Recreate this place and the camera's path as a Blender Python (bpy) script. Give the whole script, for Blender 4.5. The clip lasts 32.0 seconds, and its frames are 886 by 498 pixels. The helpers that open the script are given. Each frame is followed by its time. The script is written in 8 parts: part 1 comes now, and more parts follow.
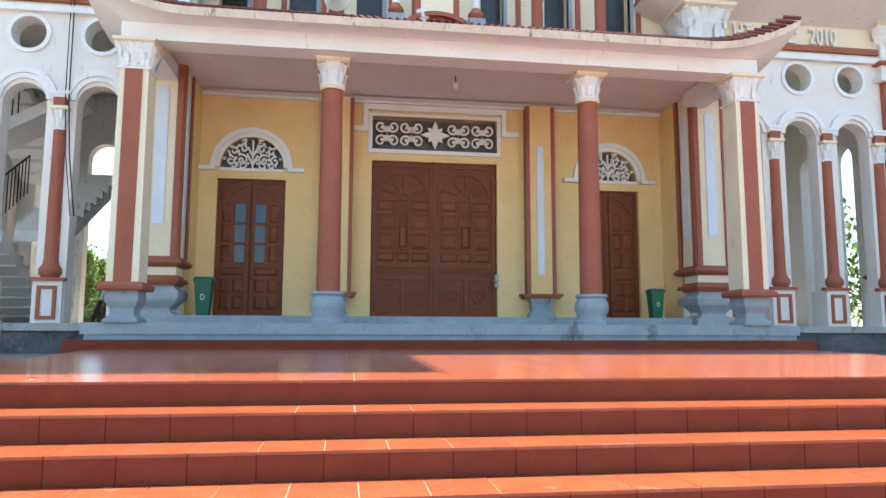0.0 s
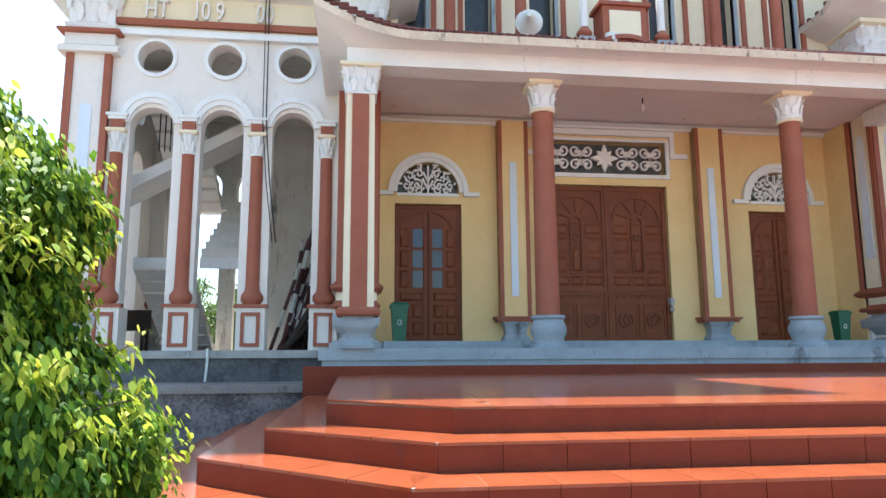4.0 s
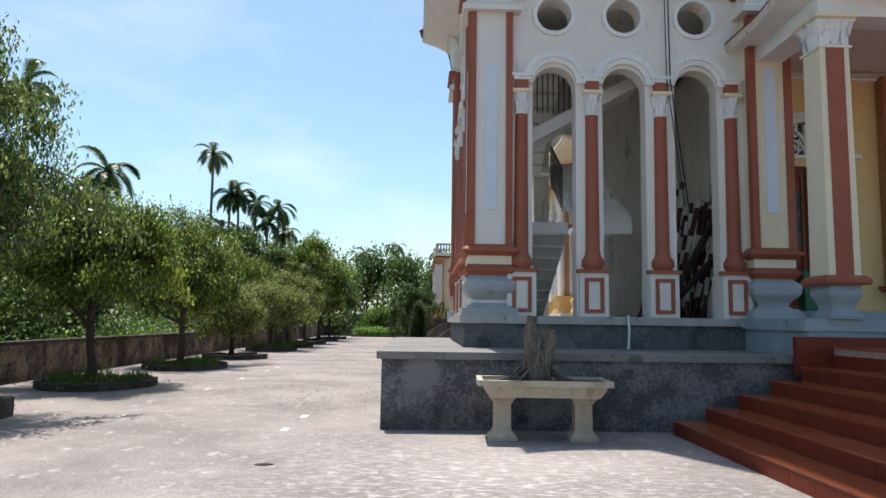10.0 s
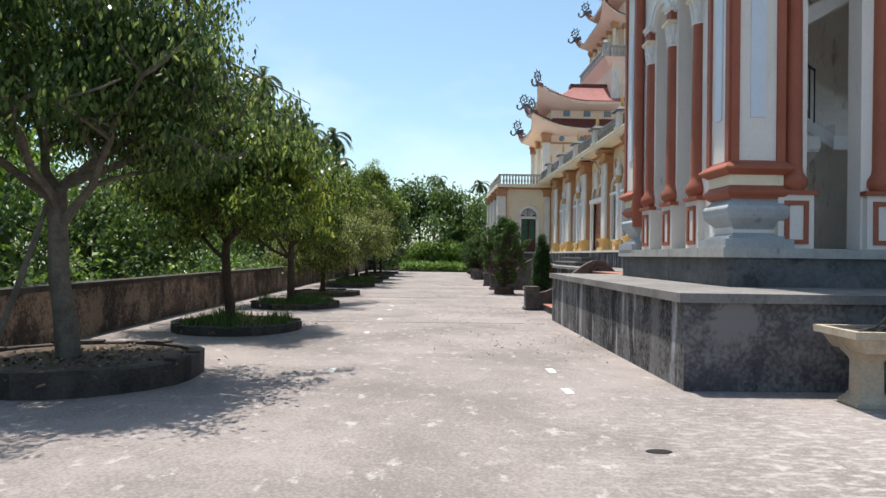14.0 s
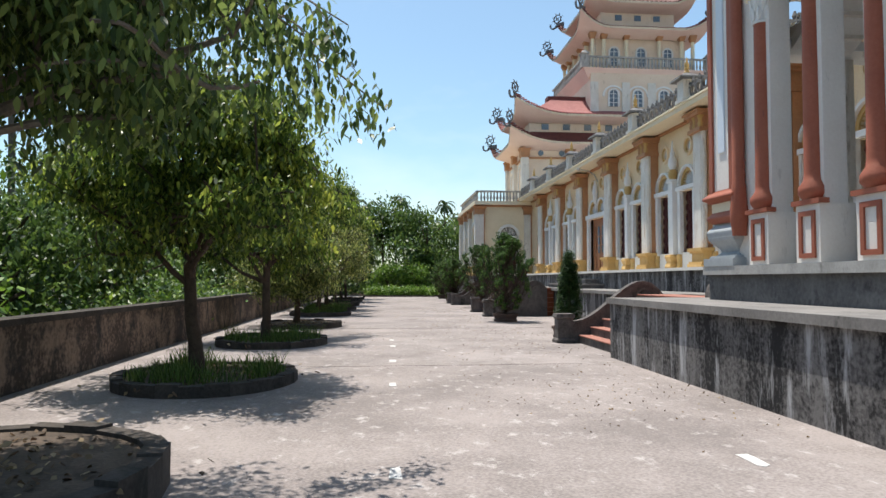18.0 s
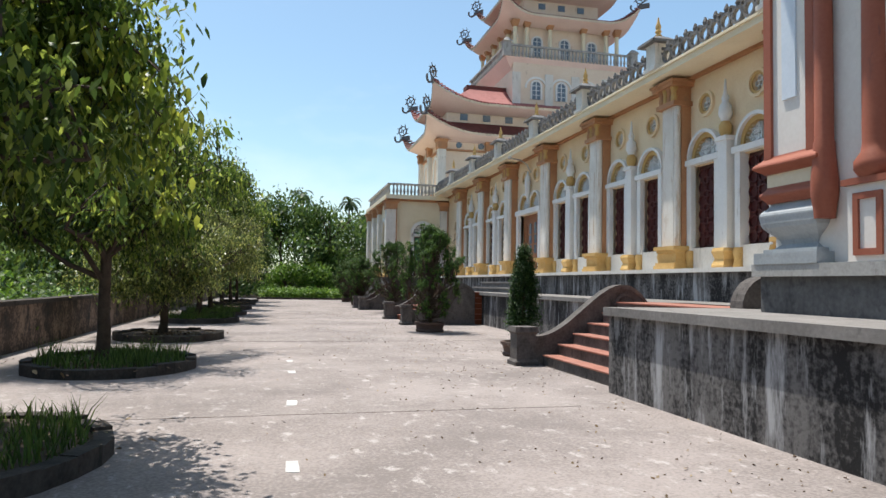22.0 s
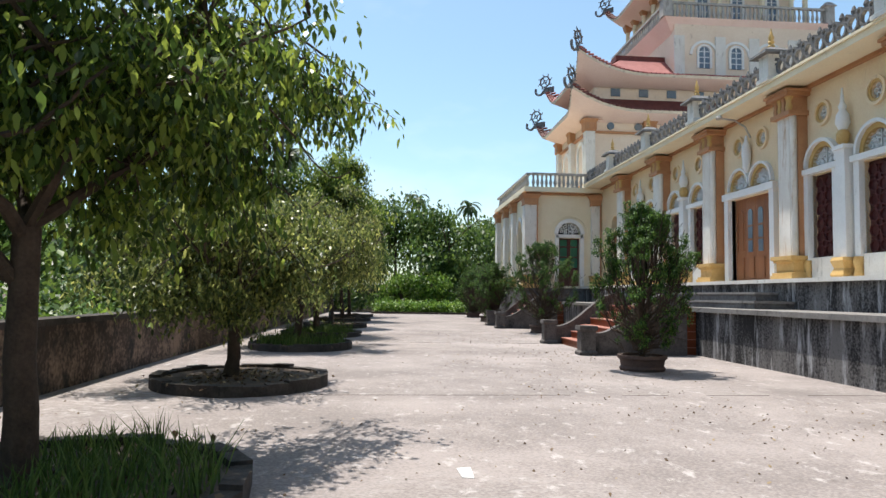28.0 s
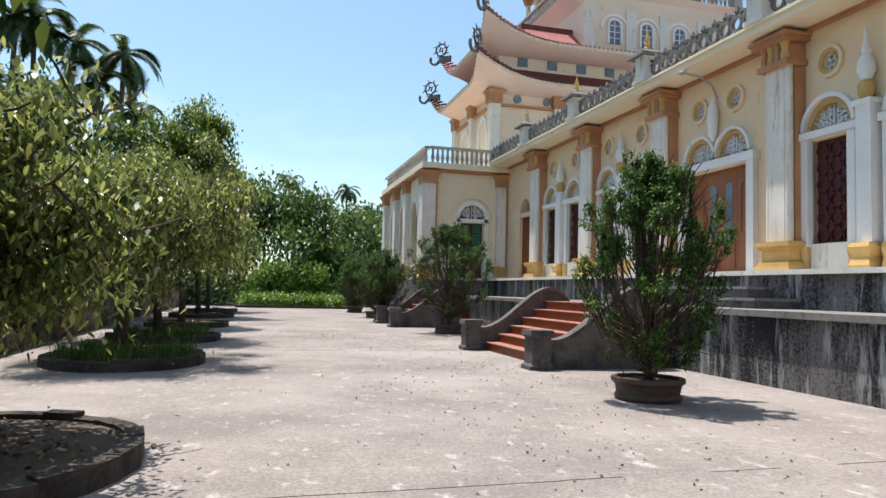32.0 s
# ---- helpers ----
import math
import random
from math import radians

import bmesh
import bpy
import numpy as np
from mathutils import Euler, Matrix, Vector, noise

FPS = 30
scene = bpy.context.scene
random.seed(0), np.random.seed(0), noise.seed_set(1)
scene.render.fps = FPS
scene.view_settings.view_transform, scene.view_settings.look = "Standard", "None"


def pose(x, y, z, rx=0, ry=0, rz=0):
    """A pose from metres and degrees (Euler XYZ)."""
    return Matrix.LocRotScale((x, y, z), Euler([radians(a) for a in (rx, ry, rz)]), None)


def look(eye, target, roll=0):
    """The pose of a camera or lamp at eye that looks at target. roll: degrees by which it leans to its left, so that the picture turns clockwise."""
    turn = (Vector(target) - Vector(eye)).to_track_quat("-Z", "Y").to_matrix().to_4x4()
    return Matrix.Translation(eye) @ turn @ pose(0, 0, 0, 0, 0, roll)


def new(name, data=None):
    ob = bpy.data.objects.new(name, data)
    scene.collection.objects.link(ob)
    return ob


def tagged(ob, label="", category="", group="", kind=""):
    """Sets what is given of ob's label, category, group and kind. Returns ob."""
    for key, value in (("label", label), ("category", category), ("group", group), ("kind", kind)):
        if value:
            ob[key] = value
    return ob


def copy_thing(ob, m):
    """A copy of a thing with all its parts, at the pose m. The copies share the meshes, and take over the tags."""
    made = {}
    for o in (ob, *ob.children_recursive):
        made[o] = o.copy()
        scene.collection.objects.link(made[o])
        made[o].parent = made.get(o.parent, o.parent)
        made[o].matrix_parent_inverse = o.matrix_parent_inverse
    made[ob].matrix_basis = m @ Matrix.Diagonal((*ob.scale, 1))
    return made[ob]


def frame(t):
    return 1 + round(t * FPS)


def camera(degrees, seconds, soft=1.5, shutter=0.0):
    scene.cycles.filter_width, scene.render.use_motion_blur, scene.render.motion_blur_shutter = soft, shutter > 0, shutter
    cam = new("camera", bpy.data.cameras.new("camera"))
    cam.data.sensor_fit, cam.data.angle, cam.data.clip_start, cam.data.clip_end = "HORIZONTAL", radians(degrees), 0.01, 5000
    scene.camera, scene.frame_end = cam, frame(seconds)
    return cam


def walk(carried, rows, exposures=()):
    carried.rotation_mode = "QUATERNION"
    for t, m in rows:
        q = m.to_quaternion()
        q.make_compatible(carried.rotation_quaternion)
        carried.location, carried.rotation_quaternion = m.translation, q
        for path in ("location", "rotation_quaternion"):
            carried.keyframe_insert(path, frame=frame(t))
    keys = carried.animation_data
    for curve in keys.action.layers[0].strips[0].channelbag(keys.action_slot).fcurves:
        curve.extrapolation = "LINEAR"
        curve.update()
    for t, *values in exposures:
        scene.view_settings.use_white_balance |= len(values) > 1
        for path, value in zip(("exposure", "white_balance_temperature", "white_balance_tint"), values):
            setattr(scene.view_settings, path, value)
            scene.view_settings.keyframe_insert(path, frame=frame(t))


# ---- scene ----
cam = camera(65.3, 32.0)
PATH = [
    (0, (-0.497, 0.625, 1.48), (-0.216, 2.591, 1.71), 0.2),
    (0.5, (-0.856, 0.727, 1.483), (-0.578, 2.688, 1.76), 0.3),
    (1, (-1.241, 0.805, 1.483), (-0.96, 2.765, 1.766), 0.3),
    (1.5, (-1.636, 0.913, 1.483), (-1.358, 2.872, 1.774), 0.1),
    (2, (-2.049, 1.001, 1.485), (-1.773, 2.96, 1.775), 0.1),
    (2.5, (-2.481, 1.054, 1.479), (-2.206, 3.012, 1.775), -0.1),
    (4.5, (-4.231, 1.269, 1.416), (-3.995, 3.23, 1.731), -0.1),
    (5, (-4.681, 1.301, 1.414), (-4.465, 3.263, 1.739), 0.1),
    (5.5, (-5.134, 1.258, 1.416), (-4.953, 3.221, 1.752), -0.0),
    (6, (-5.598, 1.199, 1.439), (-5.486, 3.169, 1.764), 0.7),
    (6.5, (-6.144, 1.245, 1.475), (-6.073, 3.217, 1.803), 0.5),
    (7, (-6.725, 1.288, 1.502), (-6.65, 3.262, 1.812), 0.3),
    (7.5, (-7.274, 1.342, 1.517), (-7.199, 3.316, 1.826), 0.7),
    (8, (-7.75, 1.431, 1.512), (-7.676, 3.409, 1.798), 0.9),
    (8.5, (-8.192, 1.544, 1.507), (-8.126, 3.526, 1.77), 0.8),
    (9, (-8.661, 1.714, 1.492), (-8.593, 3.696, 1.749), 0.9),
    (9.5, (-9.124, 1.842, 1.471), (-9.062, 3.828, 1.696), 0.8),
    (10, (-9.594, 2.034, 1.457), (-9.531, 4.023, 1.664), 0.8),
    (10.5, (-10.043, 2.272, 1.45), (-9.976, 4.264, 1.621), 0.8),
    (11, (-10.469, 2.56, 1.434), (-10.404, 4.555, 1.558), 0.8),
    (11.5, (-10.869, 2.818, 1.425), (-10.811, 4.817, 1.448), 0.8),
    (12, (-11.274, 3.098, 1.437), (-11.223, 5.097, 1.434), 0.9),
    (12.5, (-11.679, 3.343, 1.422), (-11.637, 5.343, 1.422), 1.0),
    (13, (-12.07, 3.641, 1.402), (-12.034, 5.64, 1.406), 0.9),
    (13.5, (-12.442, 3.943, 1.406), (-12.411, 5.943, 1.421), 0.9),
    (14, (-12.805, 4.198, 1.405), (-12.77, 6.198, 1.423), 0.8),
    (14.5, (-13.128, 4.527, 1.417), (-13.089, 6.525, 1.475), 0.9),
    (16.5, (-13.898, 6.15, 1.364), (-13.769, 8.144, 1.45), 0.2),
    (17, (-13.99, 6.639, 1.351), (-13.83, 8.63, 1.437), 0.2),
    (17.5, (-14.05, 7.157, 1.344), (-13.884, 9.148, 1.427), 0.1),
    (18, (-14.089, 7.679, 1.345), (-13.911, 9.669, 1.434), 0.1),
    (18.5, (-14.113, 8.178, 1.339), (-13.922, 10.167, 1.426), 0.1),
    (19, (-14.111, 8.672, 1.328), (-13.793, 10.645, 1.42), 0.3),
    (19.5, (-14.088, 9.138, 1.333), (-13.586, 11.072, 1.426), 0.2),
    (20, (-14.078, 9.566, 1.332), (-13.513, 11.482, 1.428), 0.3),
    (20.5, (-14.021, 10.04, 1.332), (-13.313, 11.908, 1.427), 0.5),
    (21, (-14.004, 10.55, 1.334), (-13.251, 12.401, 1.421), 0.6),
    (21.5, (-14.024, 11.094, 1.302), (-13.331, 12.968, 1.392), 0.9),
    (22, (-14.065, 11.662, 1.289), (-13.604, 13.606, 1.39), 1.0),
    (22.5, (-14.118, 12.151, 1.284), (-13.807, 14.123, 1.397), 1.2),
    (23, (-14.148, 12.676, 1.295), (-13.954, 14.664, 1.405), 1.2),
    (23.5, (-14.219, 13.171, 1.275), (-14.078, 15.162, 1.389), 1.4),
    (24, (-14.277, 13.642, 1.24), (-14.152, 15.635, 1.358), 1.4),
    (24.5, (-14.357, 14.177, 1.228), (-14.237, 16.169, 1.356), 1.4),
    (26.5, (-14.487, 16.63, 1.254), (-14.357, 18.622, 1.378), 0.8),
    (27, (-14.463, 17.215, 1.246), (-14.326, 19.206, 1.371), 0.9),
    (27.5, (-14.429, 17.789, 1.256), (-14.28, 19.78, 1.38), 0.9),
    (28, (-14.41, 18.323, 1.23), (-14.256, 20.313, 1.363), 0.9),
    (28.5, (-14.429, 18.877, 1.226), (-14.263, 20.866, 1.358), 1.0),
    (29, (-14.463, 19.403, 1.227), (-14.289, 21.391, 1.361), 1.0),
    (29.5, (-14.482, 19.942, 1.249), (-14.306, 21.931, 1.374), 1.1),
    (30, (-14.52, 20.503, 1.252), (-14.345, 22.492, 1.375), 1.1),
    (30.5, (-14.525, 21.092, 1.263), (-14.345, 23.081, 1.382), 1.1),
    (31, (-14.52, 21.666, 1.245), (-14.326, 23.652, 1.37), 1.1),
    (31.5, (-14.479, 22.232, 1.229), (-14.166, 24.204, 1.345), 1.3),
    (32, (-14.524, 22.762, 1.21), (-14.001, 24.688, 1.329), 1.4),
]
walk(cam, [(t, look(eye, target, roll)) for t, eye, target, roll in PATH],
     exposures=((0, 1.82), (1, 1.66), (2, 1.6), (5, 1.72), (6.2, 1.38), (7, 0.88), (8, 0.6), (9, 0.47), (14, 0.42), (23, 0.4), (27, 0.56), (32, 0.52)))

# ---- light ----
world = bpy.data.worlds.new("world")
scene.world = world
world.use_nodes = True
wn = world.node_tree
for n in list(wn.nodes):
    wn.nodes.remove(n)
w_out = wn.nodes.new("ShaderNodeOutputWorld")
w_bg = wn.nodes.new("ShaderNodeBackground")
w_sky = wn.nodes.new("ShaderNodeTexSky")
w_sky.sky_type = "NISHITA"
w_sky.sun_disc = False
w_sky.sun_elevation = radians(71.9)
w_sky.sun_rotation = radians(-27.3)
w_sky.air_density = 1.0
w_sky.dust_density = 1.25
w_sky.ozone_density = 1.3
w_tint = wn.nodes.new("ShaderNodeMix")
w_tint.data_type = "RGBA"
w_tint.blend_type = "MULTIPLY"
w_tint.inputs[0].default_value = 1.0
w_tint.inputs[7].default_value = (0.94, 1.055, 1.01, 1)
wn.links.new(w_sky.outputs[0], w_tint.inputs[6])
# thin high wisps of cloud
w_co = wn.nodes.new("ShaderNodeTexCoord")
w_map = wn.nodes.new("ShaderNodeMapping")
w_map.inputs["Scale"].default_value = (1.6, 0.8, 4.0)
w_map.inputs["Rotation"].default_value = (0.2, 0.35, 0.5)
w_noise = wn.nodes.new("ShaderNodeTexNoise")
w_noise.inputs["Scale"].default_value = 2.0
w_noise.inputs["Detail"].default_value = 8
w_ramp = wn.nodes.new("ShaderNodeValToRGB")
w_ramp.color_ramp.elements[0].position = 0.5
w_ramp.color_ramp.elements[1].position = 0.95
w_haze = wn.nodes.new("ShaderNodeHueSaturation")
w_haze.inputs["Saturation"].default_value = 0.5
w_haze.inputs["Value"].default_value = 1.12
w_mix = wn.nodes.new("ShaderNodeMix")
w_mix.data_type = "RGBA"
wn.links.new(w_co.outputs["Generated"], w_map.inputs[0])
wn.links.new(w_map.outputs[0], w_noise.inputs["Vector"])
wn.links.new(w_noise.outputs[0], w_ramp.inputs[0])
wn.links.new(w_ramp.outputs[0], w_mix.inputs[0])
wn.links.new(w_tint.outputs[2], w_haze.inputs["Color"])
wn.links.new(w_tint.outputs[2], w_mix.inputs[6])
wn.links.new(w_haze.outputs[0], w_mix.inputs[7])
wn.links.new(w_mix.outputs[2], w_bg.inputs[0])
w_bg.inputs[1].default_value = 0.135
wn.links.new(w_bg.outputs[0], w_out.inputs[0])
sun = new("sun", bpy.data.lights.new("sun", "SUN"))
sun.data.energy = 4.8
sun.data.angle = radians(0.53)
sun.data.color = (1.0, 0.955, 0.88)
sun.matrix_world = look((-15, 29, 100), (0, 0, 0))


# ---- materials ----
def mat(name, c1, c2, rough=0.7, scale=3.0, fine=40.0, bump=0.15, metal=0.0, stain=None, stain_amt=0.0, stain_scale=(0.6, 0.6, 0.25), spec=0.4, fine_share=0.35, stain_soft=None, lo=0.36, hi=0.64, grain=None):
    m = bpy.data.materials.new(name)
    m.use_nodes = True
    nt = m.node_tree
    bs = nt.nodes["Principled BSDF"]
    co = nt.nodes.new("ShaderNodeTexCoord")
    oi = nt.nodes.new("ShaderNodeObjectInfo")
    off = nt.nodes.new("ShaderNodeVectorMath")
    off.operation = "MULTIPLY_ADD"
    off.inputs[1].default_value = (1, 1, 1)
    sc = nt.nodes.new("ShaderNodeVectorMath")
    sc.operation = "SCALE"
    sc.inputs[0].default_value = (37, 51, 23)
    nt.links.new(oi.outputs["Random"], sc.inputs["Scale"])
    nt.links.new(co.outputs["Object"], off.inputs[0])
    nt.links.new(sc.outputs[0], off.inputs[2])
    n1 = nt.nodes.new("ShaderNodeTexNoise")
    n1.inputs["Scale"].default_value = scale
    n1.inputs["Detail"].default_value = 5
    n1.inputs["Roughness"].default_value = 0.65
    n2 = nt.nodes.new("ShaderNodeTexNoise")
    n2.inputs["Scale"].default_value = fine
    n2.inputs["Detail"].default_value = 4
    if grain:
        gm = nt.nodes.new("ShaderNodeMapping")
        gm.inputs["Scale"].default_value = grain
        nt.links.new(off.outputs[0], gm.inputs[0])
        nt.links.new(gm.outputs[0], n1.inputs["Vector"])
    else:
        nt.links.new(off.outputs[0], n1.inputs["Vector"])
    nt.links.new(off.outputs[0], n2.inputs["Vector"])
    av = nt.nodes.new("ShaderNodeMath")
    av.operation = "MULTIPLY_ADD"
    av.inputs[1].default_value = fine_share
    nt.links.new(n2.outputs[0], av.inputs[0])
    ml = nt.nodes.new("ShaderNodeMath")
    ml.operation = "MULTIPLY"
    ml.inputs[1].default_value = 1 - fine_share
    nt.links.new(n1.outputs[0], ml.inputs[0])
    nt.links.new(ml.outputs[0], av.inputs[2])
    rp = nt.nodes.new("ShaderNodeValToRGB")
    rp.color_ramp.elements[0].position = lo
    rp.color_ramp.elements[0].color = (*c1, 1)
    rp.color_ramp.elements[1].position = hi
    rp.color_ramp.elements[1].color = (*c2, 1)
    nt.links.new(av.outputs[0], rp.inputs[0])
    col = rp.outputs[0]
    if stain:
        mp = nt.nodes.new("ShaderNodeMapping")
        mp.inputs["Scale"].default_value = stain_scale
        nt.links.new(off.outputs[0], mp.inputs[0])
        n3 = nt.nodes.new("ShaderNodeTexNoise")
        n3.inputs["Scale"].default_value = 4.0
        n3.inputs["Detail"].default_value = 8
        n3.inputs["Roughness"].default_value = 0.72
        nt.links.new(mp.outputs[0], n3.inputs["Vector"])
        r3 = nt.nodes.new("ShaderNodeValToRGB")
        r3.color_ramp.elements[0].position = 0.66 - 0.3 * stain_amt
        r3.color_ramp.elements[1].position = 0.74 - 0.2 * stain_amt if stain_soft is None else 0.66 - 0.3 * stain_amt + stain_soft
        nt.links.new(n3.outputs[0], r3.inputs[0])
        mx = nt.nodes.new("ShaderNodeMix")
        mx.data_type = "RGBA"
        mx.inputs[7].default_value = (*stain, 1)
        nt.links.new(r3.outputs[0], mx.inputs[0])
        nt.links.new(col, mx.inputs[6])
        col = mx.outputs[2]
    nt.links.new(col, bs.inputs["Base Color"])
    bs.inputs["Roughness"].default_value = rough
    bs.inputs["Metallic"].default_value = metal
    bs.inputs["Specular IOR Level"].default_value = spec
    if bump:
        bp = nt.nodes.new("ShaderNodeBump")
        bp.inputs["Strength"].default_value = bump
        bp.inputs["Distance"].default_value = 0.02
        nt.links.new(av.outputs[0], bp.inputs["Height"])
        nt.links.new(bp.outputs[0], bs.inputs["Normal"])
    return m


def leaf_mat(name, dark, mid, light, gloss=0.6, trans=0.35):
    m = bpy.data.materials.new(name)
    m.use_nodes = True
    nt = m.node_tree
    bs = nt.nodes["Principled BSDF"]
    out = nt.nodes["Material Output"]
    ge = nt.nodes.new("ShaderNodeNewGeometry")
    rp = nt.nodes.new("ShaderNodeValToRGB")
    rp.color_ramp.elements[0].color = (*dark, 1)
    rp.color_ramp.elements[1].color = (*light, 1)
    e = rp.color_ramp.elements.new(0.55)
    e.color = (*mid, 1)
    nt.links.new(ge.outputs["Random Per Island"], rp.inputs[0])
    nt.links.new(rp.outputs[0], bs.inputs["Base Color"])
    bs.inputs["Roughness"].default_value = gloss * 0.85
    bs.inputs["Specular IOR Level"].default_value = 0.24
    tr = nt.nodes.new("ShaderNodeBsdfTranslucent")
    hs = nt.nodes.new("ShaderNodeHueSaturation")
    hs.inputs["Value"].default_value = 1.6
    hs.inputs["Hue"].default_value = 0.485
    nt.links.new(rp.outputs[0], hs.inputs["Color"])
    nt.links.new(hs.outputs[0], tr.inputs[0])
    mx = nt.nodes.new("ShaderNodeMixShader")
    mx.inputs[0].default_value = trans
    nt.links.new(bs.outputs[0], mx.inputs[1])
    nt.links.new(tr.outputs[0], mx.inputs[2])
    nt.links.new(mx.outputs[0], out.inputs[0])
    return m


M_YELLOW = mat("yellow_paint", (0.72, 0.50, 0.22), (0.80, 0.58, 0.29), 0.75, 1.2, 30, 0.08, stain=(0.55, 0.38, 0.2), stain_amt=0.1)
M_CREAM = mat("cream_paint", (0.72, 0.62, 0.44), (0.80, 0.71, 0.53), 0.75, 1.0, 25, 0.08, stain=(0.52, 0.44, 0.34), stain_amt=0.12)
M_WHITE = mat("white_paint", (0.70, 0.69, 0.67), (0.80, 0.79, 0.77), 0.7, 1.3, 30, 0.08, stain=(0.45, 0.43, 0.40), stain_amt=0.16, stain_scale=(1.5, 1.5, 0.3))
M_OFFWHITE = mat("old_white_paint", (0.62, 0.58, 0.52), (0.76, 0.73, 0.68), 0.75, 1.5, 25, 0.12, stain=(0.36, 0.33, 0.28), stain_amt=0.3, stain_scale=(1.6, 1.6, 0.3))
M_RED = mat("brick_red_paint", (0.285, 0.083, 0.047), (0.345, 0.112, 0.066), 0.6, 1.6, 30, 0.06, stain=(0.2, 0.075, 0.055), stain_amt=0.14, stain_scale=(2, 2, 0.5), spec=0.3)
M_BLUEGREY = mat("blue_grey_paint", (0.235, 0.28, 0.31), (0.33, 0.375, 0.40), 0.7, 2, 30, 0.2, stain=(0.12, 0.13, 0.135), stain_amt=0.32)
M_NAVE = mat("weathered_yellow_paint", (0.72, 0.545, 0.34), (0.82, 0.67, 0.46), 0.78, 0.9, 26, 0.1, stain=(0.56, 0.42, 0.29), stain_amt=0.16, stain_scale=(0.9, 0.9, 0.3))
M_FOOT = mat("grey_foot_paint", (0.30, 0.32, 0.335), (0.41, 0.43, 0.44), 0.7, 2, 30, 0.12, stain=(0.16, 0.16, 0.16), stain_amt=0.25)
M_PEEL = mat("peeling_white_paint", (0.62, 0.57, 0.50), (0.78, 0.74, 0.68), 0.78, 1.5, 30, 0.2, stain=(0.46, 0.31, 0.19), stain_amt=0.34, stain_scale=(1.4, 1.4, 0.2))
M_CHEEK = mat("dark_worn_cement", (0.055, 0.048, 0.045), (0.145, 0.128, 0.12), 0.92, 2.2, 28, 0.35, stain=(0.035, 0.032, 0.03), stain_amt=0.34, stain_scale=(1, 1, 0.5))
M_TOWER = mat("pale_tower_paint", (0.70, 0.645, 0.59), (0.78, 0.735, 0.685), 0.75, 1.0, 25, 0.08, stain=(0.54, 0.50, 0.46), stain_amt=0.18, stain_scale=(1.4, 1.4, 0.3))
M_POT = mat("dark_clay_pot", (0.07, 0.045, 0.036), (0.13, 0.085, 0.068), 0.85, 3, 30, 0.25, stain=(0.2, 0.17, 0.15), stain_amt=0.25)
M_PANEL = mat("pale_blue_panel", (0.60, 0.66, 0.73), (0.68, 0.73, 0.80), 0.6, 2, 30, 0.05)
M_PINKCEIL = mat("pale_pink_soffit", (0.66, 0.56, 0.545), (0.74, 0.65, 0.64), 0.8, 0.8, 20, 0.05, stain=(0.5, 0.4, 0.36), stain_amt=0.15)
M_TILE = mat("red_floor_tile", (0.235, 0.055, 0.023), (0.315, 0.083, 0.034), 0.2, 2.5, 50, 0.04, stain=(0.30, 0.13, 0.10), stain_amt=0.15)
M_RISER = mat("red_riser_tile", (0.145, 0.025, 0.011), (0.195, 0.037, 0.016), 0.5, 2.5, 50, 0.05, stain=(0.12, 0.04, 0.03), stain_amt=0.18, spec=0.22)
M_GROUT = mat("pale_grout", (0.30, 0.19, 0.145), (0.42, 0.31, 0.255), 0.9, 5, 60, 0.1)
M_CONC = mat("pale_concrete", (0.182, 0.156, 0.146), (0.31, 0.268, 0.252), 0.92, 0.5, 42, 0.5, stain=(0.41, 0.372, 0.355), stain_amt=0.3, stain_soft=0.09, stain_scale=(1.5, 0.9, 1), fine_share=0.42, lo=0.41, hi=0.59)
# worn pale flecks that gather in patches on the yard
nt = M_CONC.node_tree
tc = nt.nodes.new("ShaderNodeTexCoord")
flecks = []
for scl, sca, det, lo_, hi_ in (((0.6, 1.25, 1), 11.0, 8, 0.49, 0.68), ((1, 1, 1), 0.3, 3, 0.56, 0.8)):
    mp = nt.nodes.new("ShaderNodeMapping")
    mp.inputs["Scale"].default_value = scl
    mp.inputs["Location"].default_value = (3.3, 1.7, 0)
    nz = nt.nodes.new("ShaderNodeTexNoise")
    nz.inputs["Scale"].default_value = sca
    nz.inputs["Detail"].default_value = det
    rr = nt.nodes.new("ShaderNodeValToRGB")
    rr.color_ramp.elements[0].position = lo_
    rr.color_ramp.elements[1].position = hi_
    nt.links.new(tc.outputs["Object"], mp.inputs[0])
    nt.links.new(mp.outputs[0], nz.inputs["Vector"])
    nt.links.new(nz.outputs[0], rr.inputs[0])
    flecks.append(rr)
mu = nt.nodes.new("ShaderNodeMath")
mu.operation = "MULTIPLY"
# the most worn patch lies before the terrace
ds = nt.nodes.new("ShaderNodeVectorMath")
ds.operation = "DISTANCE"
ds.inputs[1].default_value = (-9.0, 8.6, 0)
nt.links.new(tc.outputs["Object"], ds.inputs[0])
mr = nt.nodes.new("ShaderNodeMapRange")
mr.inputs[1].default_value = 3.4
mr.inputs[2].default_value = 0.4
nt.links.new(ds.outputs["Value"], mr.inputs[0])
mm = nt.nodes.new("ShaderNodeMath")
mm.operation = "MAXIMUM"
nt.links.new(flecks[1].outputs[0], mm.inputs[0])
nt.links.new(mr.outputs[0], mm.inputs[1])
nt.links.new(flecks[0].outputs[0], mu.inputs[0])
nt.links.new(mm.outputs[0], mu.inputs[1])
mc = nt.nodes.new("ShaderNodeMix")
mc.data_type = "RGBA"
mc.inputs[7].default_value = (0.47, 0.44, 0.425, 1)
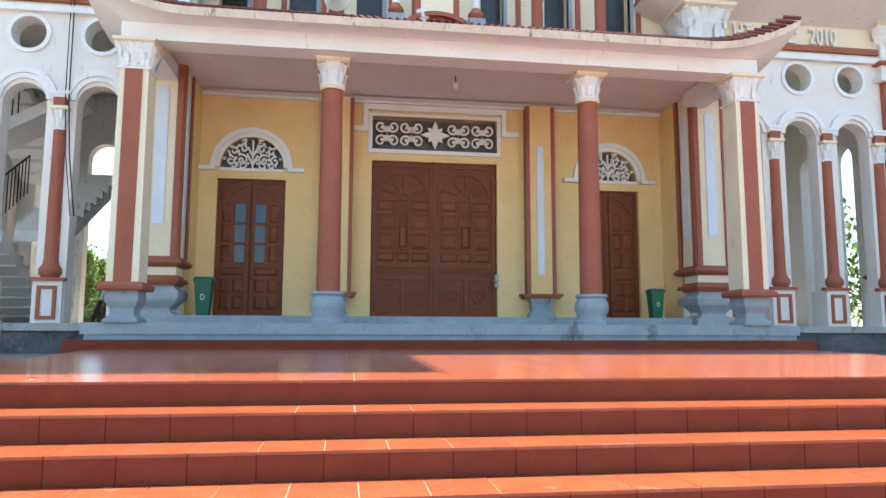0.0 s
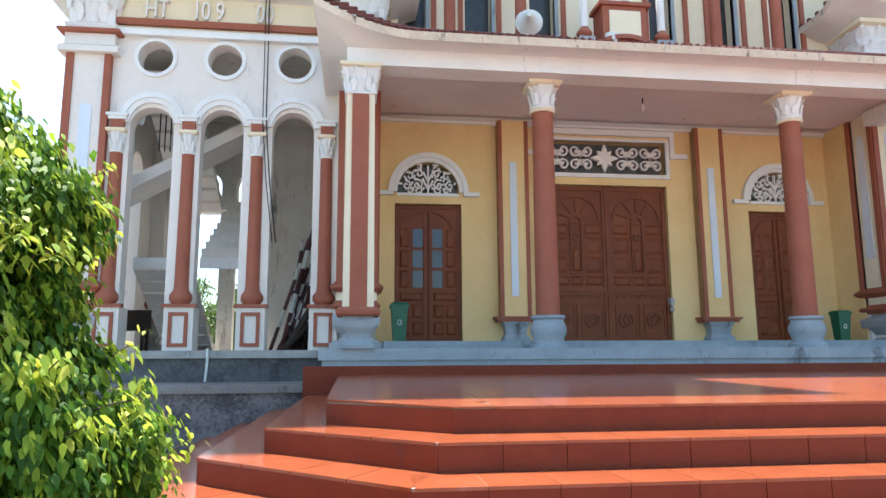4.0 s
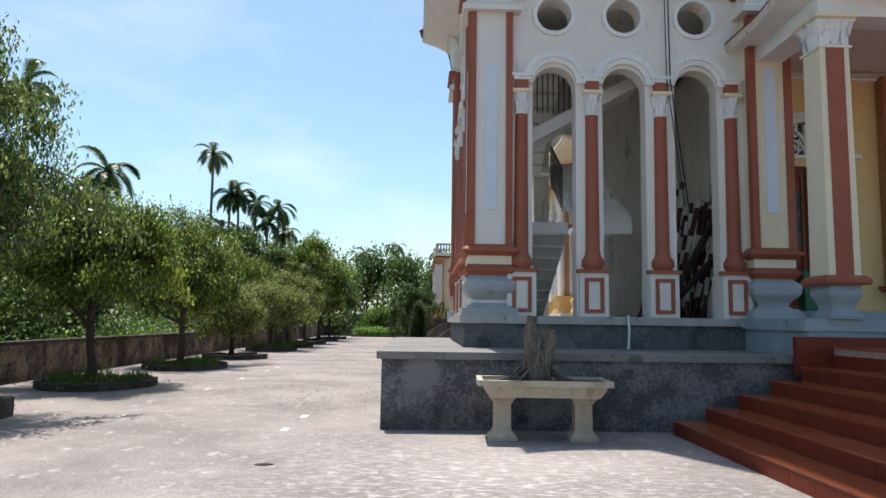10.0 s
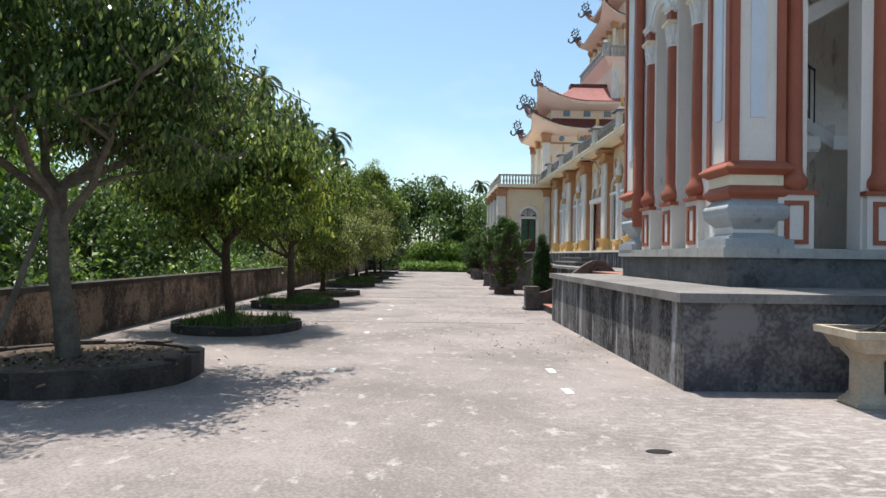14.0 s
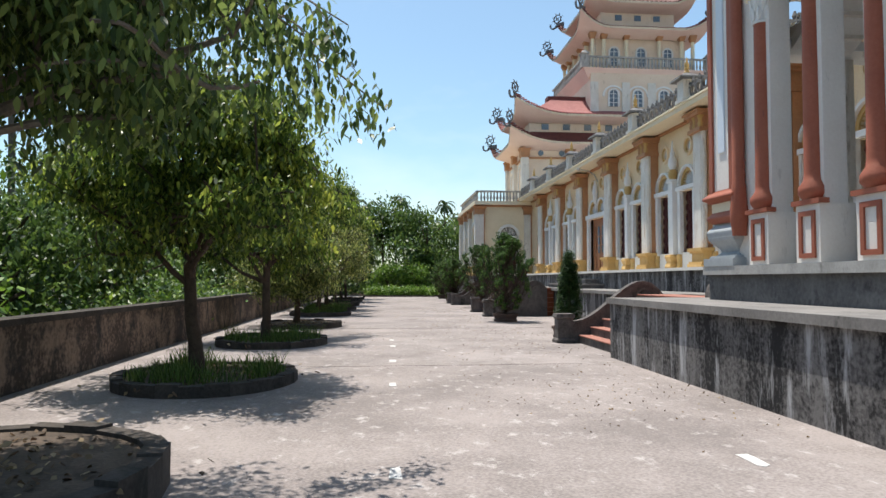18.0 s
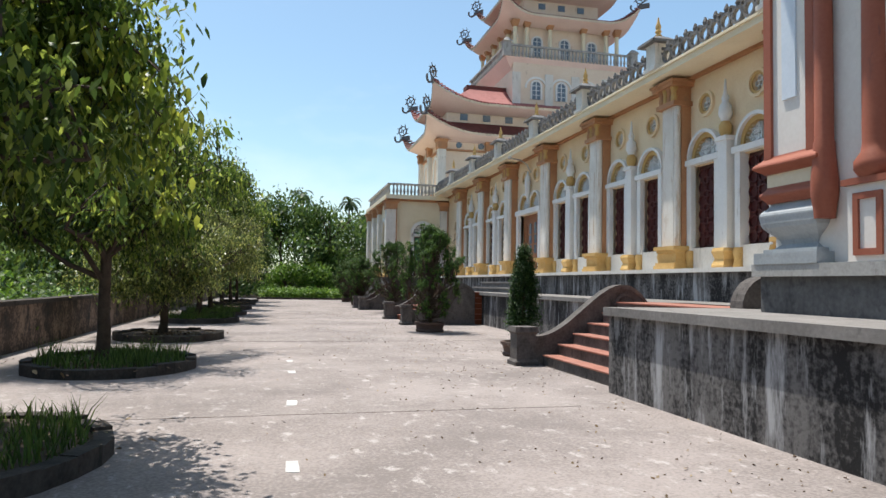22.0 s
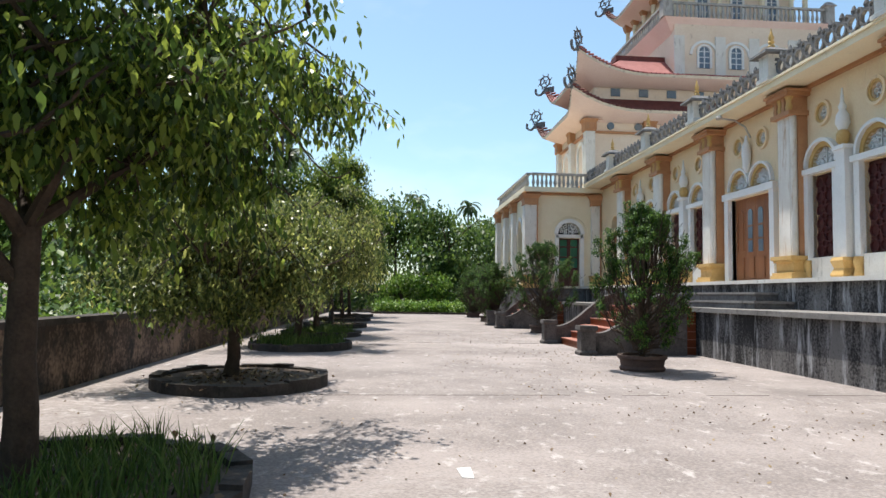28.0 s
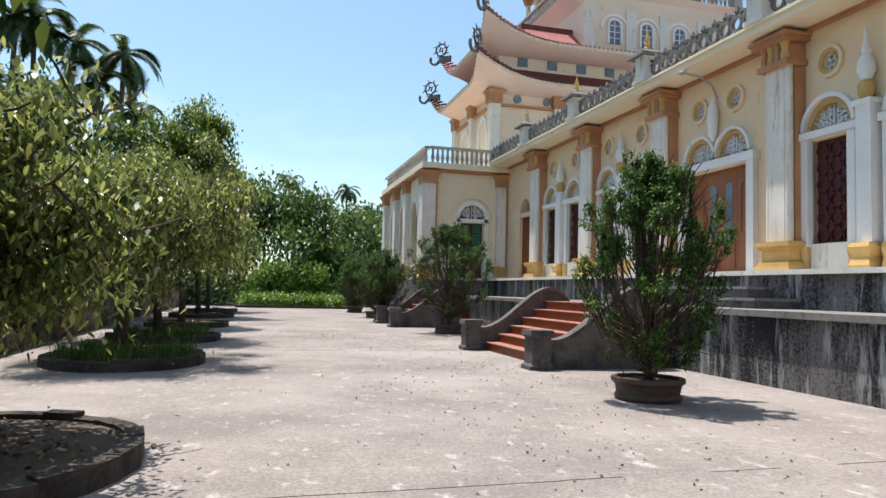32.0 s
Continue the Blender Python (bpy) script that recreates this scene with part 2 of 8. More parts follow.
bs = nt.nodes["Principled BSDF"]
nt.links.new(bs.inputs["Base Color"].links[0].from_socket, mc.inputs[6])
nt.links.new(mu.outputs[0], mc.inputs[0])
nt.links.new(mc.outputs[2], bs.inputs["Base Color"])
M_BLOTCH = mat("blotched_grey_plaster", (0.075, 0.07, 0.075), (0.19, 0.178, 0.175), 0.92, 1.8, 20, 0.4, stain=(0.045, 0.042, 0.048), stain_amt=0.38, stain_scale=(0.75, 0.75, 0.6), lo=0.44, hi=0.57)
# the pale grey paints the reflection on the transom and fanlight glass
M_REFLGLASS = mat("grey_reflection_glass", (0.085, 0.09, 0.095), (0.14, 0.145, 0.15), 0.3, 2, 20, 0, spec=0.4)
M_CONCTOP = mat("grey_terrace_concrete", (0.15, 0.14, 0.132), (0.26, 0.243, 0.23), 0.92, 1.2, 26, 0.35, stain=(0.085, 0.08, 0.076), stain_amt=0.3)
M_MOULD = mat("mouldy_plaster", (0.016, 0.015, 0.016), (0.16, 0.152, 0.15), 0.92, 1.6, 24, 0.4, stain=(0.40, 0.40, 0.41), stain_amt=0.42, stain_scale=(1.0, 1.0, 0.16), lo=0.44, hi=0.58, grain=(1.3, 1.3, 0.3))
M_MOULD2 = mat("grey_blotched_plaster", (0.07, 0.068, 0.07), (0.16, 0.155, 0.155), 0.92, 1.5, 18, 0.35, stain=(0.055, 0.052, 0.055), stain_amt=0.42, stain_scale=(0.9, 0.9, 0.7))
M_WALLOLD = mat("old_garden_wall", (0.06, 0.042, 0.032), (0.26, 0.185, 0.135), 0.95, 1.0, 18, 0.5, stain=(0.03, 0.027, 0.025), stain_amt=0.55, stain_scale=(0.6, 0.6, 0.45), lo=0.45, hi=0.57)
M_DOOR = mat("red_brown_wood", (0.135, 0.032, 0.012), (0.215, 0.06, 0.021), 0.45, 1.5, 60, 0.12, spec=0.22)
M_DOOR2 = mat("orange_brown_wood", (0.20, 0.075, 0.03), (0.32, 0.128, 0.052), 0.5, 2, 50, 0.14, grain=(2, 2, 0.3))
# near-black colour stands in for shade behind openings and in the drain hole
M_DARK = mat("painted_darkness", (0.010, 0.008, 0.008), (0.02, 0.016, 0.015), 0.9, 2, 20, 0)
M_GLASS = mat("blue_grey_glass", (0.10, 0.14, 0.19), (0.16, 0.20, 0.25), 0.12, 2, 20, 0, spec=0.6)
M_WINWOOD = mat("dark_red_lattice", (0.05, 0.012, 0.012), (0.09, 0.02, 0.018), 0.5, 3, 40, 0.1)
M_GOLD = mat("ochre_paint", (0.47, 0.29, 0.09), (0.59, 0.385, 0.15), 0.65, 2, 30, 0.12, stain=(0.42, 0.24, 0.08), stain_amt=0.22)
M_ORANGE = mat("orange_brown_paint", (0.37, 0.17, 0.08), (0.48, 0.25, 0.125), 0.7, 2, 30, 0.12, stain=(0.36, 0.2, 0.11), stain_amt=0.25)
M_STONE = mat("weathered_stone", (0.30, 0.29, 0.27), (0.44, 0.42, 0.40), 0.9, 3, 30, 0.3, stain=(0.14, 0.13, 0.12), stain_amt=0.35)
M_BENCH = mat("yellowish_cast_stone", (0.36, 0.29, 0.205), (0.52, 0.455, 0.355), 0.85, 2.5, 35, 0.25, stain=(0.2, 0.16, 0.11), stain_amt=0.3)
M_ROOF = mat("dark_red_roof_tile", (0.10, 0.026, 0.022), (0.17, 0.05, 0.04), 0.7, 4, 30, 0.3)
M_ROOFL = mat("pink_red_roof_tile", (0.24, 0.075, 0.068), (0.36, 0.13, 0.115), 0.7, 3, 30, 0.3)
M_EAVE = mat("eave_edge", (0.55, 0.46, 0.36), (0.70, 0.62, 0.50), 0.8, 2.5, 25, 0.2, stain=(0.08, 0.07, 0.06), stain_amt=0.3, stain_scale=(2.2, 2.2, 0.5))
M_PAGODA = mat("pagoda_cream", (0.70, 0.55, 0.42), (0.79, 0.66, 0.53), 0.75, 0.7, 14, 0.08, stain=(0.50, 0.37, 0.28), stain_amt=0.22, stain_scale=(0.8, 0.8, 0.3))
M_PAGPINK = mat("pagoda_pink_soffit", (0.74, 0.56, 0.50), (0.82, 0.66, 0.60), 0.75, 0.7, 14, 0.06)
M_IRON = mat("dark_iron", (0.02, 0.02, 0.025), (0.04, 0.04, 0.045), 0.5, 5, 50, 0.1, metal=0.6)
M_IRONWOOD = mat("dark_stained_wood", (0.03, 0.018, 0.012), (0.06, 0.036, 0.024), 0.5, 3, 40, 0.15, grain=(1, 1, 0.3))
M_BIN = mat("green_plastic", (0.012, 0.10, 0.055), (0.018, 0.13, 0.07), 0.4, 3, 30, 0.04)
M_SPEAKER = mat("pale_speaker_plastic", (0.62, 0.64, 0.60), (0.70, 0.71, 0.67), 0.4, 3, 30, 0.02)
M_SOIL = mat("dry_soil", (0.05, 0.036, 0.026), (0.13, 0.095, 0.07), 0.95, 4, 40, 0.6)
M_KERB = mat("dark_planter_kerb", (0.028, 0.023, 0.019), (0.085, 0.07, 0.06), 0.95, 2.5, 30, 0.6, stain=(0.02, 0.02, 0.016), stain_amt=0.35)
M_BARK = mat("brown_bark", (0.035, 0.024, 0.016), (0.085, 0.058, 0.04), 0.9, 6, 50, 0.8)
M_BARKP = mat("pale_bark", (0.085, 0.07, 0.055), (0.19, 0.16, 0.125), 0.9, 6, 50, 0.8)
M_STUMP = mat("grey_driftwood", (0.05, 0.039, 0.031), (0.215, 0.178, 0.14), 0.88, 6, 45, 0.8, lo=0.4, hi=0.62, grain=(1.5, 1.5, 0.35))
M_PAINTMARK = mat("white_ground_paint", (0.46, 0.445, 0.43), (0.60, 0.585, 0.565), 0.85, 6, 30, 0.1, stain=(0.45, 0.42, 0.40), stain_amt=0.35)
M_GRASS = leaf_mat("grass_blades", (0.035, 0.06, 0.015), (0.07, 0.13, 0.025), (0.14, 0.20, 0.05), 0.6, 0.3)
M_FICUS = leaf_mat("bright_ficus_leaves", (0.022, 0.066, 0.008), (0.062, 0.155, 0.015), (0.30, 0.41, 0.045), 0.68, 0.33)
M_YOUNG = leaf_mat("young_ficus_leaves", (0.16, 0.26, 0.025), (0.32, 0.42, 0.05), (0.52, 0.54, 0.10), 0.65, 0.45)
M_MANGO = leaf_mat("mango_leaves", (0.02, 0.042, 0.011), (0.072, 0.13, 0.022), (0.27, 0.34, 0.06), 0.42, 0.45)
M_LONGAN = leaf_mat("dusty_longan_leaves", (0.028, 0.045, 0.015), (0.1, 0.135, 0.036), (0.34, 0.36, 0.105), 0.4, 0.45)
M_WILLOW = leaf_mat("grey_green_leaves", (0.026, 0.05, 0.018), (0.075, 0.125, 0.034), (0.21, 0.27, 0.075), 0.4, 0.42)
M_CYPRESS = leaf_mat("dark_conifer_leaves", (0.012, 0.034, 0.008), (0.034, 0.088, 0.016), (0.13, 0.235, 0.035), 0.6, 0.28)
M_CYPRESSD = leaf_mat("dense_cypress_leaves", (0.01, 0.028, 0.008), (0.022, 0.056, 0.013), (0.06, 0.115, 0.026), 0.7, 0.22)
M_YMANGO = leaf_mat("young_mango_leaves", (0.06, 0.11, 0.015), (0.15, 0.21, 0.03), (0.34, 0.38, 0.06), 0.4, 0.42)
M_PARAPET = mat("dark_weathered_stone", (0.085, 0.085, 0.09), (0.20, 0.196, 0.196), 0.9, 4, 30, 0.4, stain=(0.04, 0.04, 0.045), stain_amt=0.4, stain_scale=(2, 2, 1))
M_PANE = mat("dark_blue_glass", (0.012, 0.022, 0.05), (0.03, 0.05, 0.09), 0.1, 2, 20, 0, spec=0.5)
M_WOODS = leaf_mat("woodland_leaves", (0.026, 0.052, 0.014), (0.055, 0.11, 0.024), (0.13, 0.20, 0.04), 0.5, 0.32)
M_LIME = leaf_mat("lime_green_leaves", (0.035, 0.085, 0.010), (0.08, 0.17, 0.02), (0.2, 0.32, 0.05), 0.5, 0.35)
M_PALM = leaf_mat("palm_fronds", (0.02, 0.04, 0.014), (0.036, 0.07, 0.02), (0.08, 0.12, 0.035), 0.45, 0.22)
M_DRY = leaf_mat("dry_leaf_litter", (0.07, 0.042, 0.024), (0.15, 0.098, 0.055), (0.34, 0.26, 0.15), 0.8, 0.1)


# ---- mesh helpers ----
def box(bm, x0, x1, y0, y1, z0, z1):
    v = [bm.verts.new(p) for p in ((x0, y0, z0), (x1, y0, z0), (x1, y1, z0), (x0, y1, z0), (x0, y0, z1), (x1, y0, z1), (x1, y1, z1), (x0, y1, z1))]
    for f in ((3, 2, 1, 0), (4, 5, 6, 7), (0, 1, 5, 4), (1, 2, 6, 5), (2, 3, 7, 6), (3, 0, 4, 7)):
        bm.faces.new([v[i] for i in f])


def cbox(bm, x, y, z0, sx, sy, h):
    box(bm, x - sx / 2, x + sx / 2, y - sy / 2, y + sy / 2, z0, z0 + h)


def lathe(bm, prof, n=20, cx=0.0, cy=0.0, turn=0.0, sx=1.0, sy=1.0):
    """A solid of revolution; n=4 gives a moulded square post whose r is half its width."""
    k = 1 / math.cos(math.pi / n) if n == 4 else 1.0
    turn = turn + (math.pi / 4 if n == 4 else 0)
    rings = []
    for r, z in prof:
        rings.append([bm.verts.new((cx + sx * r * k * math.cos(turn + 2 * math.pi * i / n), cy + sy * r * k * math.sin(turn + 2 * math.pi * i / n), z)) for i in range(n)])
    for a, b in zip(rings, rings[1:]):
        for i in range(n):
            bm.faces.new((a[i], a[(i + 1) % n], b[(i + 1) % n], b[i]))
    bm.faces.new(rings[0][::-1])
    bm.faces.new(rings[-1])


def prism(bm, pts, z0, z1):
    a = [bm.verts.new((x, y, z0)) for x, y in pts]
    b = [bm.verts.new((x, y, z1)) for x, y in pts]
    n = len(pts)
    bm.faces.new(a[::-1])
    bm.faces.new(b)
    for i in range(n):
        bm.faces.new((a[i], a[(i + 1) % n], b[(i + 1) % n], b[i]))


def slab(bm, axis, quads, v0, v1):
    """quads: outlines in (u, z), given thickness from v0 to v1. axis 'x': u runs along x; 'y': along y."""
    for q in quads:
        if axis == "x":
            a = [bm.verts.new((u, v0, z)) for u, z in q]
            b = [bm.verts.new((u, v1, z)) for u, z in q]
        else:
            a = [bm.verts.new((v0, u, z)) for u, z in q]
            b = [bm.verts.new((v1, u, z)) for u, z in q]
        n = len(q)
        bm.faces.new(a)
        bm.faces.new(b[::-1])
        for i in range(n):
            bm.faces.new((a[i], b[i], b[(i + 1) % n], a[(i + 1) % n]))


def span(o, u):
    kind, uc, hw, zb, zs = o
    d = math.sqrt(max(hw * hw - (u - uc) ** 2, 0))
    if kind == "rect":
        return zb, zs
    if kind == "arch":
        return zb, zs + d
    return zs - d, zs + d


def wall(bm, axis, v0, v1, u0, u1, z0, z1, openings=()):
    """A wall with rect, arch and circ openings cut right through it."""
    cuts = {u0, u1}
    for o in openings:
        n = 1 if o[0] == "rect" else 14
        for i in range(n + 1):
            cuts.add(round(o[1] - o[2] * math.cos(math.pi * i / n), 5))
    us = sorted(c for c in cuts if u0 - 1e-6 <= c <= u1 + 1e-6)
    quads = []
    for a, b in zip(us, us[1:]):
        mid = (a + b) / 2
        holes = sorted((span(o, mid)[0], o) for o in openings if abs(mid - o[1]) < o[2])
        lo_a, lo_b = z0, z0
        for _, o in holes:
            (ba, ta), (bb, tb) = span(o, a), span(o, b)
            if min(ba - lo_a, bb - lo_b) > -1e-6 and max(ba - lo_a, bb - lo_b) > 1e-4:
                quads.append([(a, lo_a), (b, lo_b), (b, bb), (a, ba)])
            lo_a, lo_b = ta, tb
        if z1 > min(lo_a, lo_b):
            quads.append([(a, lo_a), (b, lo_b), (b, z1), (a, z1)])
    slab(bm, axis, quads, v0, v1)
    bmesh.ops.remove_doubles(bm, verts=bm.verts, dist=0.0004)
    inner = [f for f in bm.faces if all(len(e.link_faces) > 2 for e in f.edges)]
    bmesh.ops.delete(bm, geom=inner, context="FACES_ONLY")


def arch_band(bm, axis, v0, v1, uc, r0, r1, zs, n=18, a0=0.0, a1=math.pi):
    quads = []
    for i in range(n):
        t0, t1 = a0 + (a1 - a0) * i / n, a0 + (a1 - a0) * (i + 1) / n
        quads.append([(uc + r * math.cos(t), zs + r * math.sin(t)) for r, t in ((r0, t0), (r1, t0), (r1, t1), (r0, t1))])
    slab(bm, axis, quads, v0, v1)


def tube(bm, pts, r, n=6, taper=1.0):
    pts = [Vector(p) for p in pts]
    rings = []
    up = Vector((0.13, 0.21, 0.97))
    for i, p in enumerate(pts):
        d = (pts[min(i + 1, len(pts) - 1)] - pts[max(i - 1, 0)]).normalized()
        s = d.cross(up)
        if s.length < 1e-3:
            s = d.cross(Vector((1, 0, 0)))
        s.normalize()
        q = s.cross(d)
        rr = r * (1 + (taper - 1) * i / max(1, len(pts) - 1))
        rings.append([bm.verts.new(p + rr * (math.cos(2 * math.pi * k / n) * s + math.sin(2 * math.pi * k / n) * q)) for k in range(n)])
    for a, b in zip(rings, rings[1:]):
        for k in range(n):
            bm.faces.new((a[k], a[(k + 1) % n], b[(k + 1) % n], b[k]))
    bm.faces.new(rings[0][::-1])
    bm.faces.new(rings[-1])


def mesh_of(name, bm, material, smooth=False):
    bmesh.ops.recalc_face_normals(bm, faces=bm.faces)
    me = bpy.data.meshes.new(name)
    bm.to_mesh(me)
    bm.free()
    me.materials.append(material)
    if smooth:
        me.polygons.foreach_set("use_smooth", [True] * len(me.polygons))
        me.set_sharp_from_angle(angle=radians(38))
    return me


def part(name, bm, material, parent=None, label="", smooth=False):
    ob = new(name, mesh_of(name, bm, material, smooth))
    if parent:
        ob.parent = parent
    if label:
        ob["label"] = label
    return ob


def setting(name, bm, material, label, category, parent=None):
    ob = part(name, bm, material, parent)
    return tagged(ob, label, category, kind="structure")


def thing(name, label, category, group="", m=None, kind=""):
    ob = new(name)
    ob.empty_display_size = 0.2
    if m:
        ob.matrix_basis = m
    return tagged(ob, label, category, group, kind)


def raw(name, verts, faces, material, parent=None, label=""):
    me = bpy.data.meshes.new(name)
    me.from_pydata(verts, [], faces)
    me.materials.append(material)
    ob = new(name, me)
    if parent:
        ob.parent = parent
    if label:
        ob["label"] = label
    return ob


# ---- ground ----
bm = bmesh.new()
box(bm, -3000, 3000, -3000, 3000, -0.4, 0.0)
setting("ground", bm, M_CONC, "pale worn concrete yard with scuffed lighter patches", "ground")

random.seed(14)
for y_, xa_, xb_ in ((7.55, -15.5, -7.0), (18.5, -17.0, -11.0), (26.85, -17.0, -8.0), (36.2, -17.0, -8.2), (0.6, -14.0, 8.0)):
    bm = bmesh.new()
    x_ = xa_
    while x_ < xb_:
        w_ = random.uniform(0.25, 0.7)
        if random.random() > 0.12:
            j_ = y_ + 0.02 * (x_ - xa_) + random.uniform(-0.006, 0.006)
            h_ = random.uniform(0.001, 0.004)
            prism(bm, [(x_, j_ - h_), (x_ + w_, j_ - h_ + 0.02 * w_), (x_ + w_, j_ + h_ + 0.02 * w_), (x_, j_ + h_)], 0.0, 0.003)
        x_ += w_
    setting("yard_joint", bm, M_SOIL, "dark dirt-filled joint between concrete slabs", "joint")

# ---- plan ----
AX = 1.33          # axis of the front
Z_PLAT, Z_TER, Z_PORCH, Z_DOOR = 1.09, 1.04, 1.56, 1.70
Y_COL, Y_WALL = 11.9, 14.6
TX0, TX1, TY0, TY1 = -8.75, -3.5, 13.45, 18.2   # left stair tower
RX = 6.4           # inner side of the right stair tower
WX = -5.3          # side wall of the nave

# ---- front steps: six risers round a chamfered platform ----
R, T, TF = Z_PLAT / 6, 0.44, 0.47


def step_outline(k):
    o, f = T * k, TF * k
    c = 0.42 * f
    return [(-4.0 - o, 11.3), (-4.0 - o, 6.9 - c), (-3.1 - 0.42 * o, 6.05 - f), (5.96 + 0.42 * o, 6.05 - f), (6.86 + o, 6.9 - c), (6.86 + o, 11.3)]


steps = thing("front_steps", "broad red-tiled steps up to the church porch", "steps", kind="structure")
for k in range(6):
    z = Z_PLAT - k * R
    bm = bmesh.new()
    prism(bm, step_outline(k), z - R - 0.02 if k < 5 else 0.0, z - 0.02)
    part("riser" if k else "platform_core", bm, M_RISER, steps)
    bm = bmesh.new()
    prism(bm, step_outline(k - 0.03), z - 0.02, z - 0.005)
    part("grout_bed", bm, M_GROUT, steps, "pale mortar joints between the tiles")
bm = bmesh.new()
box(bm, -4.5, 7.36, 11.3, 11.4, Z_PLAT - 0.3, 1.31)
setting("kerb", bm, M_RISER, "dark red tiled kerb at the porch foot", "kerb")

# ---- porch floor ----
bm = bmesh.new()
box(bm, -4.25, 7.1, 11.45, 14.6, 1.0, Z_PORCH - 0.17)
box(bm, -4.3, 7.15, 11.42, 14.6, Z_PORCH - 0.17, Z_PORCH)
box(bm, -3.3, 6.0, 12.9, 14.6, Z_PORCH, Z_DOOR)
setting("porch_floor", bm, M_BLUEGREY, "blue-grey painted porch floor with cracked edge", "floor")

# ---- front wall ----
DOORS = [("rect", AX, 1.31, Z_DOOR, 4.93), ("rect", -2.365, 0.665, Z_DOOR, 4.45), ("rect", 5.1, 0.665, Z_DOOR, 4.45)]
FAN = [("rect", AX, 1.31, 5.16, 5.86), ("arch", -2.365, 0.62, 4.62, 4.68), ("arch", 5.1, 0.62, 4.62, 4.68)]
bm = bmesh.new()
wall(bm, "x", Y_WALL, Y_WALL + 0.35, -3.52, 6.42, Z_DOOR - 0.4, 6.45, DOORS + FAN)
setting("wall_front", bm, M_YELLOW, "yellow plastered porch wall", "wall")
# black sheet behind the porch openings, in place of a dark room
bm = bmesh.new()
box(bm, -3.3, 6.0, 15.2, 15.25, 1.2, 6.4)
setting("wall_dark_inside", bm, M_DARK, "near-black sheet standing in for the unlit church hall", "wall")

for nm, xa, xb in (("left", -3.41, -3.38), ("right", 6.28, 6.31)):
    bm = bmesh.new()
    box(bm, xa, xb, 13.8, Y_WALL, Z_DOOR, 6.2)
    setting("wall_porch_end_" + nm, bm, M_YELLOW, "yellow plastered end wall of the porch", "wall")

# ---- left and right stair towers ----
ARCH_C = [-7.37, -6.17, -4.93]
AH = 0.37


def tower(x0, x1, arches, mirror):
    nm = "right" if mirror else "left"
    b = bmesh.new()
    ops = [("arch", c, AH, Z_PORCH, 5.45) for c in arches] + [("circ", c, 0.30, 0, 6.74) for c in arches]
    wall(b, "x", TY0, TY0 + 0.3, x0, x1, Z_PORCH, 7.12, ops)
    setting("wall_tower_front_" + nm, b, M_TOWER, "cream arcaded tower wall with round windows", "wall")
    b = bmesh.new()
    cs = [15.19, 16.31]
    ops = [("arch", c, AH, Z_PORCH, 5.45) for c in cs] + [("circ", c, 0.30, 0, 6.74) for c in cs]
    ox = x1 if mirror else x0
    wall(b, "y", ox - (0.3 if mirror else 0), ox + (0 if mirror else 0.3), TY0 + 0.3, TY1, Z_PORCH, 7.12, ops)
    setting("wall_tower_side_" + nm, b, M_TOWER, "cream arcaded tower side with round windows", "wall")
    b = bmesh.new()
    wall(b, "x", TY1 - 0.3, TY1, x0 + (0 if mirror else 0.3), x1 - (0.3 if mirror else 0), Z_PORCH, 7.12, [("arch", c, 0.39, Z_PORCH, 5.5) for c in (arches[1] - (0.07 if not mirror else -0.07), arches[2] if mirror else arches[0])])
    ix = x0 if mirror else x1
    box(b, ix - 0.09, ix + 0.09, TY0 + 0.3, TY1 - 0.3, Z_PORCH, 7.12)
    setting("wall_tower_back_" + nm, b, M_OFFWHITE, "whitewashed inner tower wall", "wall")
    b = bmesh.new()
    box(b, x0 - 0.12, x1 + 0.1, TY0 - 0.14, TY1 + 0.1, 0.3, Z_PORCH - 0.13)
    setting("tower_base_" + nm, b, M_MOULD2, "mouldy grey plinth under the tower", "plinth")
    b = bmesh.new()
    box(b, x0 - 0.2, x1 + 0.12, TY0 - 0.2, TY1 + 0.15, Z_PORCH - 0.13, Z_PORCH)
    setting("tower_floor_" + nm, b, M_STONE, "chipped pale stone edge of the tower floor", "floor")
    b = bmesh.new()
    box(b, x0 + 0.3, x1 - 0.3, TY0 + 0.3, TY1 - 0.3, 7.08, 7.2)
    setting("tower_ceiling_" + nm, b, M_OFFWHITE, "plain tower ceiling", "ceiling")
    # upper storey
    b = bmesh.new()
    box(b, x0 + 0.02, x1, TY0 + 0.02, TY1 - 0.02, 7.12, 8.05)
    setting("wall_tower_upper_" + nm, b, M_CREAM, "cream band with raised lettering", "wall")
    b = bmesh.new()
    box(b, x0 - 0.12, x1 + 0.05, TY0 - 0.12, TY1 + 0.05, 7.12, 7.24)
    setting("trim_white_" + nm, b, M_WHITE, "white moulding", "trim")
    b = bmesh.new()
    box(b, x0 - 0.06, x1 + 0.05, TY0 - 0.06, TY1 + 0.05, 7.34, 7.46)
    setting("trim_red_" + nm, b, M_RED, "red moulding", "trim")
    b = bmesh.new()
    box(b, x0 + 0.1, x1 - 0.1, TY0 + 0.1, TY1 - 0.1, 8.05, 22.4)
    box(b, x0 - 0.7, x1 + 0.7, TY0 - 0.6, TY1 + 0.6, 21.9, 22.2)
    setting("wall_belfry_" + nm, b, M_CREAM, "cream belfry storeys", "wall")
    b = bmesh.new()
    lathe(b, [(2.3, 22.4), (1.8, 22.9), (0.9, 23.6), (0.1, 25.0)], 4, (x0 + x1) / 2, (TY0 + TY1) / 2)
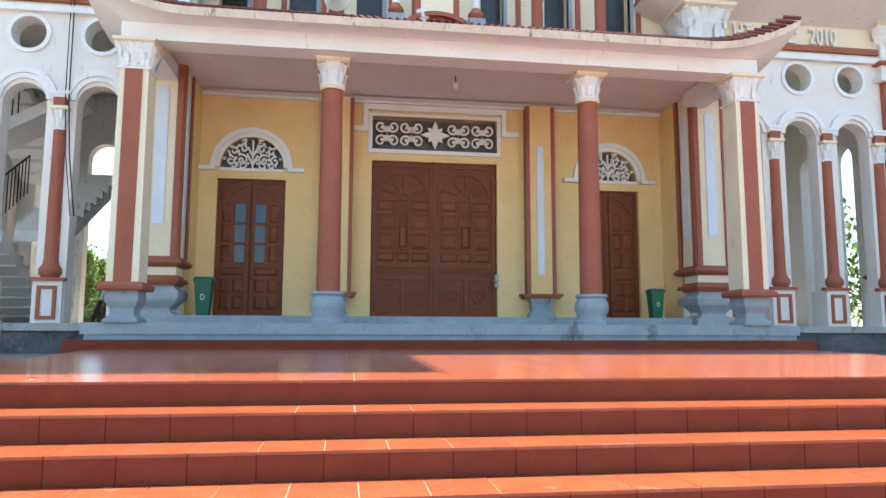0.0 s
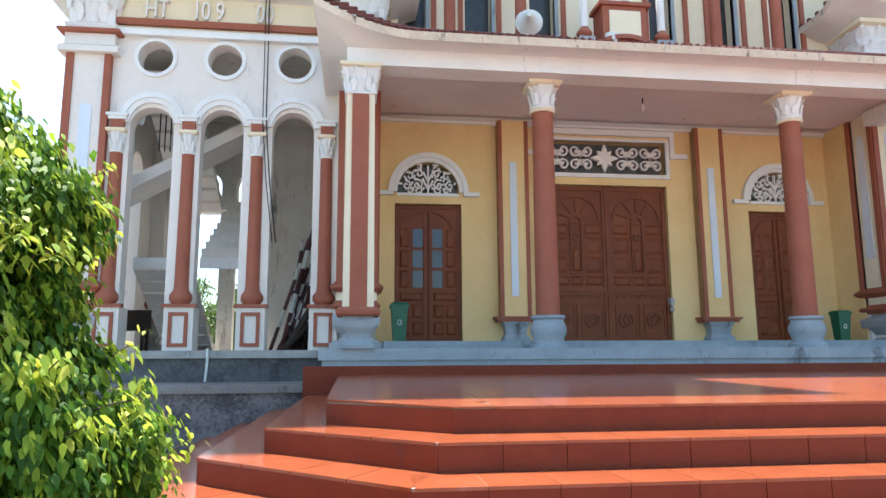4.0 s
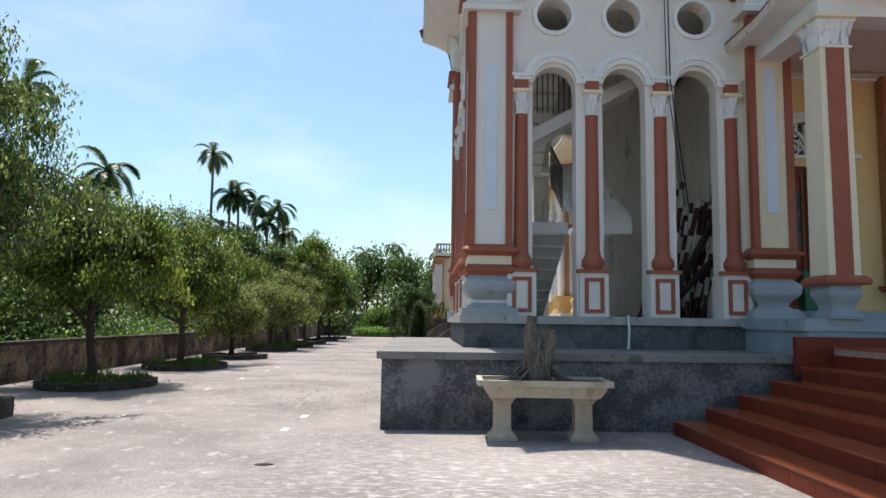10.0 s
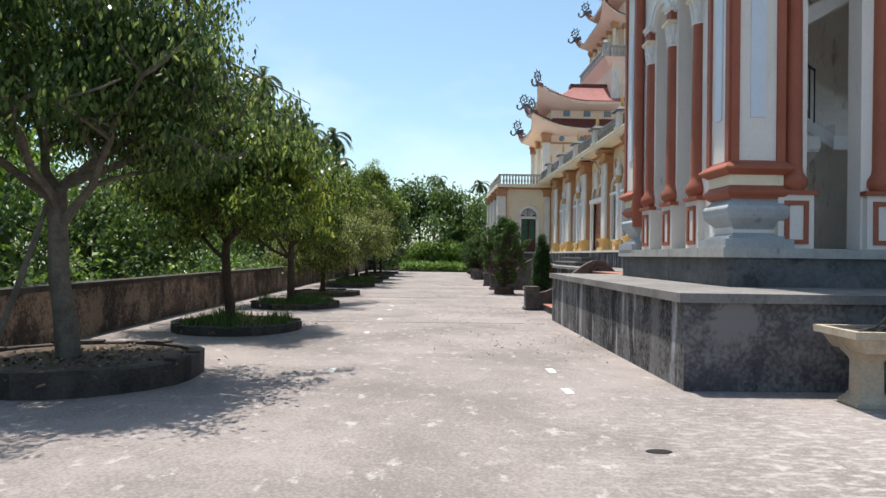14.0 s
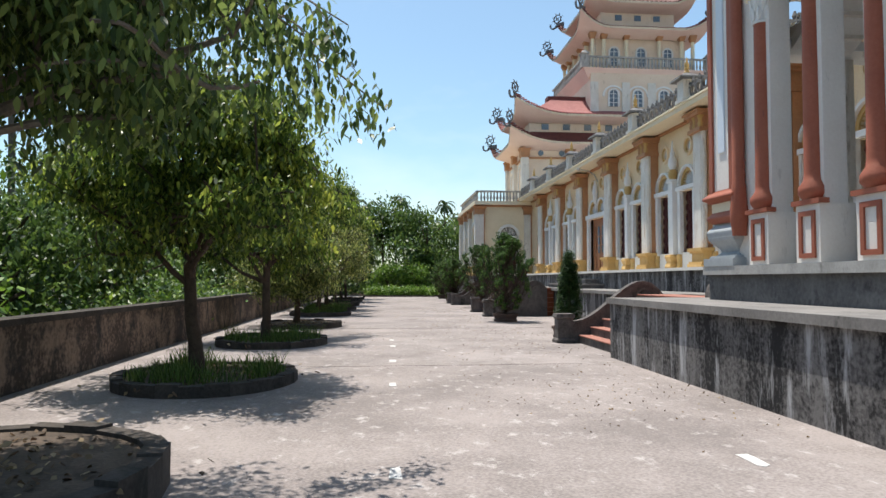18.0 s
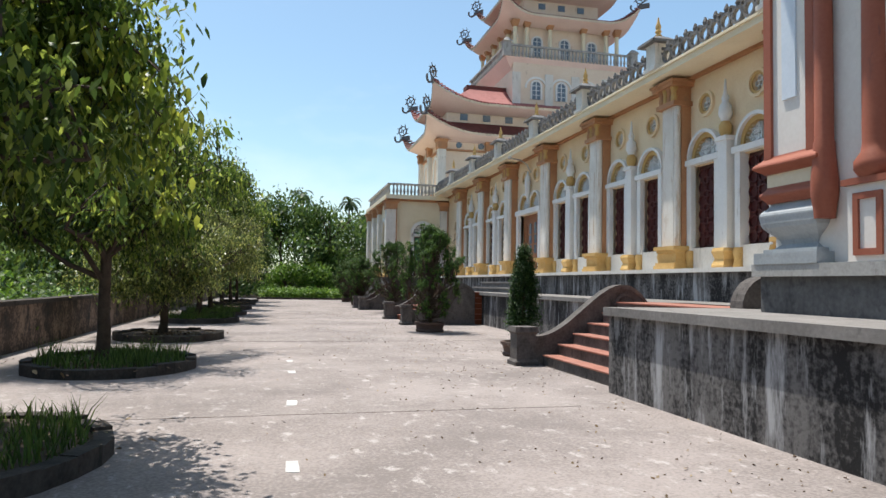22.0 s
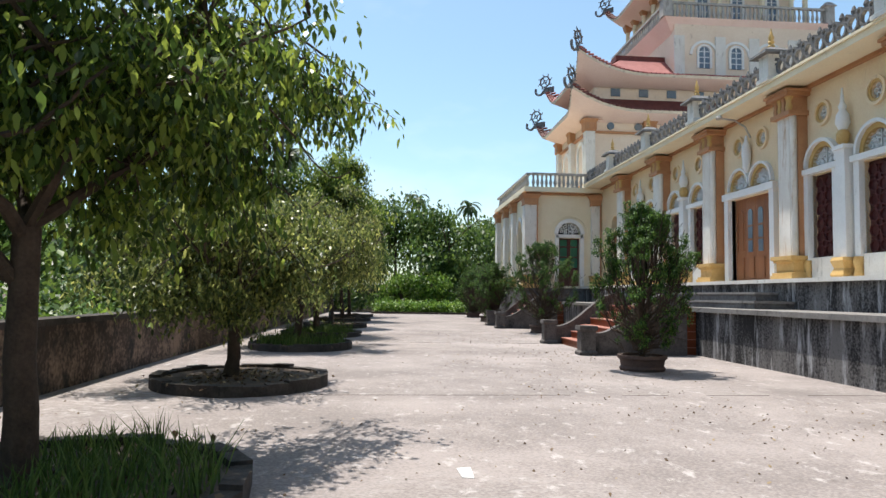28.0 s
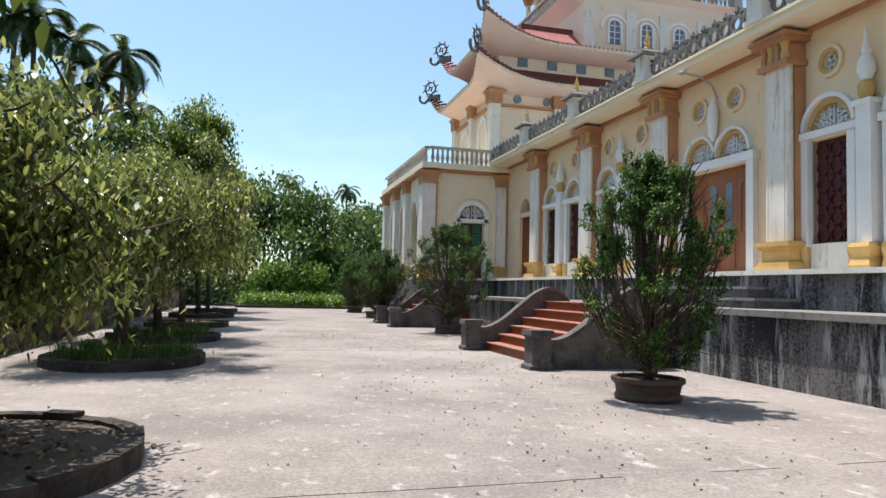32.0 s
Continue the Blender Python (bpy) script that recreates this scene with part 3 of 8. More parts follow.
    setting("roof_belfry_" + nm, b, M_ROOF, "tall pointed belfry roof", "roof")


tower(TX0, TX1, ARCH_C, False)
tower(RX, 2 * AX - TX0, [2 * AX - c for c in reversed(ARCH_C)], True)

# ---- terraces ----
bm = bmesh.new()
box(bm, -10.1, -4.3, 11.52, 19.48, 0.0, Z_TER - 0.1)
setting("terrace_wall_1", bm, M_MOULD, "black-streaked mouldy terrace wall", "wall")
bm = bmesh.new()
box(bm, -10.103, -4.3, 11.5, 11.518, 0.0, Z_TER - 0.1)
setting("terrace_face", bm, M_BLOTCH, "blotched dark grey front face of the terrace", "wall")
bm = bmesh.new()
box(bm, -10.17, -4.25, 11.45, 19.5, Z_TER - 0.1, Z_TER)
setting("terrace_top_1", bm, M_CONCTOP, "grey concrete terrace top with worn edge", "terrace")
bm = bmesh.new()
box(bm, -7.65, -5.3, 19.52, 47.6, 0.0, Z_TER - 0.09)
setting("terrace_wall_2", bm, M_MOULD, "streaked grey terrace wall along the nave", "wall")
bm = bmesh.new()
box(bm, -7.74, -5.3, 19.5, 47.6, Z_TER - 0.09, Z_TER)
setting("terrace_top_2", bm, M_CONCTOP, "grey concrete walkway beside the nave", "terrace")
bm = bmesh.new()
box(bm, -6.1, -5.0, 18.6, 47.6, Z_TER, Z_DOOR - 0.1)
setting("nave_base", bm, M_MOULD, "dark base course under the nave wall", "plinth")
bm = bmesh.new()
box(bm, -6.22, -5.0, 18.6, 47.6, Z_DOOR - 0.1, Z_DOOR - 0.02)
setting("nave_ledge", bm, M_OFFWHITE, "pale chipped ledge along the nave", "ledge")
bm = bmesh.new()
box(bm, 6.9, 13.0, 11.52, 19.48, 0.0, Z_TER)
setting("terrace_3", bm, M_MOULD2, "mouldy terrace beside the right tower", "terrace")

# ---- nave side wall ----
PIL = [21.6, 25.4, 29.2, 32.95, 36.75, 40.4, 44.1]
NZ = 5.93
ops = []
BAYS = [20.0] + [(a + b) / 2 + 0.2 for a, b in zip(PIL, PIL[1:])] + [45.7]
DOORBAY = 35.05
for c in BAYS[:-1]:
    if abs(c - DOORBAY) < 0.2:
        ops.append(("rect", c, 1.0, Z_DOOR, 3.86))
        for d in (-0.52, 0.52):
            ops.append(("arch", c + d, 0.40, 4.05, 4.1))
    else:
        for d in (-0.82, 0.82):
            ops.append(("rect", c + d, 0.41, 2.15, 3.93))
            ops.append(("arch", c + d, 0.40, 4.07, 4.1))
    for d in (-0.57, 0.57) if abs(c - DOORBAY) < 0.2 else (-0.82, 0.82):
        ops.append(("circ", c + d, 0.16, 0, 5.22))
ops += [("rect", 45.7, 0.5, Z_DOOR, 3.9), ("arch", 45.7, 0.45, 4.05, 4.1)]
bm = bmesh.new()
wall(bm, "y", WX, WX + 0.35, 18.6, 47.6, Z_DOOR - 0.05, NZ, ops)
setting("wall_nave", bm, M_NAVE, "sunlit yellow nave wall with paired arched windows", "wall")
# black sheet behind the nave openings gives their darkness by colour
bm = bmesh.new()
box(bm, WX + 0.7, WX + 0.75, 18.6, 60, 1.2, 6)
setting("wall_nave_inside", bm, M_DARK, "near-black sheet standing in for the unlit nave", "wall")
bm = bmesh.new()
box(bm, -6.05, -4.9, 18.5, 47.6, NZ, NZ + 0.13)
box(bm, -6.1, -4.9, 18.5, 47.6, NZ + 0.13, NZ + 0.18)
setting("nave_cornice", bm, M_CREAM, "broad cream cornice over the nave wall", "cornice")
bm = bmesh.new()
box(bm, WX - 0.1, WX + 0.3, 18.5, 47.6, NZ - 0.07, NZ)
setting("nave_cornice_trim", bm, M_ORANGE, "orange-brown line under the cornice", "trim")
bm = bmesh.new()
box(bm, -4.9, 8.0, 18.45, 50, NZ, NZ + 0.25)
setting("nave_roof", bm, M_STONE, "flat roof of the nave", "roof")
# rest of the building, closing it behind
bm = bmesh.new()
box(bm, -3.3, 5.98, 15.4, 18.4, 0.5, 12.0)
box(bm, 8.0, 8.3, 18.5, 60, 0.0, 6.3)
setting("wall_nave_body", bm, M_CREAM, "plain church body behind the front", "wall")
# wing
bm = bmesh.new()
wall(bm, "x", 47.6, 47.95, -8.45, -5.3, Z_DOOR - 0.1, 5.72, [("rect", -6.68, 0.46, Z_DOOR, 3.76), ("arch", -6.68, 0.5, 3.91, 3.94)])
wall(bm, "y", -8.45, -8.1, 47.95, 55.5, Z_DOOR - 0.1, 5.72, [("arch", c, 0.55, 2.2, 4.1) for c in (49.6, 51.8, 54.0)])
setting("wall_wing", bm, M_CREAM, "cream side wing with an arched door", "wall")
# two black sheets paint the darkness behind the wing openings
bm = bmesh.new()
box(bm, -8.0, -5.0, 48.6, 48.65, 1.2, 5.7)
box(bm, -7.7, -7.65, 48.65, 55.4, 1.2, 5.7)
setting("wall_wing_inside", bm, M_DARK, "near-black sheets standing in for the unlit wing", "wall")
bm = bmesh.new()
box(bm, -8.75, -5.0, 47.3, 55.6, 0.0, Z_DOOR - 0.1)
setting("wing_base", bm, M_MOULD2, "dark base of the wing", "plinth")
bm = bmesh.new()
box(bm, -8.72, -5.0, 47.3, 55.7, 5.72, 5.93)
setting("wing_cornice", bm, M_CREAM, "cream cornice of the wing", "cornice")
bm = bmesh.new()
box(bm, -8.58, -5.0, 47.47, 55.6, 5.62, 5.72)
setting("wing_trim", bm, M_ORANGE, "orange-brown line under the wing cornice", "trim")

# ---- porch canopy ----
bm = bmesh.new()
box(bm, -3.9, 6.52, 11.6, 14.6, 6.2, 6.3)
setting("ceiling", bm, M_PINKCEIL, "pale pink porch ceiling", "ceiling")
bm = bmesh.new()
box(bm, -3.96, 6.58, 11.38, 11.82, 5.9, 6.17)
box(bm, -3.96, -3.52, 11.82, 13.2, 5.9, 6.17)
box(bm, 6.14, 6.58, 11.82, 13.2, 5.9, 6.17)
for x in (-0.75, 3.66):
    box(bm, x - 0.17, x + 0.17, 11.365, 11.38, 5.9, 6.17)
setting("porch_beam", bm, M_WHITE, "off-white porch beam on the column tops", "beam")


# ---- carved ornament helpers ----
def ring(bm, axis, v0, v1, uc, zc, r, w, n=14, a0=0.0, a1=2 * math.pi):
    arch_band(bm, axis, v0, v1, uc, r - w, r, zc, n, a0, a1)


def leaf_row(bm, cx, cy, z, r, h, n, out, w, turn=0.0, square=False, only=None):
    """A ring of acanthus leaves that bend outwards at the tip."""
    for i in range(n) if only is None else (only,):
        a = turn + 2 * math.pi * i / n
        k = r if not square else r / max(abs(math.cos(a)), abs(math.sin(a)))
        c, s = math.cos(a), math.sin(a)
        row = []
        for dz, dr, ww in ((0, 0.0, 0.5), (0.45, 0.012, 1.0), (0.8, out * 0.6, 0.85), (1.0, out, 0.35), (0.9, out * 1.15, 0.2)):
            for sgn in (-1, 1):
                rr = k + dr
                row.append(bm.verts.new((cx + rr * c - sgn * w * ww * s, cy + rr * s + sgn * w * ww * c, z + h * dz)))
        mid = [bm.verts.new((cx + (k + dr + 0.02) * c, cy + (k + dr + 0.02) * s, z + h * dz)) for dz, dr in ((0, 0.0), (0.45, 0.012), (0.8, out * 0.6), (1.0, out), (0.9, out * 1.15))]
        for j in range(4):
            bm.faces.new((row[2 * j], mid[j], mid[j + 1], row[2 * j + 2]))
            bm.faces.new((mid[j], row[2 * j + 1], row[2 * j + 3], mid[j + 1]))


def capital(name, parent, cx, cy, z0, z1, r, m=None, square=False, label="white plaster capital with curling leaves"):
    h = z1 - z0
    b = bmesh.new()
    n = 4 if square else 16
    lathe(b, [(r * 1.12, z0), (r * 1.16, z0 + 0.06 * h), (r * 1.0, z0 + 0.1 * h), (r * 1.02, z0 + 0.5 * h), (r * 1.3, z0 + 0.84 * h)], n, cx, cy)
    k = 12 if square else 8
    rows = ((z0 + 0.1 * h, r * 1.02, 0.42 * h, r * 0.22, r * 0.36, 0.0), (z0 + 0.38 * h, r * 1.04, 0.46 * h, r * 0.36, r * 0.34, math.pi / k))
    if not square:
        for z, rr, hh, out, w, turn in rows:
            leaf_row(b, cx, cy, z, rr, hh, k, out, w, turn)
    c = part(name, b, m or M_WHITE, parent, label)
    if square:
        for z, rr, hh, out, w, turn in rows:
            for i in range(k):
                b = bmesh.new()
                leaf_row(b, cx, cy, z, rr, hh, k, out, w, turn, True, i)
                part("leaf", b, m or M_WHITE, c)
    b = bmesh.new()
    lathe(b, [(r * 1.28, z0 + 0.84 * h), (r * 1.5, z0 + 0.9 * h), (r * 1.5, z1)], 4, cx, cy)
    part("abacus", b, M_CREAM, parent)
    return c


def curve_profile(pts, n=5):
    """Eases between the given (radius, height) points, for turned and moulded feet."""
    out = [pts[0]]
    for (ra, za), (rb, zb) in zip(pts, pts[1:]):
        for k in range(1, n + 1):
            u = k / n
            v = 0.5 - 0.5 * math.cos(math.pi * u)
            out.append((ra + (rb - ra) * v, za + (zb - za) * u))
    return out


# ---- porch columns ----
col = thing("porch_column", "round brick-red porch column with white leafy capital, blue-grey base", "column", "porch columns", pose(-0.75, Y_COL, Z_PORCH))
b = bmesh.new()
lathe(b, [(0.3, 0), (0.3, 0.05), (0.25, 0.08), (0.245, 0.16), (0.285, 0.24), (0.285, 0.34), (0.25, 0.4), (0.24, 0.44), (0.27, 0.47), (0.26, 0.51)], 24)
part("base", b, M_BLUEGREY, col, "moulded blue-grey column base", True)
b = bmesh.new()
lathe(b, [(0.19, 0.51), (0.187, 1.2), (0.178, 2.6), (0.17, 3.84)], 24)
part("shaft", b, M_RED, col, "", True)
b = bmesh.new()
lathe(b, [(0.2, 3.84), (0.215, 3.87), (0.2, 3.9)], 24)
part("neck_ring", b, M_CREAM, col)
capital("capital", col, 0, 0, 3.9, 5.9 - Z_PORCH, 0.185)
copy_thing(col, pose(3.66, Y_COL, Z_PORCH))

pier = thing("porch_pier", "square cream corner pier with brick-red stripes and white leafy capital", "column", "porch piers", pose(-3.74, 11.6, Z_PORCH) @ Matrix.Diagonal((0.85, 0.85, 1, 1)))
b = bmesh.new()
lathe(b, [(0.29, 0), (0.29, 0.05)] + curve_profile([(0.26, 0.06), (0.2, 0.12), (0.2, 0.17), (0.28, 0.35), (0.26, 0.47)], 4), 4)
part("base", b, M_BLUEGREY, pier, "blue-grey bulging pier base")
b = bmesh.new()
lathe(b, [(0.36, 0.47), (0.38, 0.5), (0.38, 0.55), (0.31, 0.6)], 4)
part("band", b, M_RED, pier)
b = bmesh.new()
lathe(b, [(0.27, 0.6), (0.25, 3.86)], 4)
part("shaft", b, M_CREAM, pier)
for dx, dy, sx, sy in ((0, -0.255, 0.3, 0.04), (0, 0.255, 0.3, 0.04)):
    b = bmesh.new()
    cbox(b, dx, dy, 0.6, sx, sy, 3.26)
    part("stripe", b, M_RED, pier)
capital("capital", pier, 0, 0, 3.86, 5.9 - Z_PORCH, 0.25, square=True)
copy_thing(pier, pose(6.36, 11.6, Z_PORCH))

# ---- pilasters on the porch wall ----
pil = thing("wall_pilaster", "yellow wall pilaster with red edges and a pale inset panel", "pilaster", "porch wall pilasters", pose(-0.68, Y_WALL, Z_DOOR))
b = bmesh.new()
box(b, -0.3, 0.3, -0.2, 0, 0.5, 4.5)
part("body", b, M_YELLOW, pil)
for x in (-0.3, 0.24):
    b = bmesh.new()
    box(b, x, x + 0.08, -0.215, -0.0, 0.5, 4.5)
    part("edge_strip", b, M_RED, pil)
b = bmesh.new()
box(b, -0.07, 0.07, -0.225, -0.2, 0.9, 3.6)
part("panel", b, M_PANEL, pil, "pale blue inset panel")
b = bmesh.new()
box(b, -0.38, 0.38, -0.3, 0, 0.4, 0.45)
box(b, -0.42, 0.42, -0.34, 0, 0.45, 0.5)
part("band", b, M_RED, pil)
b = bmesh.new()
lathe(b, [(0.27, 0), (0.26, 0.08), (0.2, 0.16), (0.22, 0.3), (0.27, 0.4)], 4, 0, -0.03)
part("base", b, M_BLUEGREY, pil)
copy_thing(pil, pose(3.52, Y_WALL, Z_DOOR))

# ---- tower corner pilasters ----
def rounded_strip(bm, axis, uc, half, v0, v1, z0, z1):
    """A tall narrow panel with a half-round head."""
    n = 8
    ring_ = [(uc + half * math.cos(math.pi * k / n), z1 - half + half * math.sin(math.pi * k / n)) for k in range(n + 1)]
    ring_ = [(uc + half, z0)] + ring_ + [(uc - half, z0)]
    slab(bm, axis, [ring_], v0, v1)


def corner_pilaster(x, y, front, side, group, z1=7.1, w=0.36, paint=M_TOWER):
    p = thing("corner_pilaster", "cream corner pilaster with red stripes and grey vase-shaped foot", "pilaster", group, pose(x, y, Z_PORCH))
    h = z1 - Z_PORCH
    e = w - 0.05
    b = bmesh.new()
    lathe(b, [(w, 1.15), (w, h)], 4)
    part("body", b, paint, p)
    faces = ([(0, -1)] if front else []) + ([(side, 0)] if side else [])
    for fx, fy in faces:
        for s in (-1, 1):
            b = bmesh.new()
            if fy:
                box(b, s * e - 0.055, s * e + 0.055, -w - 0.035, -w + 0.1, 1.15, h)
            else:
                box(b, min(fx * (w + 0.035), fx * (w - 0.1)), max(fx * (w + 0.035), fx * (w - 0.1)), s * e - 0.055, s * e + 0.055, 1.15, h)
            part("stripe", b, M_RED, p)
        b = bmesh.new()
        if fy:
            rounded_strip(b, "x", 0, 0.1, -w - 0.02, -w, 1.75, min(h, 4.6) - 0.35)
        else:
            rounded_strip(b, "y", 0, 0.1, min(fx * (w + 0.02), fx * w), max(fx * (w + 0.02), fx * w), 1.75, min(h, 4.6) - 0.35)
        part("panel", b, M_PANEL, p, "pale blue inset panel with a round top")
    b = bmesh.new()
    lathe(b, curve_profile([(w + 0.02, 0.98), (w + 0.11, 1.06), (w + 0.02, 1.17)], 6), 4)
    part("upper_band", b, M_RED, p)
    b = bmesh.new()
    lathe(b, [(w, 0.84), (w, 0.98)], 4)
    part("cream_course", b, M_CREAM, p)
    b = bmesh.new()
    lathe(b, curve_profile([(w + 0.0, 0.66), (w + 0.06, 0.75), (w, 0.84)], 5), 4)
    part("lower_band", b, M_RED, p)
    b = bmesh.new()
    lathe(b, [(w + 0.1, 0), (w + 0.1, 0.12), (w + 0.03, 0.125), (w + 0.03, 0.16)] + curve_profile([(w - 0.05, 0.17), (w - 0.1, 0.22), (w + 0.05, 0.44), (w + 0.06, 0.53), (w - 0.03, 0.66)]), 4)
    part("foot", b, M_FOOT, p, "grey vase-shaped pilaster foot")
    return p


for mx in (False, True):
    f = (lambda x: 2 * AX - x) if mx else (lambda x: x)
    g = "tower pilasters"
    corner_pilaster(f(-8.46), 13.72, True, 1 if mx else -1, g)
    corner_pilaster(f(-8.5), 17.84, False, 1 if mx else -1, g)
    b = bmesh.new()
    lathe(b, curve_profile([(0.1, 2.0), (0.13, 2.3), (0.1, 2.75)]) + [(0.09, 2.78), (0.085, 7.1)], 14, f(-8.84), 17.4)
    tagged(part("corner_roll", b, M_RED, smooth=True), "brick-red half-round roll beside a tower pilaster", "moulding", "tower corner rolls")
    corner_pilaster(-3.76 if not mx else 6.66, 13.55, True, -1 if mx else 1, g, w=0.35, paint=M_CREAM)

# ---- tower arcade columns ----
arc = thing("arcade_column", "slim brick-red arcade column on a cream panelled pedestal", "column", "tower arcade columns", pose(-6.73, TY0, Z_PORCH))
b = bmesh.new()
box(b, -0.24, 0.24, -0.1, 0.36, 0, 0.72)
part("pedestal", b, M_TOWER, arc)
b = bmesh.new()
box(b, -0.28, 0.28, -0.14, 0.0, 0.72, 0.78)
part("pedestal_cap", b, M_RED, arc)
b = bmesh.new()
for q in ((-0.16, 0.16, 0.06, 0.12), (-0.16, 0.16, 0.58, 0.64), (-0.16, -0.1, 0.12, 0.58), (0.1, 0.16, 0.12, 0.58)):
    box(b, q[0], q[1], -0.125, -0.1, q[2], q[3])
part("panel_frame", b, M_RED, arc, "red frame round the pedestal panel")
b = bmesh.new()
lathe(b, [(0.14, 0.78), (0.19, 0.85), (0.19, 0.93), (0.13, 1.02), (0.12, 1.1), (0.105, 3.4)], 16, 0, -0.0)
part("shaft", b, M_RED, arc, "", True)
capital("capital", arc, 0, 0.0, 3.4, 3.82, 0.11)
b = bmesh.new()
cbox(b, 0, 0.05, 3.82, 0.22, 0.3, 0.17)
part("block", b, M_RED, arc)
b = bmesh.new()
cbox(b, 0, 0.05, 3.99, 0.3, 0.34, 0.06)
cbox(b, 0, 0.05, 4.05, 0.36, 0.38, 0.05)
part("impost", b, M_WHITE, arc)
ax_l = [-7.93, -5.55, -4.33]
for x in ax_l:
    copy_thing(arc, pose(x, TY0, Z_PORCH))
for x in [-7.93, -6.73, -5.55, -4.33]:
    copy_thing(arc, pose(2 * AX - x, TY0, Z_PORCH))
for y in (14.63, 15.75, 16.87):
    copy_thing(arc, pose(TX0, y, Z_PORCH, 0, 0, -90))

# rings round arches and round windows
for cs, axis, v in ((ARCH_C, "x", TY0), ([2 * AX - c for c in ARCH_C], "x", TY0), ([15.19, 16.31], "y", TX0)):
    for c in cs:
        t = thing("arch_moulding", "white double moulding over a tower arch", "moulding", "tower arch mouldings")
        b = bmesh.new()
        arch_band(b, axis, v - 0.06, v, c, AH, AH + 0.09, 5.52)
        part("inner_moulding", b, M_WHITE, t)
        b = bmesh.new()
        arch_band(b, axis, v - 0.09, v, c, AH + 0.09, AH + 0.19, 5.52)
        part("outer_moulding", b, M_WHITE, t)
        b = bmesh.new()
        ring(b, axis, v - 0.05, v + 0.001, c, 6.74, 0.37, 0.07, 24)
        bmesh.ops.remove_doubles(b, verts=b.verts, dist=0.0005)
        o = part("window_ring", b, M_WHITE)
        tagged(o, "white plaster ring round a porthole window", "window", "porthole windows")

# raised letters and scroll on the tower bands
def words(txt, x, y, z, size, m, name="lettering"):
    cu = bpy.data.curves.new(name, "FONT")
    cu.body = txt
    cu.size = size
    cu.extrude = 0.03
    cu.align_x = "CENTER"
    o = new(name, cu)
    o.matrix_basis = pose(x, y, z, 90, 0, 0)
    dg = bpy.context.evaluated_depsgraph_get()
    me = bpy.data.meshes.new_from_object(o.evaluated_get(dg))
    bpy.data.objects.remove(o)
    me.materials.clear()
    me.materials.append(m)
    o = new(name, me)
    o.matrix_basis = pose(x, y, z, 90, 0, 0)
    return o


SQ = Matrix.Diagonal((0.64, 1, 1, 1))
for txt, x, what in (("HT Q", 7.8, "letters"), ("2010", 9.46, "numerals"), ("HT", -7.4, "letters"), ("10 9", -6.5, "numerals"), ("00", -5.5, "numerals")):
    o = words(txt, x, TY0 - 0.03, 7.5, 0.5, M_WHITE)
    o.matrix_basis = o.matrix_basis @ SQ
    tagged(o, "white raised " + what + " on a cream band", "lettering")
scr = thing("plaster_scroll", "white plaster scroll between raised letters", "ornament")
for k, (dx, dz, r) in enumerate(((-0.24, 0.06, 0.14), (0.1, 0.08, 0.17), (0.2, 0.34, 0.12), (-0.08, 0.2, 0.1), (0.3, 0.52, 0.07))):
    b = bmesh.new()
    ring(b, "x", TY0 - 0.08, TY0 + 0.02, 8.62 + dx, 7.56 + dz, r, 0.05, 16, 0.4 * k, 0.4 * k + 5.2)
    bmesh.ops.remove_doubles(b, verts=b.verts, dist=0.0005)
    part("scroll", b, M_WHITE, scr)

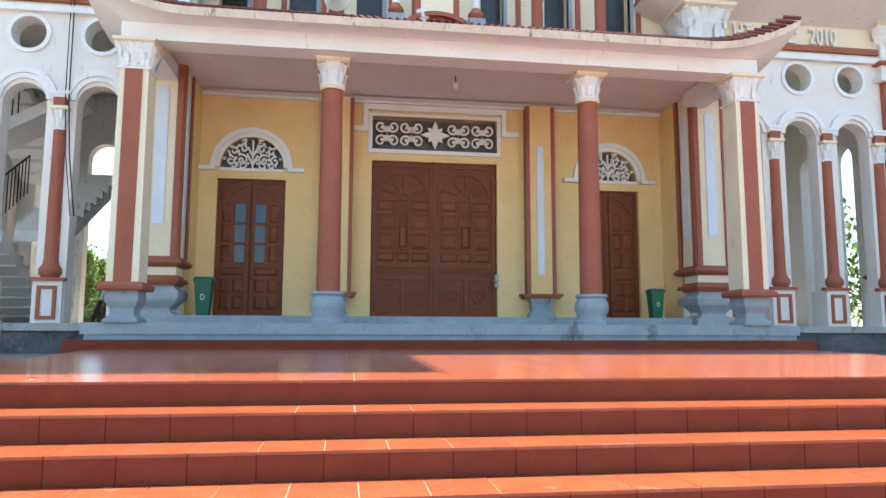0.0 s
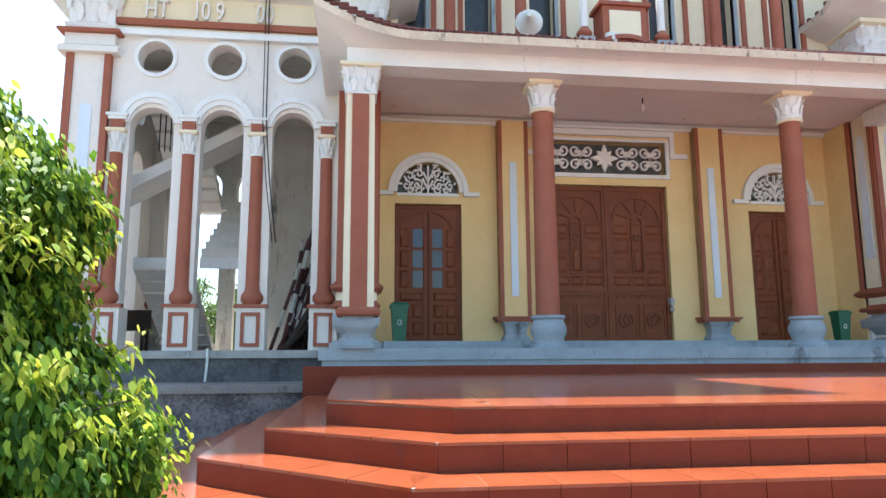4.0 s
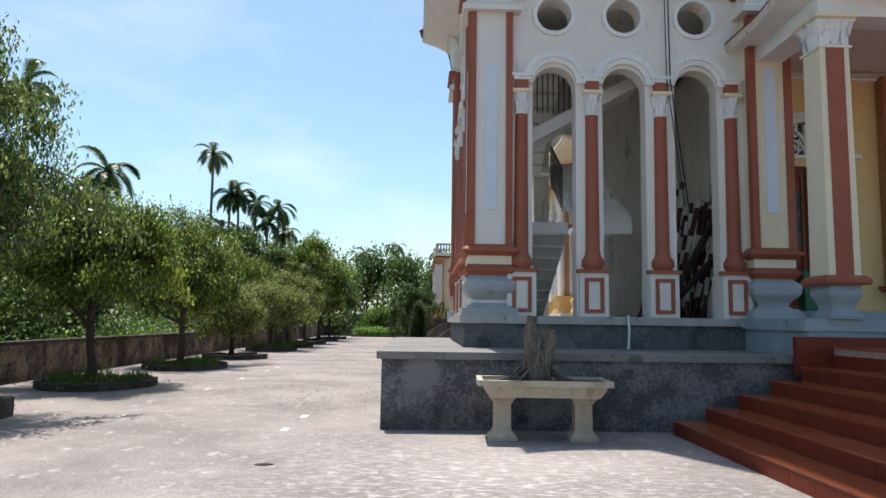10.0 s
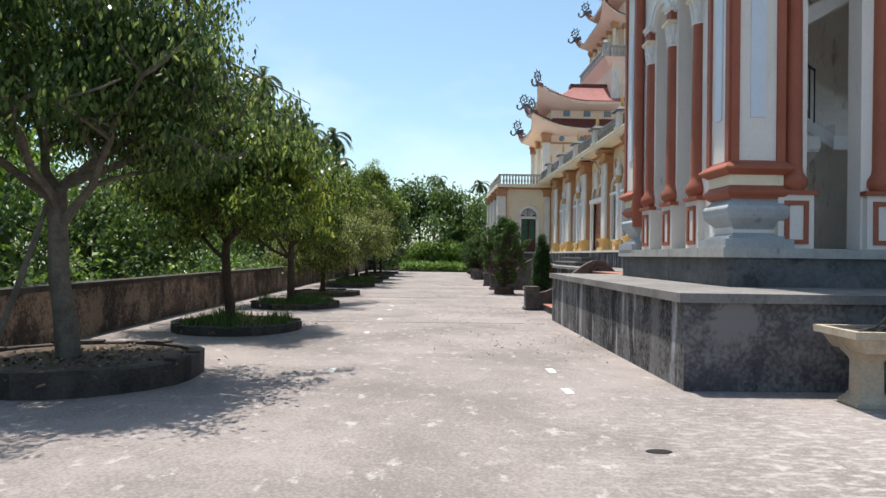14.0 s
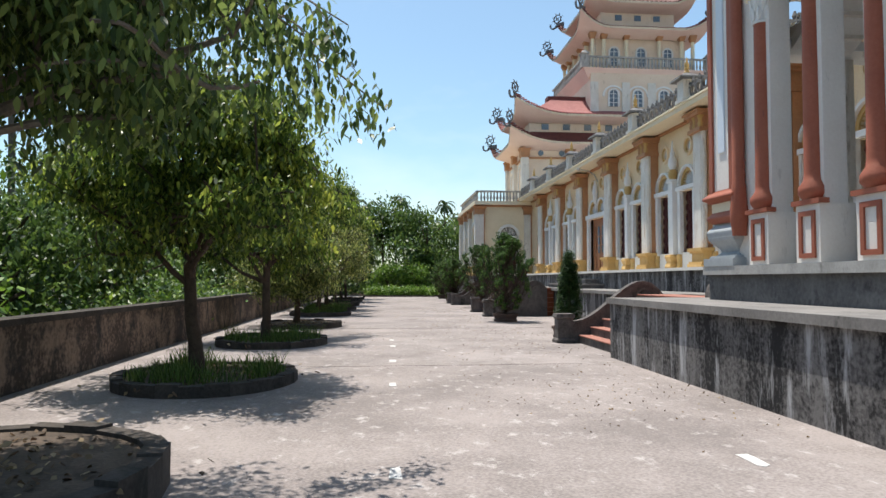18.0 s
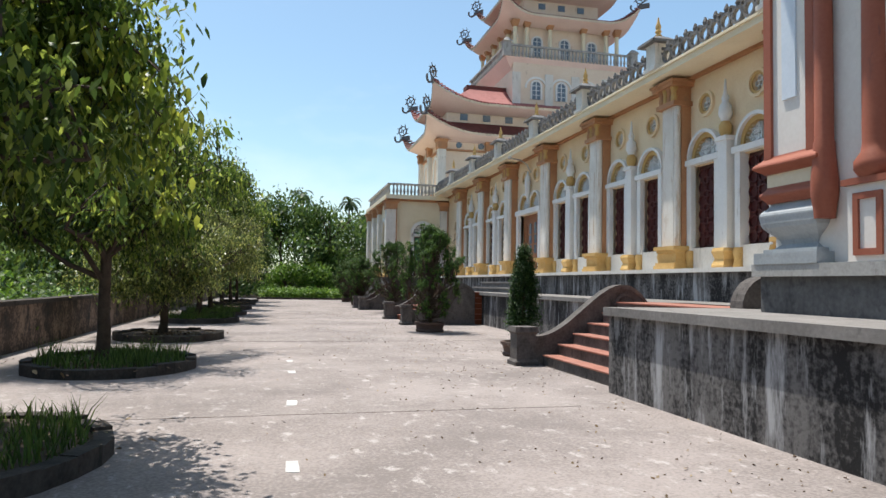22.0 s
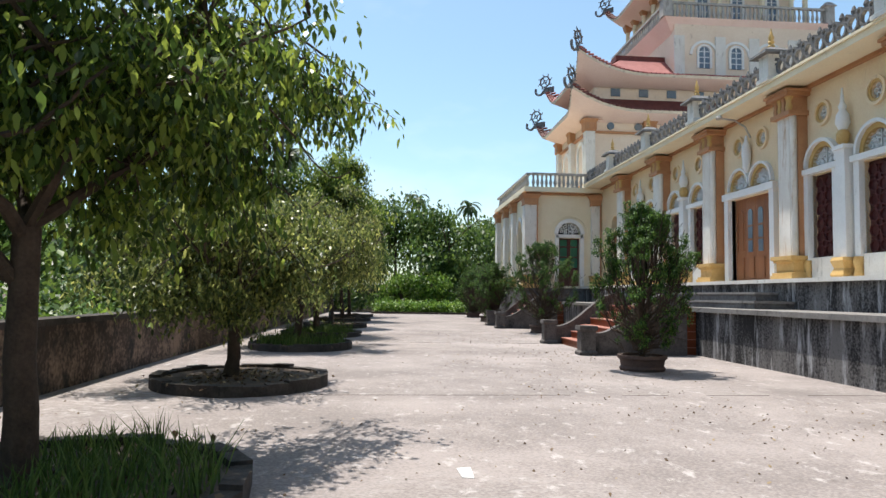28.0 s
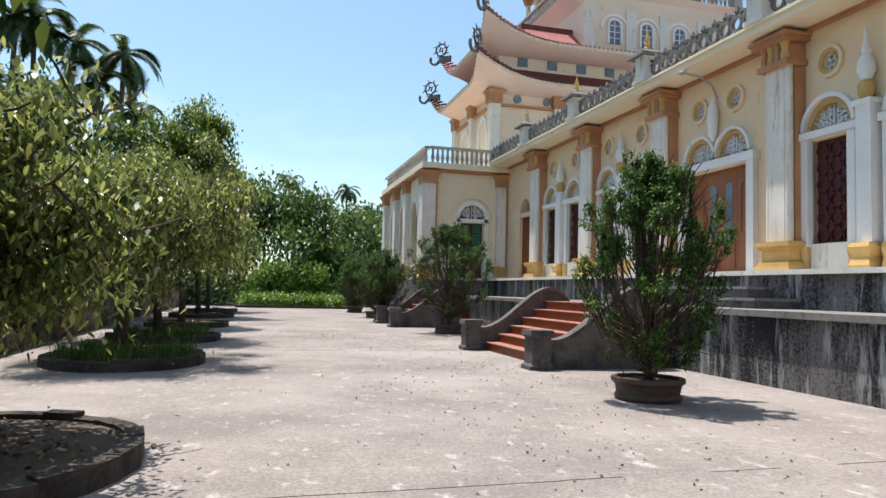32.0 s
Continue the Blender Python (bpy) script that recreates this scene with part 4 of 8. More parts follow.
# ---- canopy roof with upswept corners ----
def swept_eave(name, x0, x1, y0, y1, z, rise, over, m_soffit, label, peak, tiles=M_ROOF, group="", n=24, ends=0.25, reach=0.0):
    """A hipped roof skirt: eave lines that lift towards each corner. peak: (inset, height) of the top edge."""
    t = thing(name, label, "roof", group)
    cx, cy = (x0 + x1) / 2, (y0 + y1) / 2

    def lift(u, span_):
        if reach:
            k = max(0.0, 1 - min(u, 1 - u) * span_ / reach)
            return rise * k * k
        u = abs(2 * u - 1)
        k = max(0.0, (u - (1 - 2 * ends)) / (2 * ends))
        return rise * k * k * k ** 0.5

    def loop(o, extra, thick):
        pts = []
        cor = [(x0 - o, y0 - o), (x1 + o, y0 - o), (x1 + o, y1 + o), (x0 - o, y1 + o)]
        for i in range(4):
            a, c = cor[i], cor[(i + 1) % 4]
            for k in range(n):
                u = k / n
                e = lift(u, abs(c[0] - a[0]) + abs(c[1] - a[1])) * extra
                px, py = a[0] + (c[0] - a[0]) * u, a[1] + (c[1] - a[1]) * u
                dd = 0.35 * e * extra
                if reach and e > 0 or not reach and abs(2 * u - 1) > 0.6:
                    px += dd * (1 if px > cx else -1) * 0.5
                    py += dd * (1 if py > cy else -1) * 0.5
                pts.append((px, py, z + e + thick))
        return pts

    ins, hgt = peak
    rings_ = {
        "soffit": [loop(-0.02, 0.0, -0.3), loop(over * 0.5, 0.35, -0.2), loop(over, 1.0, -0.02)],
        "fascia": [loop(over, 1.0, -0.02), loop(over + 0.03, 1.0, 0.1)],
        "tiles": [loop(over + 0.03, 1.0, 0.1), loop(over * 0.55, 0.45, 0.16), loop(-ins * 0.4, 0.1, hgt * 0.45), loop(-ins, 0.0, hgt)],
    }
    if reach:
        rings_["soffit"] = [loop(-0.02, 0.0, 0.0), loop(over * 0.5, 0.5, -0.01), loop(over, 1.0, -0.02)]
    for nm, mm in (("soffit", m_soffit), ("fascia", M_EAVE), ("tiles", tiles)):
        b = bmesh.new()
        rs = [[b.verts.new(p) for p in r] for r in rings_[nm]]
        N = 4 * n
        for ra, rb in zip(rs, rs[1:]):
            for i in range(N):
                b.faces.new((ra[i], ra[(i + 1) % N], rb[(i + 1) % N], rb[i]))
        part(nm, b, mm, t, smooth=True)
    # rounded tile ends along the edge
    b = bmesh.new()
    edge = loop(over + 0.02, 1.0, 0.12)
    for i in range(4 * n):
        a, c = Vector(edge[i]), Vector(edge[(i + 1) % (4 * n)])
        m = max(1, int((c - a).length / (0.1 if reach else 0.17)))
        for k in range(m):
            p = a.lerp(c, k / m)
            q = p + (Vector((cx, cy, p.z)) - p).normalized() * 0.28 + Vector((0, 0, 0.05))
            tube(b, [p, q], 0.032 if reach else 0.055, 5)
    part("tile_ends", b, tiles, t, "rounded roof tile ends")


swept_eave("porch_roof", -3.95, 6.57, 11.38, 14.3, 6.17, 0.45, 0.42, M_WHITE, "porch roof edge of dark red tiles curling up at the corners", (1.2, 0.6), n=48, reach=1.5)
b = bmesh.new()
box(b, -3.5, 6.4, 12.6, 15.3, 6.3, 6.86)
setting("upper_gallery_floor", b, M_RED, "red gallery floor above the porch", "floor")

for mx in (False, True):
    xa_, xb_ = (TX0, TX1) if not mx else (RX, 2 * AX - TX0)
    swept_eave("tower_eave", xa_, xb_, TY0, TY1, 8.22, 0.5, 0.85, M_WHITE, "broad tower eave of dark tiles with curled corners", (0.6, 0.7), group="tower eaves", ends=0.16)
# ---- upper gallery above the porch ----
GALLERY = ((-2.75, 0.27), (-1.42, 0.27), (-0.1, 0.26), (2.42, 0.24), (3.8, 0.26), (5.15, 0.27))
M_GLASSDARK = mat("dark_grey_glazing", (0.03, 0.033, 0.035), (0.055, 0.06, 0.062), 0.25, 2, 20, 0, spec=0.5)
b = bmesh.new()
wall(b, "x", 14.0, 14.3, -3.5, 6.4, 6.86, 12.0, [("rect", x, w, 6.86, 10.2) for x, w in GALLERY])
setting("wall_gallery", b, M_CREAM, "cream gallery wall with tall dark openings", "wall")
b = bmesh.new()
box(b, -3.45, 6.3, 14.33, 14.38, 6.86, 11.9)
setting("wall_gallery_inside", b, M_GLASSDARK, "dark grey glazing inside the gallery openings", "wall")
for x, w in GALLERY:
    b = bmesh.new()
    box(b, x + w, x + w + 0.07, 13.96, 14.1, 6.86, 10.2)
    tagged(part("gallery_jamb", b, M_BLUEGREY), "blue-grey jamb of a gallery opening", "trim", "gallery jambs")
for x in (-2.32, -1.78, -1.0, 0.34, 2.1, 2.97, 3.44, 4.26, 4.76, 5.6):
    b = bmesh.new()
    box(b, x - 0.05, x + 0.05, 13.95, 14.0, 6.86, 11.0)
    tagged(part("gallery_strip", b, M_RED), "narrow brick-red strip on the gallery wall", "trim", "gallery strips")
gc = thing("gallery_column", "brick-red gallery column with a rounded foot", "column", "gallery columns", pose(-2.12, 13.1, 6.86))
b = bmesh.new()
lathe(b, [(0.2, 0), (0.2, 0.05)] + curve_profile([(0.13, 0.08), (0.19, 0.17), (0.11, 0.3)], 5), 18)
part("foot", b, M_RED, gc, "", True)
b = bmesh.new()
lathe(b, [(0.11, 0.3), (0.1, 4.6)], 18)
part("shaft", b, M_RED, gc, "", True)
for x in (-0.77, 3.12, 4.41):
    copy_thing(gc, pose(x, 13.1, 6.86))
alt = thing("gallery_shrine", "small red and cream shrine front with blue-grey stands", "shrine", m=pose(1.1, 12.9, 6.96))
b = bmesh.new()
box(b, -0.42, 0.42, -0.2, 0.3, 0.18, 0.9)
part("body", b, M_RED, alt)
b = bmesh.new()
box(b, -0.3, 0.3, -0.23, -0.2, 0.28, 0.8)
part("panel", b, M_CREAM, alt)
b = bmesh.new()
box(b, -0.5, 0.5, -0.26, 0.3, 0.9, 0.97)
part("shelf", b, M_RED, alt)
b = bmesh.new()
lathe(b, [(0.3, 0.97), (0.22, 1.05), (0.2, 1.5), (0.28, 1.6)], 12)
part("white_foot", b, M_WHITE, alt, "white fluted plaster foot", True)
for s in (-1, 1):
    b = bmesh.new()
    cbox(b, s * 0.75, -0.15, -0.12, 0.3, 0.25, 0.36)
    part("stand", b, M_BLUEGREY, alt, "blue-grey stand")
    b = bmesh.new()
    lathe(b, curve_profile([(0.08, 0.24), (0.15, 0.36), (0.08, 0.48)], 5), 14, s * 0.75, -0.1)
    part("ball", b, M_RED, alt, "brick-red ball foot", True)
    b = bmesh.new()
    lathe(b, [(0.075, 0.48), (0.07, 2.2)], 14, s * 0.75, -0.1)
    part("post", b, M_WHITE, alt, "cream fluted post", True)
b = bmesh.new()
arch_band(b, "x", -0.3, -0.2, 0, 0.95, 1.03, -0.72, 12, 1.0, 2.14)
part("curved_sill", b, M_RED, alt)
pt = thing("flower_pot", "small pale flower pot on the gallery edge", "pot", m=pose(AX - 0.5, 12.72, 7.0))
b = bmesh.new()
lathe(b, [(0.07, 0), (0.1, 0.12), (0.13, 0.16), (0.12, 0.3)], 12)
part("pot", b, M_SPEAKER, pt, "", True)
sp = thing("loudspeaker", "pale horn loudspeaker fixed above the porch roof", "loudspeaker", m=pose(-0.72, 12.7, 7.45, 0, 0, -12))
b = bmesh.new()
lathe(b, [(0.05, 0.3), (0.08, 0.22), (0.13, 0.1), (0.24, -0.02), (0.25, -0.02), (0.25, -0.05), (0.22, -0.04), (0.12, 0.06), (0.05, 0.12)], 24)
hb = part("horn", b, M_SPEAKER, sp, "", True)
hb.matrix_basis = pose(0, 0, 0, -90, 0, 0) @ pose(0, 0, 0, 180, 0, 0)
b = bmesh.new()
lathe(b, [(0.06, -0.02), (0.07, 0.04), (0.03, 0.1)], 14)
hd = part("driver", b, M_SPEAKER, sp, "", True)
hd.matrix_basis = pose(0, -0.02, 0, 90, 0, 0)
b = bmesh.new()
box(b, -0.06, 0.06, 0.06, 0.3, -0.6, -0.05)
part("bracket", b, M_RED, sp)
# big square capital beside the towers, above the canopy
for sx, sy in ((-3.76, 13.5), (6.66, 13.5), (-8.46, 13.72), (-8.5, 17.84), (2 * AX + 8.46, 13.72)):
    t = thing("upper_capital", "large white leafy capital under a tower eave", "capital", "upper capitals", pose(sx, sy, 6.72))
    b = bmesh.new()
    lathe(b, [(0.5, 0), (0.5, 0.1), (0.42, 0.16), (0.42, 0.5)], 4)
    part("neck", b, M_TOWER, t)
    b = bmesh.new()
    lathe(b, [(0.51, 0.36), (0.53, 0.39), (0.51, 0.43)], 4)
    part("neck_line", b, M_RED, t)
    capital("leaves", t, 0, 0, 0.5, 1.35, 0.38, square=True)

# ---- doors of the porch ----
def panel_frame(bm, x0, x1, z0, z1, y, w=0.035, d=0.03):
    box(bm, x0, x1, y - d, y, z0, z0 + w)
    box(bm, x0, x1, y - d, y, z1 - w, z1)
    box(bm, x0, x0 + w, y - d, y, z0 + w, z1 - w)
    box(bm, x1 - w, x1, y - d, y, z0 + w, z1 - w)


def raised(bm, x0, x1, z0, z1, y, d=0.025):
    m = min(x1 - x0, z1 - z0) * 0.22
    a = [bm.verts.new((x, y, z)) for x, z in ((x0, z0), (x1, z0), (x1, z1), (x0, z1))]
    c = [bm.verts.new((x, y - d, z)) for x, z in ((x0 + m, z0 + m), (x1 - m, z0 + m), (x1 - m, z1 - m), (x0 + m, z1 - m))]
    bm.faces.new(c)
    for i in range(4):
        bm.faces.new((a[i], a[(i + 1) % 4], c[(i + 1) % 4], c[i]))


def main_leaf(parent, x0, x1, h):
    """One carved leaf of the main door."""
    y = Y_WALL + 0.1
    w = x1 - x0
    b = bmesh.new()
    box(b, x0, x1, y, y + 0.06, 0, h)
    leaf = part("door_leaf", b, M_DOOR, parent)
    xc = (x0 + x1) / 2
    b = bmesh.new()
    panel_frame(b, x0 + 0.02, x1 - 0.02, 0.03, h - 0.03, y, 0.07, 0.03)
    box(b, x0 + 0.09, x1 - 0.09, y - 0.03, y, 0.78, 0.85)
    box(b, x0 + 0.09, x1 - 0.09, y - 0.03, y, 1.03, 1.1)
    box(b, xc - 0.035, xc + 0.035, y - 0.03, y, 0.1, 0.78)
    part("rail", b, M_DOOR, leaf)
    for xa, xb in ((x0 + 0.12, xc - 0.07), (xc + 0.07, x1 - 0.12)):
        b = bmesh.new()
        panel_frame(b, xa, xb, 0.16, 0.74, y, 0.03, 0.02)
        ring(b, "x", y - 0.03, y, (xa + xb) / 2, 0.45, 0.17, 0.04, 14)
        for k in range(7):
            a = k * 0.9
            ring(b, "x", y - 0.025, y, (xa + xb) / 2 + 0.09 * math.cos(a), 0.45 + 0.1 * math.sin(a), 0.045, 0.018, 8)
        part("carved_panel", b, M_DOOR, leaf, "carved floral door panel")
    b = bmesh.new()
    for k in range(7):
        ring(b, "x", y - 0.025, y, x0 + 0.2 + (w - 0.4) * k / 6, 0.94, 0.055, 0.022, 8)
    part("carved_band", b, M_DOOR, leaf)
    b = bmesh.new()
    panel_frame(b, xc - 0.13, xc + 0.13, 1.4, 2.45, y, 0.03, 0.035)
    arch_band(b, "x", y - 0.035, y, xc, 0.1, 0.14, 2.45, 10)
    raised(b, xc - 0.09, xc + 0.09, 1.44, 1.9, y)
    ring(b, "x", y - 0.03, y, xc, 2.15, 0.08, 0.03, 12)
    part("tall_panel", b, M_DOOR, leaf)
    b = bmesh.new()
    for za, zb in ((1.15, 1.34), (1.4, 1.75), (1.8, 2.15), (2.2, 2.42)):
        raised(b, x0 + 0.12, xc - 0.17, za, zb, y)
        raised(b, xc + 0.17, x1 - 0.12, za, zb, y)
    raised(b, xc - 0.13, xc + 0.13, 1.15, 1.34, y)
    part("square_panels", b, M_DOOR, leaf)
    b = bmesh.new()
    r = w / 2 - 0.12
    arch_band(b, "x", y - 0.035, y, xc, r - 0.05, r, 2.5, 14)
    for k in range(5):
        a = math.pi * (k + 0.5) / 5
        c, s = math.cos(a), math.sin(a)
        slab(b, "x", [[(xc + 0.17 * c - 0.012 * s, 2.5 + 0.17 * s + 0.012 * c), (xc + 0.17 * c + 0.012 * s, 2.5 + 0.17 * s - 0.012 * c), (xc + r * c + 0.012 * s, 2.5 + r * s - 0.012 * c), (xc + r * c - 0.012 * s, 2.5 + r * s + 0.012 * c)]], y - 0.03, y)
    part("fan_ribs", b, M_DOOR, leaf)
    return leaf


door = thing("door_1", "tall closed double door of carved red-brown wood", "door", m=pose(0, 0, Z_DOOR), kind="structure")
main_leaf(door, AX - 1.3, AX - 0.005, 3.22)
main_leaf(door, AX + 0.005, AX + 1.3, 3.22)
b = bmesh.new()
box(b, AX - 0.03, AX + 0.03, Y_WALL + 0.05, Y_WALL + 0.1, 0, 3.25)
part("meeting_strip", b, M_DOOR, door)
b = bmesh.new()
box(b, AX + 1.25, AX + 1.33, Y_WALL - 0.04, Y_WALL + 0.08, 0.75, 0.9)
lathe(b, [(0.03, 0.62), (0.05, 0.66), (0.03, 0.74)], 8, AX + 1.29, Y_WALL)
part("padlock", b, M_STONE, door, "grey metal padlock")


def side_door(name, cx, glazed):
    d = thing(name, "closed red-brown panelled side door" + (" with small blue panes" if glazed else ""), "door", m=pose(cx, 0, Z_DOOR), kind="structure")
    y = Y_WALL + 0.1
    for s in (-1, 1):
        x0, x1 = (-0.66, -0.005) if s < 0 else (0.005, 0.66)
        b = bmesh.new()
        box(b, x0, x1, y, y + 0.06, 0, 2.74)
        leaf = part("door_leaf", b, M_DOOR, d)
        xc = (x0 + x1) / 2
        b = bmesh.new()
        panel_frame(b, x0 + 0.02, x1 - 0.02, 0.03, 2.72, y, 0.06, 0.025)
        part("rail", b, M_DOOR, leaf)
        for za, zb in ((0.15, 0.42), (0.48, 0.75), (0.82, 0.98)):
            for xa, xb in ((x0 + 0.1, xc - 0.02), (xc + 0.02, x1 - 0.1)) if zb < 0.8 else ((x0 + 0.1, x1 - 0.1),):
                b = bmesh.new()
                raised(b, xa, xb, za, zb, y)
                part("panel", b, M_DOOR, leaf)
        ix = x1 - 0.3 if s < 0 else x0 + 0.08
        ox = x0 + 0.1 if s < 0 else x1 - 0.3
        for za, zb in ((1.08, 1.42), (1.48, 1.82), (1.88, 2.25)):
            b = bmesh.new()
            if glazed:
                box(b, ix, ix + 0.2, y - 0.012, y, za, zb)
                part("pane", b, M_PANE, leaf, "small blue window pane")
            else:
                raised(b, ix, ix + 0.2, za, zb, y)
                part("panel", b, M_DOOR, leaf)
            b = bmesh.new()
            raised(b, ox, ox + 0.18, za, zb, y)
            part("panel", b, M_DOOR, leaf)
    b = bmesh.new()
    arch_band(b, "x", y - 0.03, y, 0, 0.5, 0.56, 2.1, 14)
    part("arched_rib", b, M_DOOR, d)
    return d


side_door("door_2", -2.365, True)
side_door("door_3", 5.1, False)


def ribbon(bm, axis, v0, v1, pts, w):
    """A flat bent bar of width w that follows points in (u, z)."""
    rows = []
    for i, (u, z) in enumerate(pts):
        a, c = pts[max(0, i - 1)], pts[min(len(pts) - 1, i + 1)]
        du, dz = c[0] - a[0], c[1] - a[1]
        d = math.hypot(du, dz) or 1.0
        nu, nz = -dz / d * w / 2, du / d * w / 2
        q = [(u + nu, z + nz), (u - nu, z - nz)]
        if axis == "x":
            rows.append([bm.verts.new((q[j][0], v, q[j][1])) for j in (0, 1) for v in (v0, v1)])
        else:
            rows.append([bm.verts.new((v, q[j][0], q[j][1])) for j in (0, 1) for v in (v0, v1)])
    for a, c in zip(rows, rows[1:]):
        for i, j in ((0, 1), (1, 3), (3, 2), (2, 0)):
            bm.faces.new((a[i], a[j], c[j], c[i]))
    for r in (rows[0], rows[-1]):
        bm.faces.new((r[0], r[1], r[3], r[2]))


def spiral(uc, zc, r, turns, a0, way, n=18, inner=0.22):
    out = []
    for k in range(n + 1):
        th = a0 + way * 2 * math.pi * turns * k / n
        rr = r * (1 - (1 - inner) * k / n)
        out.append((uc + rr * math.cos(th), zc + rr * math.sin(th)))
    return out


def scroll_column(bm, axis, v0, v1, u, z0, z1, du, flip, w):
    """Two mirrored curls joined by a bow, one column of a scroll grille."""
    h = z1 - z0
    r = min(du * 0.5, h * 0.25)
    for zc, s_ in ((z0 + h * 0.27, 1), (z0 + h * 0.73, -1)):
        ribbon(bm, axis, v0, v1, spiral(u, zc, r, 1.3, math.pi * (0 if flip > 0 else 1), s_ * flip), w)
        ribbon(bm, axis, v0 + 0.004, v1 - 0.004, spiral(u + flip * du * 0.42, zc + s_ * h * 0.1, r * 0.5, 0.8, -0.5 * math.pi * s_, -s_ * flip), w * 0.8)
    ribbon(bm, axis, v0 + 0.003, v1 - 0.003, [(u + flip * r * math.cos(k * math.pi / 8 - math.pi / 2), (z0 + z1) / 2 + 0.23 * h * math.sin(k * math.pi / 8 - math.pi / 2)) for k in range(9)], w)


tr = thing("transom_grille", "white carved scroll grille with a central flower over the main door", "grille")
b = bmesh.new()
box(b, AX - 1.3, AX + 1.3, Y_WALL + 0.2, Y_WALL + 0.215, 5.17, 5.85)
part("pane", b, M_REFLGLASS, tr, "grey pane with the reflection put into its colour")
y0, y1 = Y_WALL + 0.02, Y_WALL + 0.08
for s_ in (-1, 1):
    for k in range(4):
        b = bmesh.new()
        scroll_column(b, "x", y0, y1, AX + s_ * (0.37 + 0.255 * k), 5.18, 5.84, 0.26, -s_ if k % 2 else s_, 0.034)
        part("scroll", b, M_WHITE, tr)
b = bmesh.new()
for k in range(8):
    a = k * math.pi / 4
    r = 0.31 if k % 2 == 0 else 0.22
    c, s = math.cos(a), math.sin(a)
    slab(b, "x", [[(AX, 5.51), (AX + 0.5 * r * c - 0.06 * s, 5.51 + 0.5 * r * s + 0.06 * c), (AX + r * c, 5.51 + r * s), (AX + 0.5 * r * c + 0.06 * s, 5.51 + 0.5 * r * s - 0.06 * c)]], y0 - 0.01 - 0.002 * k, y1)
part("flower", b, M_WHITE, tr)
b = bmesh.new()
for x0, x1, z0, z1 in ((AX - 1.39, AX + 1.39, 5.08, 5.16), (AX - 1.39, AX + 1.39, 5.86, 5.92), (AX - 1.39, AX - 1.31, 5.16, 5.86), (AX + 1.31, AX + 1.39, 5.16, 5.86)):
    box(b, x0, x1, Y_WALL - 0.05, Y_WALL + 0.05, z0, z1)
part("frame", b, M_WHITE, tr)
b = bmesh.new()
box(b, AX - 1.5, AX + 1.5, Y_WALL - 0.08, Y_WALL, 5.98, 6.1)
for s in (-1, 1):
    xa, xb = sorted((AX + s * 1.4, AX + s * 1.5))
    box(b, xa, xb, Y_WALL - 0.08, Y_WALL, 5.62, 5.98)
    xa, xb = sorted((AX + s * 1.4, AX + s * 1.78))
    box(b, xa, xb, Y_WALL - 0.08, Y_WALL, 5.52, 5.62)
part("stepped_moulding", b, M_WHITE, tr)


def leaf_fan(parent, axis, v0, v1, uc, zs, r, w):
    """A half-round grille: a middle stem with curling leafy scrolls on both sides."""
    b = bmesh.new()
    ribbon(b, axis, v0, v1, [(uc, zs), (uc, zs + 0.95 * r)], w)
    for s_ in (-1, 1):
        for zc in (0.35, 0.62):
            ribbon(b, axis, v0 + 0.003, v1 - 0.003, [(uc, zs + (zc - 0.2) * r), (uc + s_ * 0.09 * r, zs + (zc - 0.04) * r), (uc + s_ * 0.16 * r, zs + (zc + 0.1) * r)], w * 1.3)
    part("stem", b, M_WHITE, parent)
    for s_ in (-1, 1):
        for a, d, q, t in ((0.62, 0.42, 0.19, 1.2), (0.2, 0.33, 0.15, 1.1), (0.3, 0.73, 0.16, 1.2), (0.72, 0.8, 0.13, 1.0), (1.12, 0.68, 0.14, 1.1), (0.06, 0.6, 0.1, 0.9), (1.28, 0.9, 0.07, 0.8)):
            b = bmesh.new()
            cu, cz = uc + s_ * d * r * math.cos(a), zs + d * r * math.sin(a) + 0.05 * r
            ribbon(b, axis, v0, v1, spiral(cu, cz, q * r, t, math.pi / 2 - s_ * a, s_, 14), w)
            for k in range(3):
                th = a + 1.2 * k
                ribbon(b, axis, v0 + 0.004, v1 - 0.004, [(cu + q * r * math.cos(th), cz + q * r * math.sin(th)), (cu + 1.5 * q * r * math.cos(th + 0.25), cz + 1.5 * q * r * math.sin(th + 0.25))], w * 1.25)
            part("scroll", b, M_WHITE, parent)


for cx in (-2.365, 5.1):
    fn = thing("fan_light", "white leafy fanlight grille over a side door", "grille", "side door fanlights")
    leaf_fan(fn, "x", y0, y1, cx, 4.66, 0.62, 0.032)
    b = bmesh.new()
    arch_band(b, "x", Y_WALL - 0.06, Y_WALL, cx, 0.62, 0.7, 4.68)
    arch_band(b, "x", Y_WALL - 0.1, Y_WALL, cx, 0.7, 0.8, 4.68)
    box(b, cx - 1.02, cx - 0.7, Y_WALL - 0.1, Y_WALL, 4.6, 4.68)
    box(b, cx + 0.7, cx + 1.02, Y_WALL - 0.1, Y_WALL, 4.6, 4.68)
    part("hood_moulding", b, M_WHITE, fn)
    b = bmesh.new()
    box(b, cx - 0.62, cx + 0.62, Y_WALL - 0.03, Y_WALL + 0.1, 4.6, 4.66)
    part("lower_rail", b, M_WHITE, fn)
    b = bmesh.new()
    arch_band(b, "x", Y_WALL + 0.2, Y_WALL + 0.215, cx, 0.001, 0.61, 4.66)
    part("pane", b, M_REFLGLASS, fn, "grey pane with the reflection put into its colour")
b = bmesh.new()
